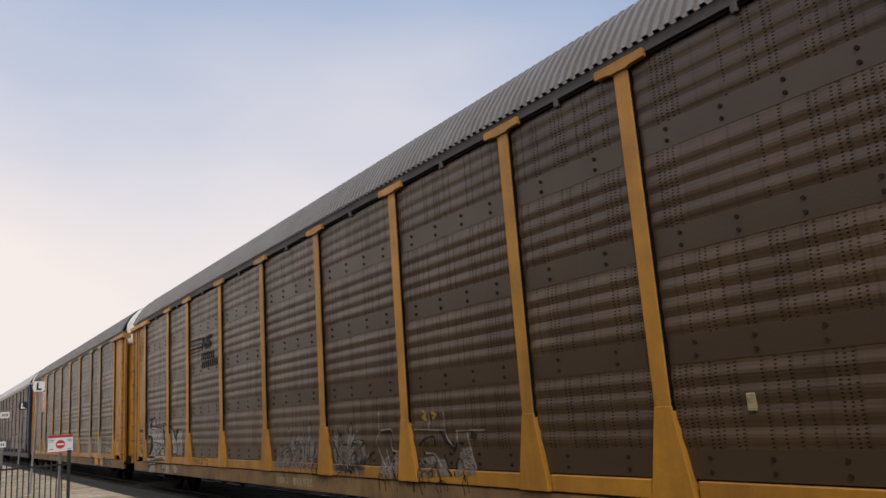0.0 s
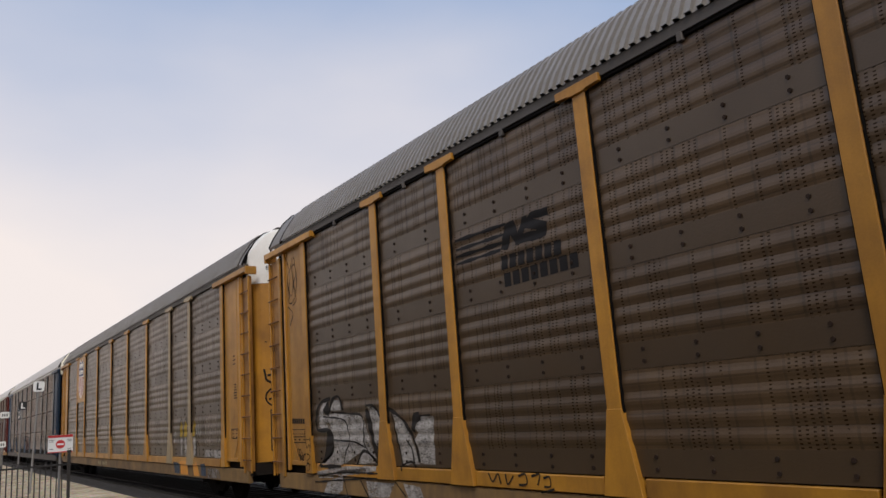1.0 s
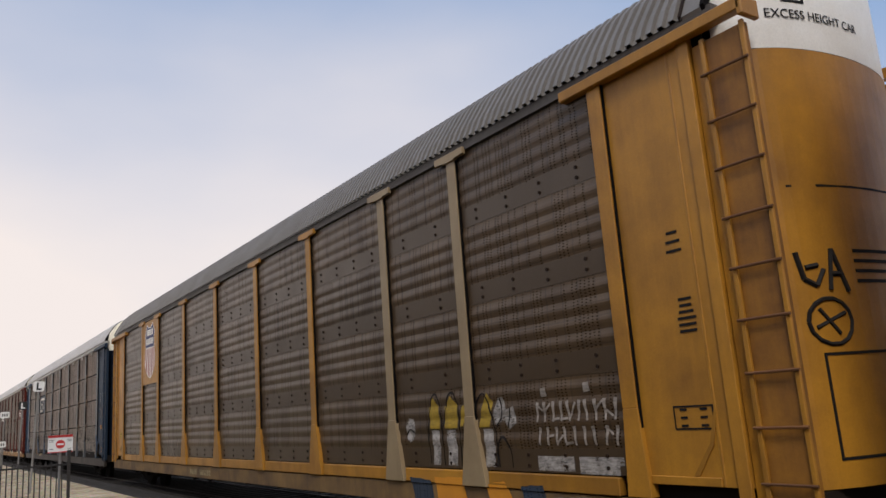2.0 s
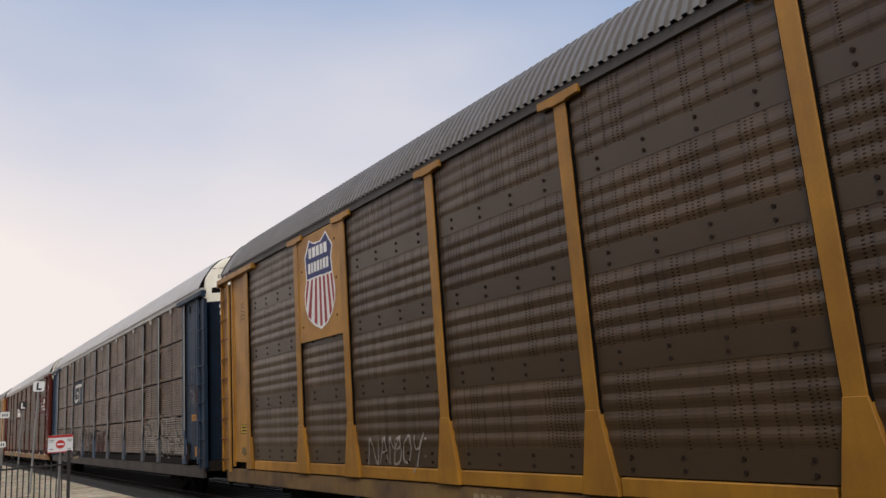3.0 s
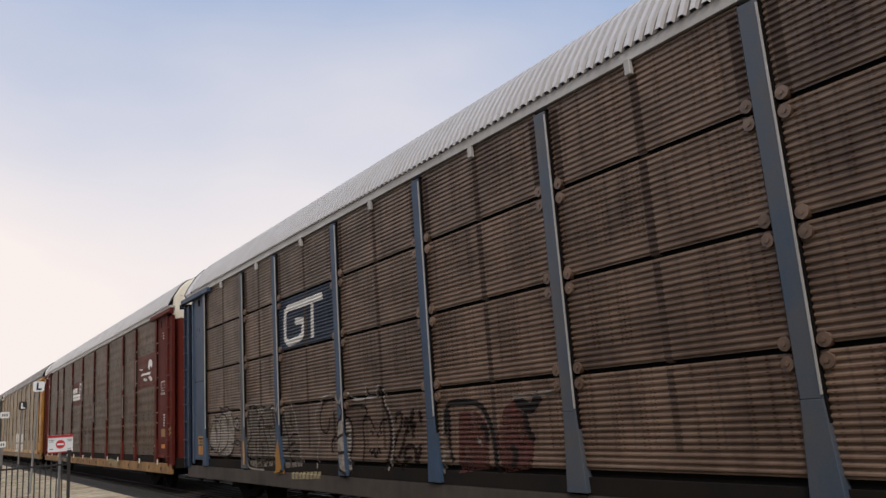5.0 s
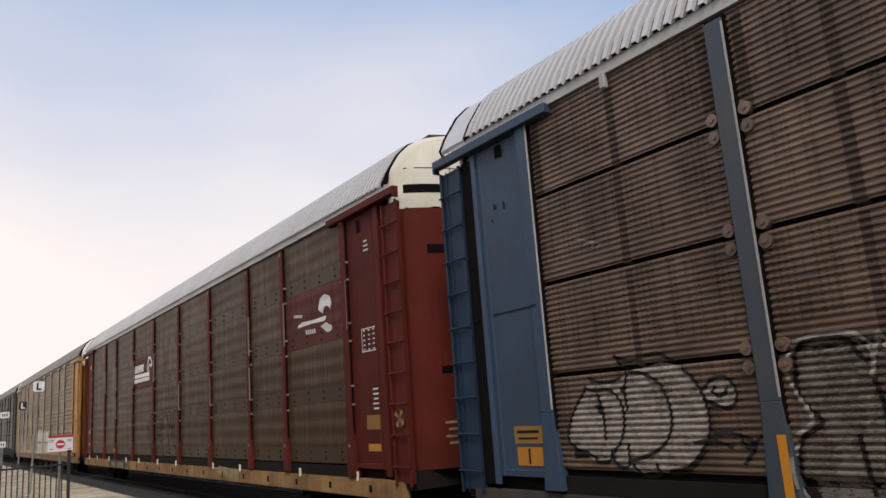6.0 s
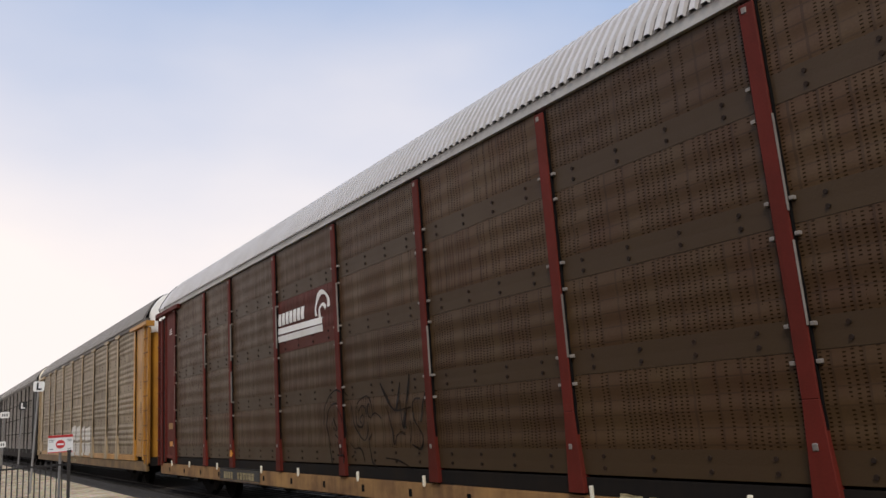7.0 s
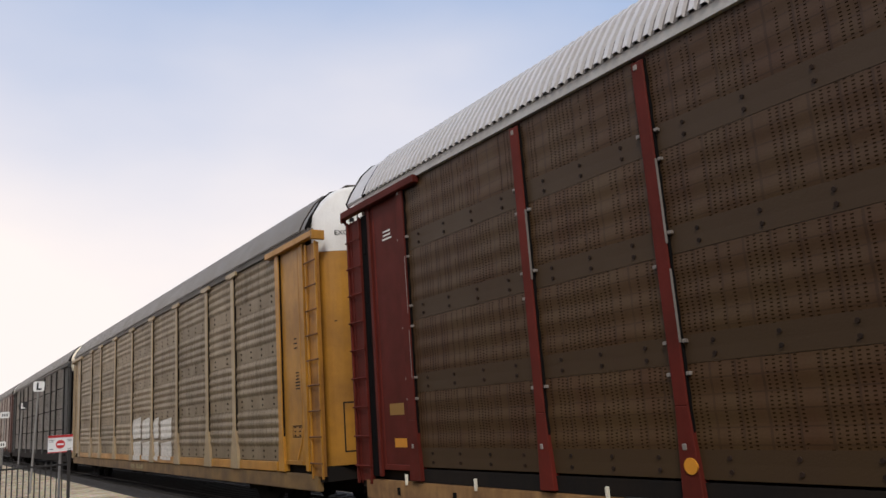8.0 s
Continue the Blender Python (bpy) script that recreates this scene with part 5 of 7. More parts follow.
g.line(0.036, [(-11.33, 1.64), (-11.63, 1.64)])
g.line(0.05, [(-11.33, 1.48), (-11.48, 1.5)])
g.line(0.036, [(-11.4, 1.39), (-11.75, 1.39), (-11.87, 1.26), (-11.82, 1.07)])
g.line(0.036, [(-11.13, 1.35), (-11.33, 1.32), (-11.41, 1.21), (-11.4, 1.09)])
g.line(0.036, [(-11.04, 1.34), (-11.02, 1.13)])
g.line(0.05, [(-9.72, 1.56), (-10.07, 1.57)])
g.line(0.036, [(-9.85, 1.46), (-9.83, 1.25), (-9.67, 1.12), (-9.56, 1.28)])
g.line(0.036, [(-9.89, 1.36), (-9.89, 1.2), (-10.07, 1.12), (-10.21, 1.21), (-10.18, 1.41), (-10.07, 1.53)])
g.line(0.036, [(-10.25, 1.45), (-10.52, 1.45), (-10.48, 1.53), (-10.3, 1.59)])
g.line(0.05, [(-10.36, 1.35), (-10.34, 1.19), (-10.43, 1.18), (-10.42, 1.31), (-10.36, 1.35)])
g.line(0.036, [(-10.25, 1.21), (-10.43, 1.13), (-10.6, 1.22), (-10.64, 1.36)])
g.line(0.036, [(-9.18, 1.54), (-9.31, 1.35), (-9.34, 1.25)])
g.line(0.036, [(-9.22, 1.19), (-9.54, 1.09), (-10.12, 1.07), (-10.79, 1.06)])
g.part("graffiti_outline", M["spray_black"], "dark sprayed outlines of bubble letters", 0.009)
g = Paint(CAR_C, 'fine')
g.line(0.028, [(-6.6, 2.06), (-6.66, 2.22), (-6.84, 2.24)])
g.line(0.028, [(-7.36, 1.98), (-7.52, 2.17), (-7.79, 2.18)])
g.line(0.028, [(-7.89, 2.15), (-8.15, 2.23), (-8.31, 2.18)])
g.line(0.028, [(-8.64, 2.14), (-8.66, 2.28)])
g.line(0.028, [(-9.13, 1.41), (-9.07, 1.63), (-9.11, 2.01), (-9.18, 2.2), (-9.34, 2.27), (-9.47, 2.25)])
g.line(0.028, [(-10.07, 2.17), (-10.25, 2.19)])
g.line(0.028, [(-10.48, 2.14), (-10.58, 2.26), (-10.67, 2.2)])
g.line(0.028, [(-10.75, 2.2), (-10.79, 2.29), (-10.89, 2.18)])
g.line(0.028, [(-11.21, 2.17), (-11.25, 2.27), (-11.29, 2.16)])
g.line(0.028, [(-11.48, 1.82), (-11.65, 1.65), (-11.79, 1.56), (-11.8, 1.41), (-11.91, 1.26), (-11.86, 1.05), (-11.56, 1.03)])
g.line(0.028, [(-9.13, 1.41), (-9.22, 1.22)])
g.line(0.028, [(-8.93, 1.06), (-9.22, 1.07), (-9.4, 1.03)])
g.line(0.028, [(-7.69, 1.61), (-8.02, 1.49), (-8.54, 1.52), (-8.7, 1.57)])
g.line(0.028, [(-9.94, 1.02), (-10.21, 1.02)])
g.part("graffiti_highlight", M["spray_white"], "dusty white contour of bubble letters", 0.012)
g = Paint(CAR_C, 'fine')
g.fill([(11.16, 2.01), (10.79, 1.98), (10.55, 2.09), (10.15, 2.14), (9.91, 2.08), (9.73, 1.84), (9.66, 1.61), (9.7, 1.44), (9.89, 1.21), (10.2, 1.13), (10.57, 1.09), (10.82, 1.16), (11.15, 1.19), (11.51, 1.39), (11.53, 1.49), (11.4, 1.73)])
g.fill([(9.68, 1.86), (9.58, 1.94), (9.44, 1.95), (9.35, 1.85), (9.36, 1.73), (9.46, 1.68), (9.59, 1.72), (9.69, 1.77)])
g.part("graffiti_fill", M["spray_letters"], "dusty pale graffiti fill", 0.004)
g = Paint(CAR_C, 'fine')
g.line(0.034, [(10.74, 2.27), (10.65, 2.15), (10.59, 2.08), (10.64, 1.9), (10.63, 1.7)])
g.line(0.034, [(10.71, 2.24), (10.54, 2.19), (10.32, 2.22), (10.14, 2.22), (9.98, 2.13)])
g.line(0.034, [(10.56, 2.08), (10.35, 2.04), (10.18, 1.93), (10.1, 1.75), (10.09, 1.57), (10.17, 1.41), (10.31, 1.31), (10.51, 1.24), (10.68, 1.21)])
g.line(0.034, [(9.9, 2.06), (9.79, 1.97), (9.7, 1.81), (9.66, 1.64), (9.68, 1.46), (9.81, 1.29), (9.97, 1.16), (10.2, 1.1)])
g.line(0.034, [(11.15, 2.06), (11.01, 2.01), (10.82, 2), (10.67, 2.03)])
g.line(0.034, [(11.22, 1.96), (11.06, 1.92), (10.84, 1.91), (10.71, 1.78), (10.69, 1.6), (10.76, 1.41), (10.87, 1.3), (10.96, 1.2), (11.15, 1.19)])
g.line(0.034, [(11.21, 1.93), (11.35, 1.79), (11.46, 1.64), (11.53, 1.46), (11.51, 1.39), (11.4, 1.32), (11.25, 1.28), (11.11, 1.21)])
g.line(0.034, [(11.03, 1.89), (10.98, 1.72), (10.97, 1.55), (10.98, 1.41)])
g.line(0.034, [(9.68, 1.86), (9.58, 1.94), (9.44, 1.95), (9.35, 1.85), (9.36, 1.73), (9.46, 1.68), (9.59, 1.72), (9.69, 1.77)])
g.line(0.034, [(9.55, 1.88), (9.59, 1.83), (9.53, 1.79), (9.44, 1.82), (9.45, 1.86)])
g.line(0.034, [(10.92, 1.31), (10.85, 1.17), (10.7, 1.16), (10.67, 1.38)])
g.line(0.034, [(10.65, 1.18), (10.5, 1.06), (10.31, 1.1), (10.35, 1.19)])
g.line(0.034, [(9.64, 1.46), (9.43, 1.46), (9.23, 1.37), (9.36, 1.2)])
g.line(0.034, [(9.36, 1.46), (9.31, 1.34), (9.15, 1.44)])
g.line(0.034, [(9.87, 1.38), (9.65, 1.4), (9.45, 1.34)])
g.fill([(11.46, 1.32), (11.28, 1.3), (11.24, 1.24), (11.46, 1.22)])
g.fill([(10.19, 1.13), (9.94, 1.17), (9.71, 1.34), (9.8, 1.23), (9.95, 1.11), (10.19, 1.07)])
g.fill([(11.09, 1.76), (11, 1.78), (10.98, 1.65)])
g.fill([(9.69, 1.77), (9.59, 1.72), (9.46, 1.68), (9.61, 1.71)])
g.fill([(10.72, 1.93), (10.63, 1.94), (10.63, 1.82)])
g.part("graffiti_outline", M["spray_black"], "dark sprayed outlines", 0.009)
g = Paint(CAR_C, 'fine')
g.blocks((6.42, 0.8), (5.11, 0.85), 8, 0.12)
g.part("sill_lettering", M["spray_cream"], "pale painted bars on the sill", 0.006)
g = Paint(CAR_A, 'wave')
g.fill([(11.28, 0.56), (11.1, 0.77), (10.49, 0.87), (10.55, 0.63), (10.91, 0.5)])
g.fill([(9.7, 0.81), (8.81, 0.81), (9, 0.6), (9.63, 0.57)])
g.fill([(8.56, 0.82), (8.1, 0.79), (8.01, 0.64), (8.43, 0.62)])
g.fill([(11.49, 0.87), (10.87, 0.91), (10.88, 0.82), (11.47, 0.8)])
g.fill([(10.69, 0.95), (9.67, 1.01), (9.65, 0.93), (10.66, 0.86)])
g.part("graffiti_fill", M["spray_grey"], "patchy silver-white graffiti fill", 0.004)
g = Paint(CAR_A, 'wave')
g.line(0.030, [(6.44, 1.03), (6.36, 0.93), (6.25, 1.03), (6.2, 0.91)])
g.line(0.030, [(6.1, 1.03), (6.07, 0.91), (5.95, 1.01)])
g.line(0.030, [(5.86, 1.01), (5.73, 1.04), (5.71, 0.93), (5.86, 0.91)])
g.line(0.030, [(5.62, 1.02), (5.47, 1.04), (5.52, 0.92)])
g.line(0.030, [(5.41, 1), (5.31, 1.02), (5.3, 0.92), (5.41, 0.91)])
g.line(0.030, [(5.24, 0.89), (5.48, 0.84)])
g.line(0.030, [(10.49, 0.84), (10.35, 0.53)])
g.line(0.030, [(9.89, 0.82), (9.63, 0.57)])
g.line(0.030, [(8.8, 0.85), (8.5, 0.64)])
g.line(0.030, [(11.62, 0.73), (9.5, 0.86), (8.8, 0.85)])
g.part("graffiti_tag", M["spray_black"], "black tags along the sill", 0.008)
# red car: emblems and tag
g = Paint(CAR_D, 'flat')
g.line(0.06, [(-9.7, 3.56), (-10.93, 3.58)], True)
g.line(0.06, [(-9.82, 3.59), (-10.88, 3.55)], True)
g.fill([(-10.63, 3.75), (-10.69, 3.94), (-10.9, 4), (-11.1, 3.94), (-11.18, 3.81), (-11.13, 3.7), (-11.01, 3.78), (-10.87, 3.76), (-10.81, 3.66)])
g.fill([(-10.71, 3.44), (-10.92, 3.49), (-11.17, 3.4), (-11.13, 3.32), (-10.94, 3.31)])
g.blocks((-9.52, 3.77), (-9.93, 3.73), 5, 0.05)
g.blocks((-10.04, 3.41), (-10.49, 3.39), 5, 0.08)
g.part("emblem", M["white"], "worn white emblem with bars", 0.008)
g = Paint(CAR_D, 'flat')
g.line(0.12, [(4.19, 3.58), (2.03, 3.55)], True)
g.line(0.12, [(4.19, 3.42), (2.02, 3.41)], True)
g.line(0.1, [(2.28, 3.65), (2.27, 3.86), (2.11, 4.03), (1.92, 4.04), (1.77, 3.92), (1.73, 3.75)])
g.line(0.09, [(2.14, 3.61), (2.11, 3.77), (1.97, 3.83), (1.85, 3.75)])
g.blocks((4.08, 3.8), (2.77, 3.8), 7, 0.24)
g.part("emblem", M["white"], "white emblem with bars and an arc", 0.008)
g = Paint(CAR_D, 'flat')
g.line(0.030, [(-0.02, 1.17), (-0.34, 1.15), (-0.6, 1.09), (-0.79, 1.02)])
g.line(0.056, [(0.04, 2.3), (-0.06, 2.16), (-0.3, 1.91), (-0.43, 1.89), (-0.5, 2.09), (-0.56, 2.27)])
g.line(0.037, [(-0.12, 1.94), (-0.25, 1.64), (-0.32, 1.38), (-0.4, 1.5), (-0.52, 1.55), (-0.63, 1.52)])
g.line(0.031, [(-0.55, 2.01), (-0.56, 1.78), (-0.61, 1.6)])
g.line(0.056, [(-0.85, 2.38), (-0.8, 2.21), (-0.73, 1.97), (-0.64, 1.62)])
g.line(0.037, [(-1.12, 2.01), (-0.97, 2.01), (-0.89, 1.91), (-0.9, 1.76), (-1.02, 1.61), (-1.12, 1.49), (-1.12, 1.38), (-1.02, 1.31), (-0.83, 1.37)])
g.line(0.043, [(-1.25, 2.09), (-1.16, 1.89), (-1.1, 1.68)])
g.line(0.031, [(-0.82, 1.71), (-0.82, 1.52), (-0.79, 1.4)])
g.line(0.040, [(-0.66, 1.85), (-0.59, 1.63), (-0.7, 1.62)])
g.line(0.030, [(-0.41, 1.86), (-0.85, 1.9)])
g.line(0.034, [(2.14, 1.72), (2.07, 1.98), (1.89, 2.18), (1.62, 2.28), (1.38, 2.26), (1.16, 2.16)])
g.line(0.034, [(1.87, 1.35), (1.99, 1.61), (1.99, 1.82), (1.86, 1.99), (1.66, 2.06), (1.48, 1.99), (1.33, 1.83), (1.26, 1.59), (1.25, 1.35), (1.3, 1.07)])
g.line(0.034, [(1.78, 1.76), (1.73, 1.63), (1.6, 1.62), (1.68, 1.73), (1.76, 1.81)])
g.line(0.034, [(1.96, 1.56), (1.93, 1.35), (1.86, 1.05)])
g.line(0.034, [(1.68, 1.53), (1.49, 1.4), (1.41, 1.23)])
g.line(0.034, [(1.65, 1.2), (1.27, 1.2)])
g.line(0.034, [(1.37, 1.45), (1.36, 1.21)])
g.line(0.034, [(1.03, 2), (0.99, 1.77), (0.91, 1.63), (0.76, 1.49), (0.6, 1.44), (0.51, 1.57), (0.48, 1.72)])
g.line(0.034, [(0.85, 1.99), (0.9, 1.81), (0.83, 1.67), (0.68, 1.65), (0.62, 1.75), (0.67, 1.84), (0.76, 1.76), (0.7, 1.7)])
g.line(0.034, [(0.84, 2.01), (0.7, 2.09), (0.5, 2.12), (0.38, 2.04), (0.33, 1.9), (0.38, 1.78), (0.48, 1.83), (0.48, 1.96), (0.41, 2)])
g.line(0.034, [(0.79, 1.89), (0.67, 1.98), (0.56, 1.94), (0.54, 1.83)])
g.line(0.034, [(0.35, 1.82), (0.24, 1.85), (0.12, 1.8), (0.05, 1.76)])
g.line(0.034, [(1.13, 1.4), (0.99, 1.31), (0.79, 1.31), (0.71, 1.22), (0.66, 1.1)])
g.line(0.034, [(0.48, 1.48), (0.46, 1.31), (0.41, 1.11), (0.28, 1.03)])
g.line(0.034, [(0.49, 1.44), (0.38, 1.54)])
g.line(0.034, [(1.12, 1.17), (1.01, 1.2)])
g.part("graffiti_tag", M["spray_shadow"], "large faded black sprayed tag", 0.009)
g = Paint(CAR_D, 'flat')
g.blocks((-4.78, 0.79), (-6.3, 0.71), 4, 0.2)
g.part("sill_lettering", M["spray_cream"], "faded pale bars on the sill", 0.006)
# third yellow car: white block tag
g = Paint(CAR_E, 'wave')
g.fill([(1.44, 2.15), (0.16, 2.24), (0.14, 1.59), (1.42, 1.54)])
g.fill([(1.41, 1.43), (0.13, 1.48), (0.12, 0.89), (1.39, 0.9)])
g.fill([(-0.07, 2.11), (-1.03, 2.21), (-1.04, 1.58), (-0.09, 1.53)])
g.fill([(-0.1, 1.43), (-1.05, 1.48), (-1.06, 0.91), (-0.11, 0.93)])
g.fill([(-1.32, 2.08), (-2.13, 2.18), (-2.14, 1.57), (-1.33, 1.53)])
g.fill([(-1.33, 1.43), (-2.14, 1.47), (-2.14, 0.92), (-1.34, 0.94)])
g.fill([(-2.39, 2.05), (-3.57, 2.13), (-3.57, 1.56), (-2.4, 1.52)])
g.fill([(-2.4, 1.42), (-3.57, 1.47), (-3.57, 0.95), (-2.4, 0.96)])
g.part("graffiti_fill", M["spray_bright"], "white block graffiti", 0.015)


# pale data bars on the yellow cars' sills
for car, y in ((CAR_A, 0.9), (CAR_B, 3.7), (CAR_E, 1.5)):
    g = Paint(car, "wave", -1.461)
    g.blocks((y, 0.70), (y - 0.62, 0.70), 4, 0.13)
    g.blocks((y - 0.85, 0.70), (y - 1.75, 0.70), 6, 0.13)
    g.part("sill_lettering", M["spray_cream"], "pale stencilled bars on the sill", 0.004)


# ---------------------------------------------------------------- hardware of single cars
def small_box(name, x0, x1, w, z0, z1, mat):
    def make():
        bm = bmesh.new()
        box(bm, x0, x1, -w / 2, w / 2, z0, z1)
        bmesh.ops.bevel(bm, geom=[k for k in bm.edges], offset=min(w, z1 - z0) * 0.12, segments=1, affect='EDGES')
        return done(name, bm, mat)
    return cached((name, x0, w, z0, z1, mat.name), make)


put("tag_plate", small_box("tag_plate", -1.475, -1.43, 0.085, 1.64, 1.80, M["spray_cream"]), CAR_A, pose(0, -9.94, 0), "small pale tag plate")
# first car: dark strip under the roof rail, with small hooks
for a, b in zip(POSTS, POSTS[1:]):
    w = b - a - 0.7
    put("rail_joint", small_box("rail_joint", -1.474, -1.40, w, 5.175, 5.222, M["gap"]), CAR_A, pose(0, (a + b) / 2, 0))
    put("rail_hook", small_box("rail_hook", -1.50, -1.45, 0.07, 5.13, 5.23, M["chord"]), CAR_A, pose(0, (a + b) / 2, 0))
# blue car: roof-rail brackets, lugs at the panel joints, rust runs below the brackets
def lug_mesh(mat):
    bm = bmesh.new()
    tube(bm, (-1.40, 0, 0), (-1.475, 0, 0), 0.062, 12)
    tube(bm, (-1.46, 0, 0), (-1.488, 0, 0), 0.022, 8)
    return done("lug", bm, mat)


lug = lug_mesh(M["galv_grey"])
for y in POSTS[1:-1]:
    for z in ROW_Z[1:]:
        for dy in (-0.17, 0.17):
            for dz in (-0.09, 0.075):
                put("lug", lug, CAR_C, pose(0, y + dy, z + dz))
for a, b in zip(POSTS, POSTS[1:]):
    y = (a + b) / 2
    put("rail_bracket", small_box("rail_bracket", -1.51, -1.45, 0.085, 5.06, 5.24, M["chord_light"]), CAR_C, pose(0, y, 0))
    g = Paint(CAR_C, "fine")
    g.rect(y - 0.06, y + 0.05, 4.2, 5.1)
    g.rect(y - 0.05, y + 0.06, 3.16, 4.15)
    g.rect(y - 0.045, y + 0.045, 2.12, 3.1)
    g.rect(y - 0.035, y + 0.045, 1.3, 2.06)
    for e in (a + 0.2, b - 0.2):
        g.rect(e - 0.06, e + 0.05, 4.22, 5.15)
    tagged(g.part("rust_run", M["stain"], "rust run down the panels", 0.002), kind="stuff")
for y in POSTS:
    put("post_seam", small_box("post_seam", -1.508, -1.49, 0.018, 1.75, 5.12, M["chord_light"]), CAR_C, pose(0, y - 0.095, 0))

# red car: pale clamps beside the posts, loading stakes on the sill, pale seams
rng2 = random.Random(11)
for y in POSTS:
    for z in ROW_Z[1:]:
        for dy in (-0.115, 0.115):
            for dz in (-0.14, 0.16):
                if rng2.random() < 0.85:
                    put("clamp", small_box("clamp", -1.485, -1.42, 0.045, -0.018, 0.018, M["clamp"]), CAR_D, pose(0, y + dy, z + dz + 0.05))
    for z in (1.35, 5.1):
        put("clamp", small_box("clamp", -1.508, -1.49, 0.05, -0.03, 0.03, M["clamp"]), CAR_D, pose(0, y + 0.02, z))
    if rng2.random() < 0.5:
        put("post_seam", small_box("post_seam", -1.506, -1.47, 0.007, 3.25, 4.1, M["clamp"]), CAR_D, pose(0, y - 0.082, 0))
    if rng2.random() < 0.4:
        put("post_seam", small_box("post_seam", -1.506, -1.47, 0.007, 2.3, 3.0, M["clamp"]), CAR_D, pose(0, y - 0.082, 0))
for i in range(18):
    put("stake_pocket", small_box("stake_pocket", -1.466, -1.44, 0.10, 0.64, 0.76, M["gap"]), CAR_D, pose(0, -12.3 + i * 1.45, 0))
put("data_plate", small_box("data_plate", -1.465, -1.44, 2.6, 0.58, 0.86, M["black"]), CAR_D, pose(0, 6.6, 0), "dark sill plate behind pale bars")
g = Paint(CAR_D, "flat", -1.466)
g.blocks((7.6, 0.70), (6.95, 0.70), 4, 0.15)
g.blocks((6.7, 0.70), (5.6, 0.70), 6, 0.15)
g.part("sill_lettering", M["spray_cream"], "pale stencilled bars on the sill", 0.004)
for y in (-11.9, -9.6, -6.3, -4.4, -1.1, 0.9, 3.3, 5.2, 8.1, 10.4, 12.1):
    put("sill_stake", small_box("sill_stake", -1.485, -1.45, 0.04, 0.80, 0.95, M["cream"]), CAR_D, pose(0, y, 0))

# notices, plates and slots on the ends
def notice(car, style, y0, y1, z0, z1, mat, label):
    g = Paint(car, style)
    g.rect(y0, y1, z0, z1)
    g.part("notice", M[mat], label, 0.005)


def frame_box(car, style, y0, y1, z0, z1, mat, rows, cols):
    g = Paint(car, style)
    w = 0.016
    for r in ((y0, y1, z0, z0 + w), (y0, y1, z1 - w, z1), (y0, y0 + w, z0 + w, z1 - w), (y1 - w, y1, z0 + w, z1 - w)):
        g.rect(*r)
    for i in range(rows):
        for j in range(cols):
            yy = y0 + (y1 - y0) * (j + 0.3) / cols
            zz = z0 + (z1 - z0) * (i + 0.5) / rows
            g.rect(yy, yy + (y1 - y0) / cols * 0.36, zz - 0.011, zz + 0.011)
    g.part("stencil_box", M[mat], "framed stencilled data bars", 0.005)


def text_bars(car, style, y, z, count, width, mat, step=0.075):
    g = Paint(car, style)
    r = random.Random(count * 7 + int(abs(y) * 10))
    for i in range(count):
        k = width * r.uniform(0.6, 1.0)
        g.rect(y - k / 2, y + k / 2, z - i * step - 0.013, z - i * step + 0.013)
    g.part("stencil", M[mat], "small stencilled bars", 0.005)


notice(CAR_D, "flat", -12.74, -12.28, 1.60, 1.82, "label_brown", "mustard notice plate")
notice(CAR_D, "flat", -12.70, -12.30, 1.27, 1.38, "label_orange", "orange reflective label")
frame_box(CAR_D, "flat", -12.72, -12.24, 2.82, 3.20, "white", 5, 3)
text_bars(CAR_D, "flat", -12.62, 2.22, 5, 0.22, "white")
text_bars(CAR_D, "flat", -12.52, 4.62, 3, 0.18, "white")
notice(CAR_D, "flat", 12.08, 12.5, 1.80, 1.97, "label_brown", "brown-yellow notice plate")
notice(CAR_D, "flat", 12.05, 12.4, 1.33, 1.46, "label_orange", "orange reflective label")
text_bars(CAR_D, "flat", 12.3, 4.62, 3, 0.3, "white", 0.06)
notice(CAR_C, "fine", -12.72, -12.25, 2.98, 3.42, "panel_navy", "dark plate behind stencilled data")
text_bars(CAR_C, "fine", -12.38, 3.36, 5, 0.12, "white")
text_bars(CAR_C, "fine", -12.6, 3.36, 3, 0.12, "white")
notice(CAR_C, "fine", -12.80, -12.38, 1.97, 2.13, "label_orange", "orange notice plate")
notice(CAR_C, "fine", -13.04, -12.66, 1.08, 1.32, "label_orange", "orange reflective label")
notice(CAR_C, "fine", 11.96, 12.47, 1.38, 1.58, "label_brown", "brown-yellow notice plate")
notice(CAR_C, "fine", 11.98, 12.44, 1.13, 1.34, "label_orange", "orange reflective label")
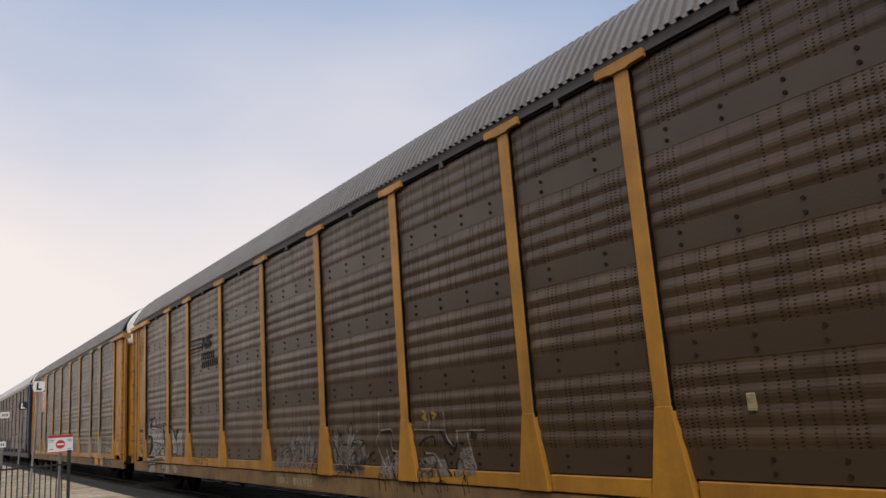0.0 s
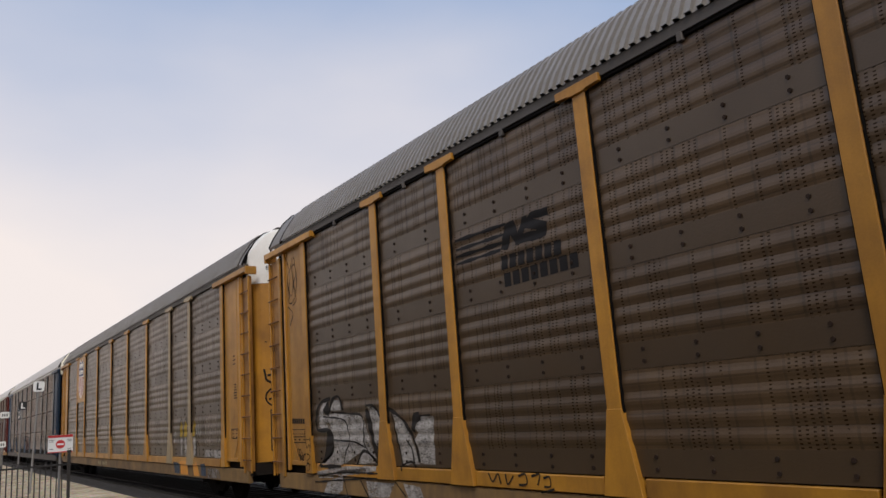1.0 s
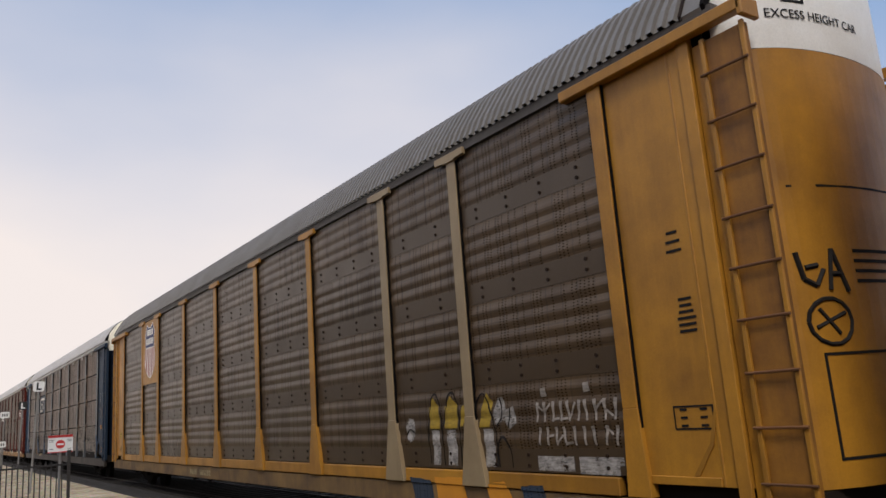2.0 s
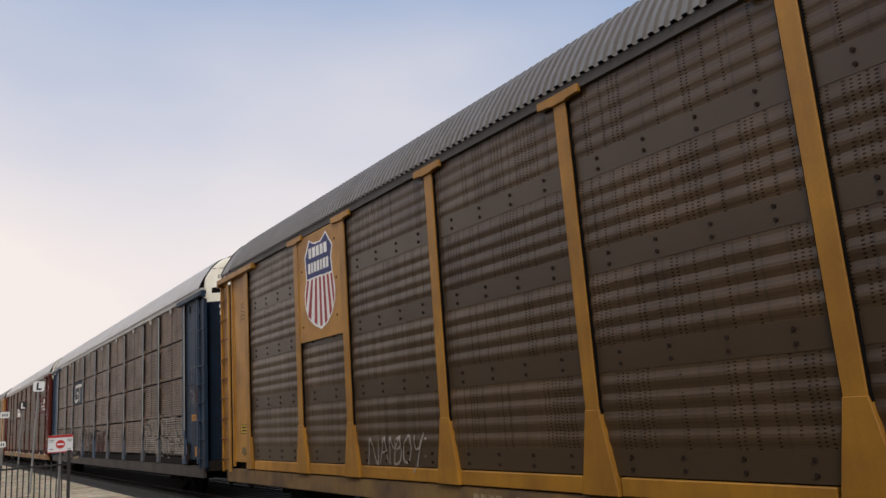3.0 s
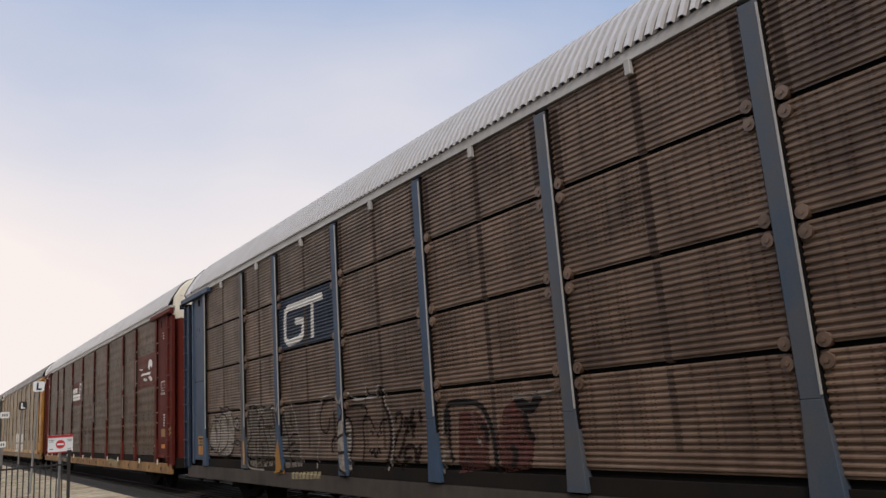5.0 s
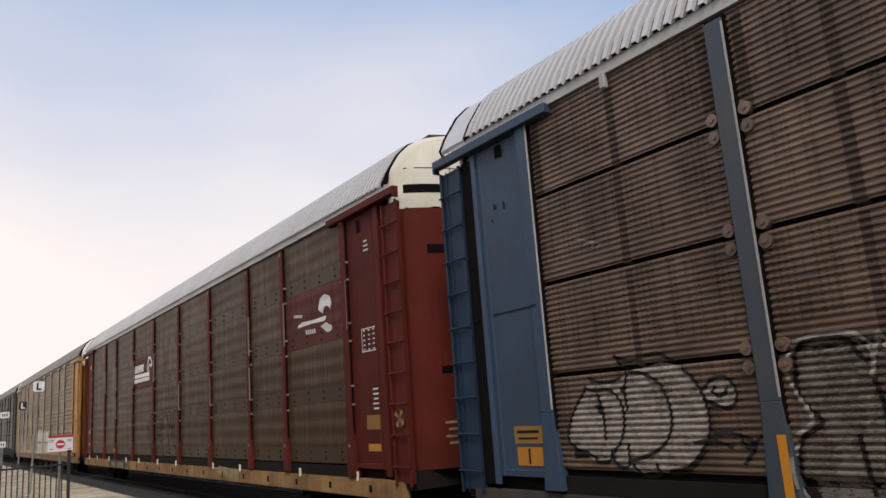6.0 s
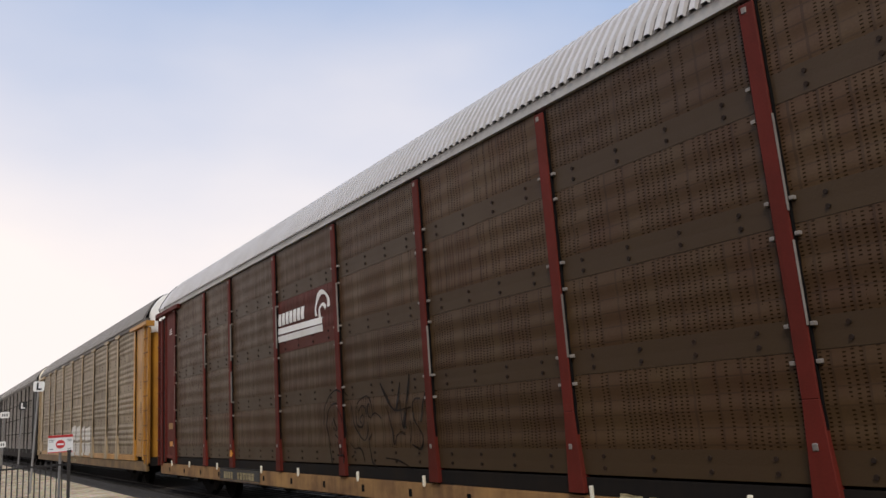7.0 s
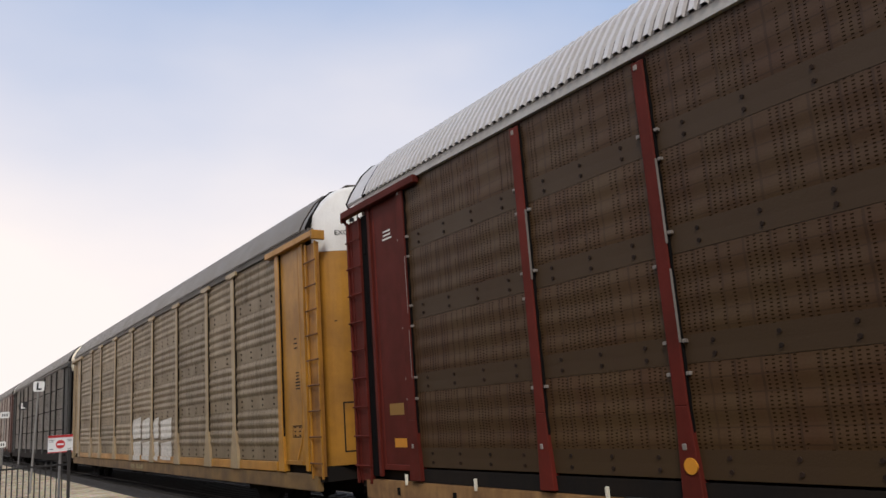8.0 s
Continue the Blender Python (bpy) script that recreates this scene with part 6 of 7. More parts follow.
for name, y0, y1, z0, z1 in (("panel_seam", 11.80, 12.69, 2.94, 2.956), ("notch", 12.24, 12.38, 4.90, 5.06), ("paint_chip", 12.44, 12.49, 4.26, 4.33), ("paint_chip", 12.26, 12.30, 4.22, 4.32),
                             ("paint_chip", 12.52, 12.55, 4.1, 4.16), ("stencil", 12.02, 12.42, 1.50, 1.53), ("stencil", 12.04, 12.40, 1.43, 1.45), ("stencil", 12.20, 12.235, 1.15, 1.32),
                             ("notch", -12.34, -12.22, 4.82, 5.02), ("paint_chip", -12.44, -12.39, 4.24, 4.30), ("paint_chip", -12.31, -12.27, 4.17, 4.21), ("panel_seam", -12.69, -11.9, 2.90, 2.915),
                             ("stencil", -12.74, -12.44, 2.06, 2.08), ("stencil", -12.70, -12.48, 2.01, 2.03)):
    g = Paint(CAR_C, "fine")
    g.rect(y0, y1, z0, z1)
    g.part(name, M["gap"] if name == "notch" else M["stencil_black"], "", 0.009)
g = Paint(CAR_D, "flat")
g.rect(-12.36, -12.24, 4.80, 5.02)
g.part("notch", M["gap"], "dark notch under the end beam", 0.009)
g = Paint(CAR_C, "fine")
for k in range(4):
    g.line(0.022, [(11.10 - 0.09 * k, 3.58 - 0.035 * k), (11.02 - 0.09 * k, 3.55 - 0.035 * k), (11.06 - 0.09 * k, 3.50 - 0.035 * k)], True)
g.part("graffiti_tag", M["spray_white"], "small white scratched marks", 0.008)
g = Paint(CAR_C, "fine")
for pts in ([(-12.2, 2.72), (-12.45, 2.75), (-12.6, 2.6), (-12.7, 2.35)], [(-12.3, 2.8), (-12.35, 2.6), (-12.5, 2.5)], [(-12.2, 2.6), (-12.15, 2.35)], [(-12.3, 2.5), (-12.5, 2.42), (-12.55, 2.6)], [(-12.25, 2.75), (-12.2, 2.95)], [(-12.45, 2.7), (-12.65, 2.62)]):
    g.line(0.018, pts)
g.part("graffiti_tag", M["spray_white"], "small white sprayed tag", 0.006)
g = Paint(CAR_C, "fine")
g.scribble(random.Random(5), -12.84, -12.7, 2.0, 3.0, 8, 0.03)
g.part("graffiti_tag", M["spray_red"], "faded red sprayed tag", 0.006)
for car in (CAR_A, CAR_B, CAR_E):
    frame_box(car, "wave", -12.7, -12.25, 1.5, 1.72, "stencil_black", 3, 2)
    text_bars(car, "wave", -12.5, 3.35, 3, 0.2, "stencil_black", 0.09)
    text_bars(car, "wave", -12.55, 2.7, 6, 0.22, "stencil_black", 0.06)
for car in (CAR_B, CAR_E):
    notice(car, "wave", 11.92, 12.42, 1.59, 1.81, "label_yellow", "bright yellow notice plate")
    g = Paint(car, "wave")
    for y0, y1, z0, z1 in ((11.93, 12.41, 1.60, 1.616), (11.93, 12.41, 1.784, 1.80), (11.93, 11.945, 1.616, 1.784), (12.395, 12.41, 1.616, 1.784), (12.03, 12.31, 1.72, 1.75), (12.0, 12.34, 1.655, 1.68)):
        g.rect(y0, y1, z0, z1)
    for k in range(5):
        z = 4.10 + 0.085 * k
        w = 0.15 - 0.012 * k
        g.line(0.016, [(12.15 + w, z), (12.15, z + 0.045), (12.15 - w, z - 0.02)], True)
    g.part("stencil", M["stencil_black"], "black frame and stencilled chevrons", 0.009)
    g = Paint(car, "wave")
    g.fill([(12.36, 1.20), (12.32, 1.30), (12.1, 1.32), (12.0, 1.26), (12.05, 1.16), (12.2, 1.13)])
    g.part("overpainted_patch", M["spray_blue"], "thin blue-grey overpainted patch", 0.004)
frame_box(CAR_A, "wave", 11.98, 12.62, 1.40, 1.52, "stencil_black", 1, 3)
g = Paint(CAR_A, "wave")
for pts in ([(11.9, 1.62), (11.9, 1.48), (11.72, 1.46)], [(11.88, 1.46), (11.84, 1.3), (11.74, 1.38), (11.7, 1.24)], [(11.86, 1.22), (11.7, 1.16), (11.86, 1.08), (11.72, 1.02)], [(11.88, 1.0), (11.8, 1.06), (11.74, 0.96), (11.84, 0.92)], [(11.7, 1.5), (11.68, 1.3)]):
    g.line(0.022, pts)
tagged(g.part("post_tag", M["spray_black"], "thin black tag on the corner post", 0.006), kind="stuff")
g = Paint(CAR_A, "wave")
g.scribble(random.Random(3), 12.08, 12.3, 0.98, 1.36, 7, 0.02)
g.part("graffiti_tag", M["spray_black"], "small black tag near the foot", 0.008)


# ---------------------------------------------------------------- details of the end doors
def door_patch(car, name, x0, x1, z0, z1, material, label, e=-1, proud=0.006):
    """A thin plate or opening's dark cover on the bowed door; x as in the car, e: which end."""
    bm = bmesh.new()
    k = 6
    cols = []
    for i in range(k + 1):
        x = x0 + (x1 - x0) * i / k
        y = e * (door_y(x) + proud)
        b = e * (door_y(x) - 0.02)
        cols.append([bm.verts.new((x, y, z0)), bm.verts.new((x, y, z1)), bm.verts.new((x, b, z1)), bm.verts.new((x, b, z0))])
    for a, b in zip(cols, cols[1:]):
        for j in range(4):
            bm.faces.new((a[j], a[(j + 1) % 4], b[(j + 1) % 4], b[j]))
    bm.faces.new(cols[0])
    bm.faces.new(cols[-1][::-1])
    return part(name, bm, material, car, label)


def words_on_door(car, text, x, z, size, material):
    cu = bpy.data.curves.new("door_lettering", 'FONT')
    cu.body, cu.size, cu.extrude = text, size, 0.001
    cu.align_x = 'CENTER'
    tmp = bpy.data.objects.new("tmp", cu)
    me = bpy.data.meshes.new_from_object(tmp)
    bpy.data.objects.remove(tmp)
    for v in me.vertices:        # follow the bow of the door
        v.co = (x + v.co.x, -(door_y(x + v.co.x) + 0.008 + v.co.z), z + v.co.y)
    me.materials.append(material)
    tagged(put("door_lettering", me, car, None, "black stencilled warning words"), kind="stuff")


for car, paint in ((CAR_C, "blue"), (CAR_D, "red")):
    door_patch(car, "door_slot", -1.335, -0.55, 5.20, 5.34, M["gap"], "dark slot across the cream door top")
    door_patch(car, "door_slot", -0.95, -0.15, 4.22, 4.36, M["gap"], "dark slot across the door")
    door_patch(car, "door_slot", -0.85, 0.3, 2.36, 2.47, M["gap"], "dark slot across the door")
    for i in range(4 if car is CAR_D else 0):
        door_patch(car, "stencil", -0.86 + 0.05 * (i % 2), -0.32, 1.62 - 0.1 * i, 1.655 - 0.1 * i, M["spray_cream"], "white stencilled bars")
    door_patch(car, "door_joint", -1.2, 1.2, 4.945, 4.968, M["gap"], "dark joint below the door top")
def door_bar(car, name, x, z0, z1, r, material, label=""):
    bm = bmesh.new()
    y = -(door_y(x) + 0.02)
    tube(bm, (x, y, z0), (x, y, z1), r, 8)
    part(name, bm, material, car, label)


for car in (CAR_C, CAR_D):
    for x, w in ((-0.50, 0.012), (0.0, 0.02)):
        door_patch(car, "door_seam", x - w / 2, x + w / 2, 5.0, 6.02 if x else 6.1, M["rung_rust"], "rusty upright seam on the cream door top")
    door_patch(car, "door_seam", -0.008, 0.008, 1.0, 4.93, M["gap"], "dark joint between the two doors")
    door_patch(car, "door_seam", -1.2, -0.02, 5.60 if car is CAR_D else 5.84, 5.615 if car is CAR_D else 5.855, M["stain"], "rust-stained level seam")
    door_bar(car, "door_rod", -0.12, 3.2, 6.0, 0.012, M["under"], "thin dark lock rod")
    door_bar(car, "door_handle", -0.07, 3.55, 4.0, 0.03, M["under"], "dark lock handle")
    door_patch(car, "door_panel", -0.62, -0.1, 1.15, 2.2, M["blue_door_shaded"] if car is CAR_C else M["red"], "raised plate low on the door", proud=0.02)
bm = bmesh.new()        # brake wheel with hoses hanging about it, below the leading end
tube(bm, (-1.44, -12.15, 1.02), (-1.52, -12.15, 1.02), 0.12, 14)
brake = part("brake_wheel", bm, M["under"], CAR_C, "dark brake wheel")
for k in range(9):
    a = 0.7 * k
    bm = bmesh.new()
    tube(bm, (-1.46 - 0.02 * (k % 2), -12.02 - 0.03 * k, 1.42 - 0.03 * (k % 3)), (-1.47, -12.05 - 0.05 * math.sin(a) - 0.02 * k, 0.92 + 0.05 * (k % 4)), 0.016, 6)
    part("hose", bm, M["under"], brake)
for i in range(2):
    door_patch(CAR_C, "stencil", -0.77 + 0.03 * i, -0.20, 2.84 - 0.09 * i, 2.89 - 0.09 * i, M["clamp"], "faded grey stencilled bars")
for i, x in enumerate((-1.06, -0.95, -0.84)):
    door_patch(CAR_C, "stencil", x, x + 0.085, 4.80, 4.89, M["white"], "white stencilled bars")
for i in range(6):
    door_patch(CAR_C, "stencil", -1.05 + 0.10 * i, -0.985 + 0.10 * i, 4.62, 4.72, M["white"], "white stencilled bars")
for car in (CAR_B, CAR_E):
    for j in range(4):
        door_patch(car, "stencil", -0.55, -0.05, 2.95 - 0.09 * j, 2.98 - 0.09 * j, M["stencil_black"], "black stencilled bars")
    for x0, x1, z0, z1 in ((-1.02, -0.3, 2.06, 2.085), (-1.02, -0.3, 1.2, 1.225), (-1.02, -1.0, 1.2, 2.08), (-0.32, -0.3, 1.2, 2.08), (-1.1, 0.9, 3.55, 3.57)):
        door_patch(car, "door_seam", x0, x1, z0, z1, M["stencil_black"], "dark seam on the door")
    for x0, x1, z0, z1 in ((-0.86, -0.60, 5.36, 5.385), (-0.86, -0.60, 5.58, 5.605), (-0.86, -0.835, 5.385, 5.58), (-0.625, -0.60, 5.385, 5.58), (-0.77, -0.68, 5.44, 5.52)):
        door_patch(car, "door_mark", x0, x1, z0, z1, M["stencil_black"], "black square mark on the white door top")
    words_on_door(car, "EXCESS HEIGHT CAR", -0.44, 5.19, 0.13, M["stencil_black"])
words_on_door(CAR_C, "EXCESS HEIGHT CAR", -0.48, 5.58, 0.13, M["stain"])
bm = bmesh.new()
for pts in ([(-1.12, 2.96), (-1.08, 2.72), (-0.98, 2.66), (-0.9, 2.8)], [(-1.06, 2.82), (-0.95, 2.84)], [(-0.86, 2.62), (-0.8, 2.98), (-0.68, 2.6)], [(-0.85, 2.76), (-0.72, 2.76)]):
    for a, b in zip(pts, pts[1:]):
        tube(bm, (a[0], -(door_y(a[0]) + 0.0), a[1]), (b[0], -(door_y(b[0]) + 0.0), b[1]), 0.025, 5)
for i in range(14):
    a, b = 6.2832 * i / 14, 6.2832 * (i + 1) / 14
    xa, xb = -0.90 + 0.2 * math.cos(a), -0.90 + 0.2 * math.cos(b)
    tube(bm, (xa, -door_y(xa), 2.35 + 0.2 * math.sin(a)), (xb, -door_y(xb), 2.35 + 0.2 * math.sin(b)), 0.02, 5)
tube(bm, (-1.04, -door_y(-1.04), 2.3), (-0.76, -door_y(-0.76), 2.42), 0.02, 5)
tube(bm, (-1.0, -door_y(-1.0), 2.46), (-0.84, -door_y(-0.84), 2.24), 0.02, 5)
part("graffiti_tag", bm, M["spray_black"], CAR_B, "black tag on the end door")
bm = bmesh.new()
tube(bm, (-1.43, -13.335, 1.75), (-1.47, -13.335, 1.75), 0.15, 20)
for q in (0.3, 1.9, 3.5, 5.0):
    v = [bm.verts.new((-1.474, -13.335, 1.75))] + [bm.verts.new((-1.474, -13.335 + 0.145 * math.cos(q + 0.2 * k), 1.75 + 0.145 * math.sin(q + 0.2 * k))) for k in range(4)]
    bm.faces.new(v).material_index = 1
put("marker_disc", done("marker_disc", bm, M["spray_red"], M["label_brown"]), CAR_D, None, "faded red and cream round marker")
bm = bmesh.new()
tube(bm, (-1.49, 6.97, 1.18), (-1.512, 6.97, 1.18), 0.075, 18)
put("marker_disc", done("marker_disc", bm, M["label_orange"]), CAR_D, None, "small orange round marker on a post foot")

# ---------------------------------------------------------------- platform, signs, fence, track
def ballast_material():
    m, n, l, p = nodes_of("dark_ballast")
    tc = n.new("ShaderNodeTexCoord").outputs["Object"]
    v = n.new("ShaderNodeTexVoronoi")
    v.inputs["Scale"].default_value = 16
    l.new(tc, v.inputs["Vector"])
    c = ramp(n, [(0.0, (0.014, 0.012, 0.010)), (1.0, (0.05, 0.04, 0.032))])
    l.new(v.outputs["Color"], c.inputs["Fac"])
    l.new(mixed(n, l, math_node(n, l, 'MULTIPLY', noise_node(n, l, tc, 1.2), 0.6), c.outputs["Color"], (0.015, 0.011, 0.008)), p.inputs["Base Color"])
    p.inputs["Roughness"].default_value = 0.95
    b = n.new("ShaderNodeBump")
    b.inputs["Strength"].default_value, b.inputs["Distance"].default_value = 1.0, 0.05
    l.new(v.outputs["Distance"], b.inputs["Height"])
    l.new(b.outputs["Normal"], p.inputs["Normal"])
    return m


M["ballast"] = ballast_material()
M["rail"] = painted("rail_steel", (0.05, 0.035, 0.025), (0.03, 0.02, 0.012), 0.7, 0.6, 0.2)
M["tie"] = painted("tie_wood", (0.022, 0.017, 0.013), (0.014, 0.011, 0.008), 0.9, 0.6)
M["sign_white"] = painted("sign_white", (0.80, 0.79, 0.76), (0.55, 0.52, 0.46), 0.4, 0.2)
M["sign_red"] = painted("sign_red", (0.55, 0.03, 0.03), (0.4, 0.04, 0.03), 0.4, 0.2)
M["sign_black"] = painted("sign_black", (0.02, 0.02, 0.02), (0.05, 0.05, 0.05), 0.4, 0.2)
M["galv_pole"] = painted("galvanised_pole", (0.30, 0.29, 0.28), (0.16, 0.14, 0.12), 0.5, 0.5, 0.3)
M["fence"] = painted("dark_fence_paint", (0.025, 0.022, 0.02), (0.05, 0.035, 0.025), 0.5, 0.4)
M["line_yellow"] = painted("line_yellow", (0.55, 0.36, 0.03), (0.3, 0.22, 0.1), 0.7, 0.5)

bm = bmesh.new()
extrude_profile(bm, [(5.15, -0.24), (5.75, -0.05), (8.95, -0.05), (9.6, -0.24)], -400, 700)
tagged(put("track_bed", done("track_bed", bm, M["ballast"])), "dark crushed stone ballast under the track", "ballast", kind="structure")
for x in (7.34 - 0.755, 7.34 + 0.755):
    bm = bmesh.new()
    extrude_profile(bm, [(x - 0.07, -0.17), (x + 0.07, -0.17), (x + 0.07, -0.155), (x + 0.012, -0.13), (x + 0.012, -0.04), (x + 0.036, -0.03), (x + 0.036, 0.0), (x - 0.036, 0.0), (x - 0.036, -0.03), (x - 0.012, -0.04), (x - 0.012, -0.13), (x - 0.07, -0.155)], -400, 700)
    tagged(put("rail", done("rail", bm, M["rail"])), "worn brown steel rail on wooden ties", "rail", "rails of the track", "structure")
verts, faces = [], []
for i in range(520):
    y = -60 + i * 0.55
    k = len(verts)
    for dx in (-1.3, 1.3):
        for dy in (-0.115, 0.115):
            for dz in (-0.2, -0.02):
                verts.append((7.34 + dx, y + dy, dz))
    faces += [tuple(k + i for i in q) for q in ((0, 1, 3, 2), (4, 6, 7, 5), (0, 4, 5, 1), (2, 3, 7, 6), (1, 5, 7, 3))]
me = bpy.data.meshes.new("ties")
me.from_pydata(verts, [], faces)
me.materials.append(M["tie"])
tagged(new("ties", me), "dark wooden ties in the ballast", "railway ties", kind="stuff")

PLAT = 0.15
# added strip for the gravel's uneven dark boundary; no kerb stands here
bm = bmesh.new()
slab_top = [(4.86, -0.25), (4.86, PLAT + 0.004), (4.70, PLAT + 0.012), (4.70, -0.25)]
extrude_profile(bm, slab_top, -40, 130)
tagged(put("platform_edge", done("platform_edge", bm, M["tie"])), "low dark strip added for the gravel's uneven dark boundary", "kerb", kind="structure")
# unseen dark slab with its edge strip, added to cut bounced light
M["asphalt"] = painted("platform_asphalt", (0.045, 0.042, 0.040), (0.075, 0.068, 0.06), 0.9, 0.6, 0.0, 0.5, spec=0.2)
bm = bmesh.new()
box(bm, -9.0, 4.30, -40, 20.6, PLAT - 0.05, PLAT + 0.012)
tagged(put("platform", done("platform", bm, M["asphalt"])), "unseen dark asphalt platform, added to cut light bounced onto the train", "platform", kind="structure")
bm = bmesh.new()
box(bm, 4.30, 4.85, -30, 20.6, PLAT - 0.05, PLAT + 0.022)
tagged(put("edge_line", done("edge_line", bm, M["line_yellow"])), "yellow painted edge strip on the platform", "edge strip", kind="structure")


# unseen wall, added to keep low sky light off the lower panels
M["plaster"] = painted("dull_brown_plaster", (0.13, 0.10, 0.075), (0.08, 0.06, 0.045), 0.9, 0.6, spec=0.2)
bm = bmesh.new()
box(bm, -9.4, -9.0, -40, 60, -0.2, 7.5)
tagged(put("wall_station", done("wall_station", bm, M["plaster"])), "plain dull brown unseen wall, added to dim the train's lower side", "wall", kind="structure")


def lettered(text, size, material):
    cu = bpy.data.curves.new("letter", 'FONT')
    cu.body, cu.size, cu.extrude, cu.offset = text, size, 0.002, 0.012
    cu.align_x, cu.align_y = 'CENTER', 'CENTER'
    tmp = bpy.data.objects.new("tmp", cu)
    me = bpy.data.meshes.new_from_object(tmp)
    bpy.data.objects.remove(tmp)
    me.materials.append(material)
    return me


def marker_sign(x, y, z, w, h, board, ink, text, label, lean=0.0):
    """A small board on a leaning pole, facing the camera's platform; z: the board's middle."""
    top = tagged(new("marker_sign"), label, "track sign", "marker signs along the track")
    top.matrix_basis = pose(x, y, PLAT, 0, lean, math.degrees(math.atan2(-x, y)) * 0.6)
    bm = bmesh.new()
    tube(bm, (0, 0.02, -0.05), (0, 0.02, z - PLAT + h * 0.3), 0.032, 10)
    part("pole", bm, M["galv_pole"], top)
    bm = bmesh.new()
    box(bm, -w / 2, w / 2, -0.045, -0.03, z - PLAT - h / 2, z - PLAT + h / 2)
    bmesh.ops.bevel(bm, geom=[e for e in bm.edges if abs(e.verts[0].co.y - e.verts[1].co.y) > 0.01], offset=0.03, segments=3, affect='EDGES')
    b = part("board", bm, board, top)
    if text == "L":
        put("letter", lettered("L", h * 0.95, ink), b, pose(0, -0.05, z - PLAT - 0.01, 90))
    else:
        bm = bmesh.new()
        for k in (-1, 0, 1):
            box(bm, k * w * 0.24 - w * 0.07, k * w * 0.24 + w * 0.07, -0.05, -0.044, z - PLAT - h * 0.22, z - PLAT + h * 0.2)
        part("bars", bm, ink, b, "dark unreadable bars")
    return top


marker_sign(2.92, 27.85, 3.43, 0.32, 0.32, M["sign_white"], M["sign_black"], "L", "white board with a black letter on a leaning grey pole", 2.6)
marker_sign(3.47, 37.85, 3.20, 0.30, 0.34, M["sign_black"], M["sign_white"], "L", "black board with a white letter on a grey pole", 2.2)
marker_sign(3.80, 49.85, 3.16, 0.46, 0.34, M["sign_white"], M["sign_black"], "", "white board with dark bars on a grey pole", 1.0)
marker_sign(2.98, 39.89, 1.63, 0.36, 0.26, M["sign_white"], M["sign_black"], "", "low white board with dark bars on a pole", 0.5)

# no-entry board on its pole, behind the fence's end
sign = tagged(new("no_entry_sign"), "white board with a red no-entry disc on a grey pole", "warning sign")
sign.matrix_basis = pose(2.385, 17.84, PLAT, 0, 0.5, -7.6)
bm = bmesh.new()
tube(bm, (0, 0.025, -0.05), (0, 0.025, 1.6), 0.026, 12)
part("pole", bm, M["galv_pole"], sign)
bm = bmesh.new()
box(bm, -0.23, 0.23, -0.022, -0.008, 1.365, 1.715)
board = part("board", bm, M["sign_white"], sign)
bm = bmesh.new()
box(bm, -0.228, 0.228, -0.026, -0.02, 1.665, 1.713)
part("red_band", bm, M["sign_red"], board, "red band along the board's upper edge")
bm = bmesh.new()
box(bm, -0.228, 0.228, -0.026, -0.02, 1.367, 1.385)
part("red_band", bm, M["sign_red"], board, "red band along the board's lower edge")
bm = bmesh.new()
tube(bm, (0, -0.02, 1.53), (0, -0.027, 1.53), 0.085, 28)
disc = part("disc", bm, M["sign_red"], board, "red disc")
bm = bmesh.new()
box(bm, -0.06, 0.06, -0.031, -0.026, 1.512, 1.548)
part("bar", bm, M["sign_white"], disc, "white bar across the disc")
bm = bmesh.new()
for x0, x1, zz in ((-0.21, -0.12, 1.61), (0.12, 0.21, 1.61), (-0.21, -0.13, 1.58), (0.13, 0.2, 1.58), (-0.2, -0.13, 1.43), (0.13, 0.2, 1.43)):
    box(bm, x0, x1, -0.025, -0.021, zz, zz + 0.014)
part("bars", bm, M["galv_pole"], board, "small unreadable bars")

# picket fence across the platform's end
fence = tagged(new("picket_fence"), "dark steel picket fence with a taller end post", "fence")
fence.matrix_basis = pose(2.49, 17.32, PLAT, 0, 0, 173.6)
bm = bmesh.new()
box(bm, -0.03, 0.03, -0.03, 0.03, -0.05, 1.36)
box(bm, -0.04, 0.04, -0.04, 0.04, 1.36, 1.41)
part("post", bm, M["fence"], fence)
for z in (0.18, 1.12):
    bm = bmesh.new()
    box(bm, 0.03, 5.5, -0.018, 0.018, z, z + 0.035)
    part("rail", bm, M["fence"], fence)
bm = bmesh.new()
box(bm, -0.011, 0.011, -0.011, 0.011, 0.05, 1.22)
picket = done("picket", bm, M["fence"])
for i in range(56):
    put("picket", picket, fence, pose(0.12 + i * 0.096, 0, 0))


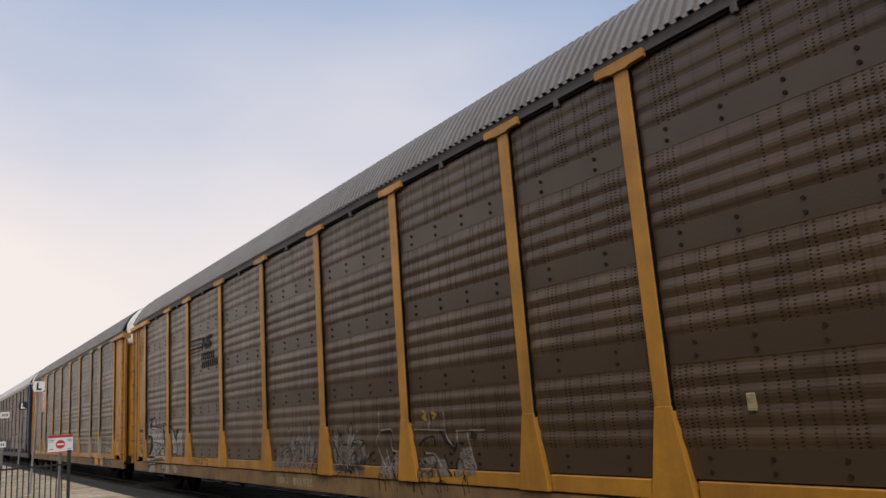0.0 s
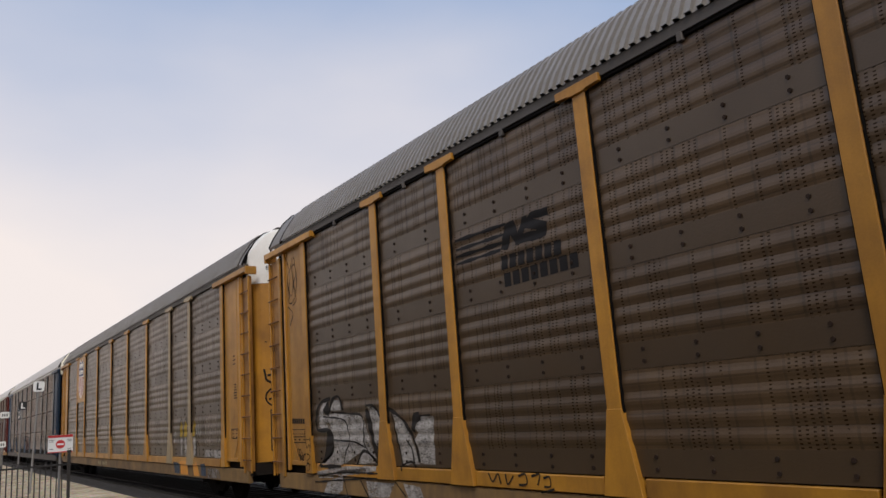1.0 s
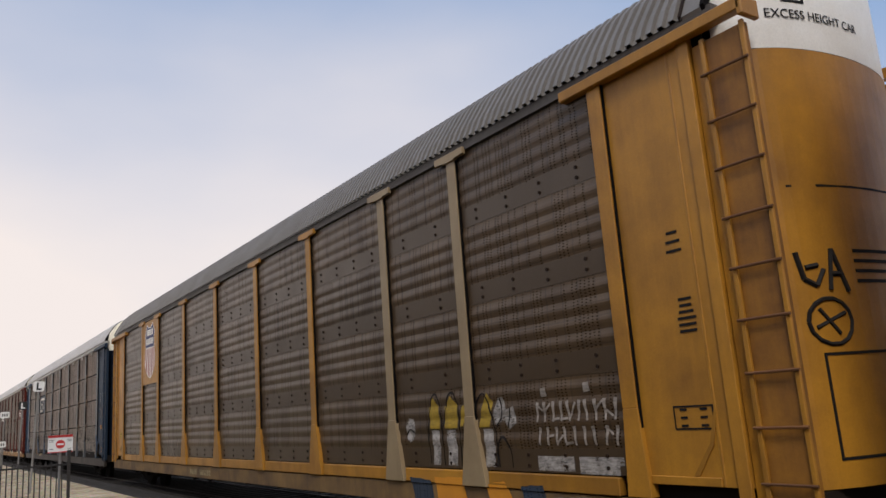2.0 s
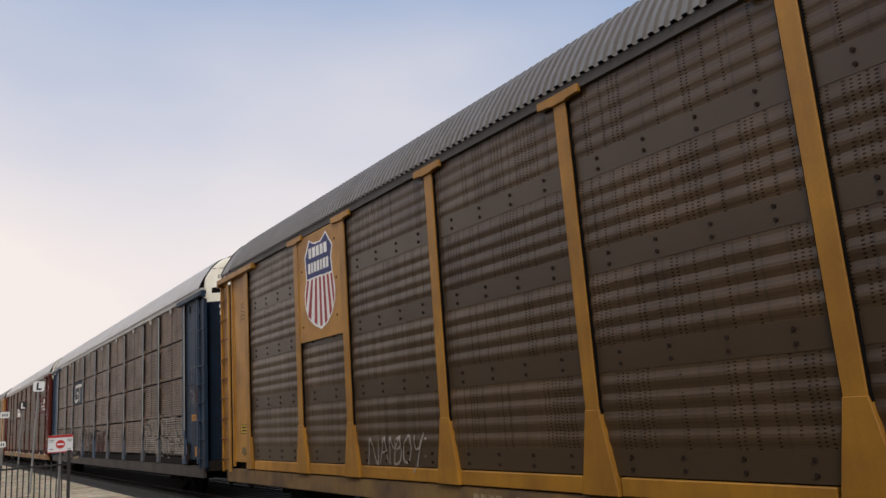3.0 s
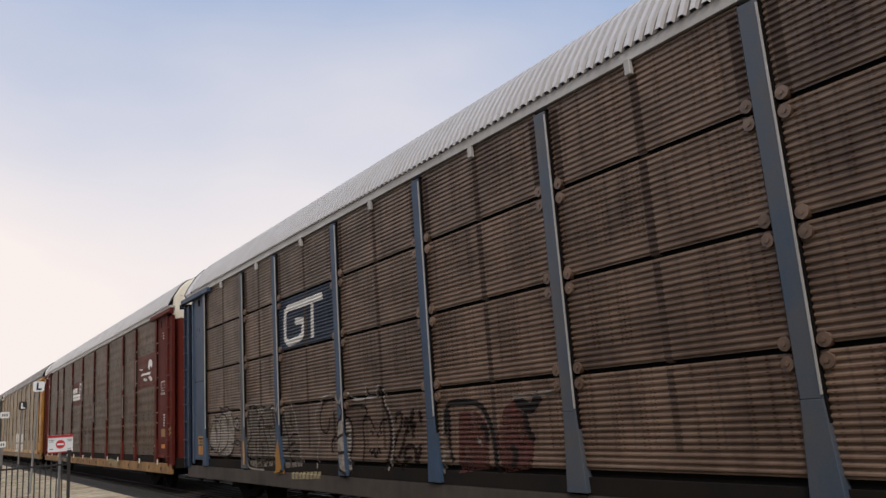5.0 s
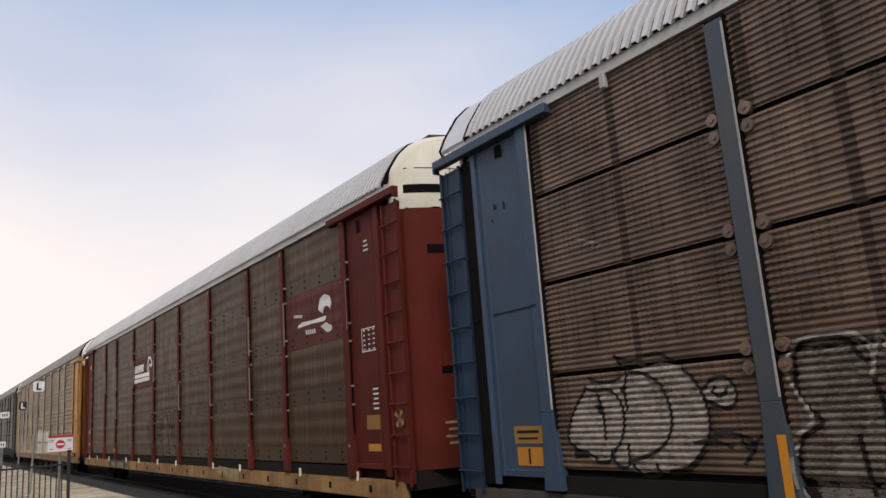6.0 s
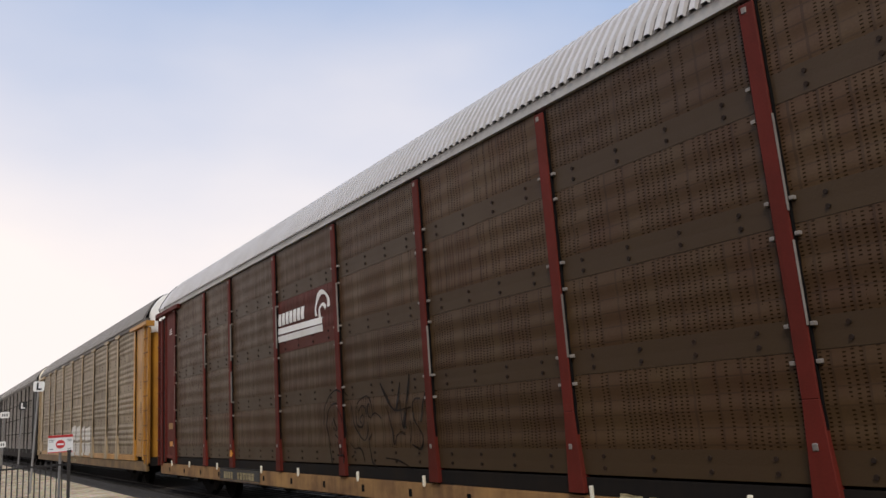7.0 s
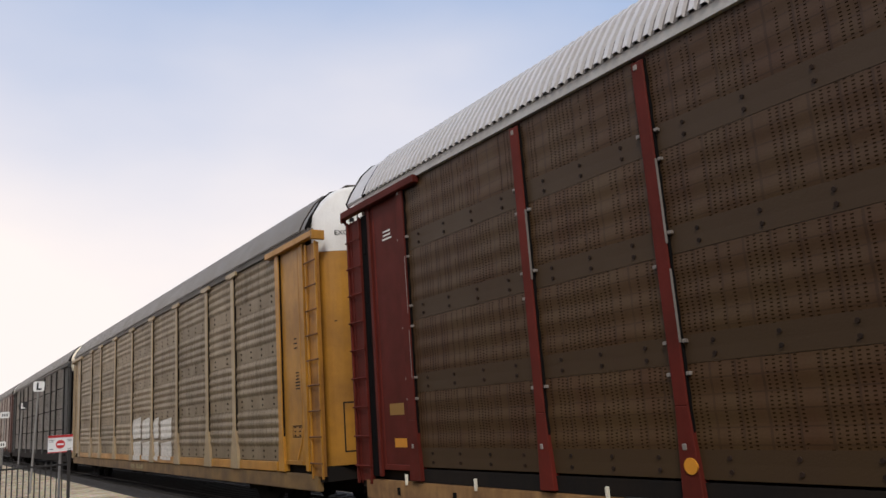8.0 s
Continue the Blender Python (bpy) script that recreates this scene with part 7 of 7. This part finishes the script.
# ---------------------------------------------------------------- ground and track
def ground_material():
    m, n, l, p = nodes_of("pale_gravel")
    tc = n.new("ShaderNodeTexCoord").outputs["Object"]
    big = noise_node(n, l, tc, 0.6, 4, 0.6)
    mid = noise_node(n, l, tc, 2.2, 6, 0.75)
    v = n.new("ShaderNodeTexVoronoi")
    v.inputs["Scale"].default_value = 18
    l.new(tc, v.inputs["Vector"])
    c = ramp(n, [(0.36, (0.15, 0.105, 0.055)), (0.5, (0.44, 0.35, 0.22)), (0.66, (0.68, 0.58, 0.42))])
    l.new(math_node(n, l, 'ADD', math_node(n, l, 'MULTIPLY', big, 0.4), math_node(n, l, 'MULTIPLY', mid, 0.6)), c.inputs["Fac"])
    l.new(mixed(n, l, 0.5, c.outputs["Color"], v.outputs["Color"], 'SOFT_LIGHT'), p.inputs["Base Color"])
    p.inputs["Roughness"].default_value = 0.95
    b = n.new("ShaderNodeBump")
    b.inputs["Strength"].default_value, b.inputs["Distance"].default_value = 0.8, 0.05
    l.new(mixed(n, l, 0.5, v.outputs["Distance"], mid), b.inputs["Height"])
    l.new(b.outputs["Normal"], p.inputs["Normal"])
    return m


def grid_ground():
    xs = [-3000, -600, -150, -40, -12, 0, 3, 4.70, 4.78, 6.1, 8.6, 9.2, 14, 40, 150, 600, 3000]
    ys = [-3000, -500, -100, -30, 0, 20, 40, 80, 160, 320, 800, 3000]
    zf = {x: 0.15 for x in xs if x <= 4.70}
    verts = [(x, y, zf.get(x, -0.25)) for x in xs for y in ys]
    k = len(ys)
    faces = [(i * k + j, (i + 1) * k + j, (i + 1) * k + j + 1, i * k + j + 1) for i in range(len(xs) - 1) for j in range(k - 1)]
    me = bpy.data.meshes.new("ground")
    me.from_pydata(verts, [], faces)
    me.materials.append(ground_material())
    tagged(new("ground", me), "pale gravel ground beside the railway track", "ground", kind="structure")


grid_ground()


def gone(t):
    """How far the train has rolled by t seconds."""
    return 12.498 * t + 0.02732 * t * t


# slack in the couplings lets the train surge by a few centimetres, every half second
SURGE = (-0.03, 0.03, 0.015, 0.09, 0.10, 0.10, 0.085, 0.05, 0.07, 0.06, 0.05, 0.05, 0.09, 0.08, 0.04, -0.055, -0.14)


def motions():
    """The whole train rolls towards -y, very slightly faster and faster, and its wheels turn with it."""
    for middle, car in CARS:
        walk(car, [(0.5 * i, pose(7.34, middle - gone(0.5 * i) - SURGE[i], 0)) for i in range(17)])
        for truck in [c for c in car.children if c.name.startswith("truck")]:
            for wheels in truck.children:
                x, y, z = wheels.matrix_basis.translation
                walk(wheels, [(i / 30, pose(x, y, z, math.degrees(gone(i / 30) / 0.455) % 360)) for i in range(241)])


motions()
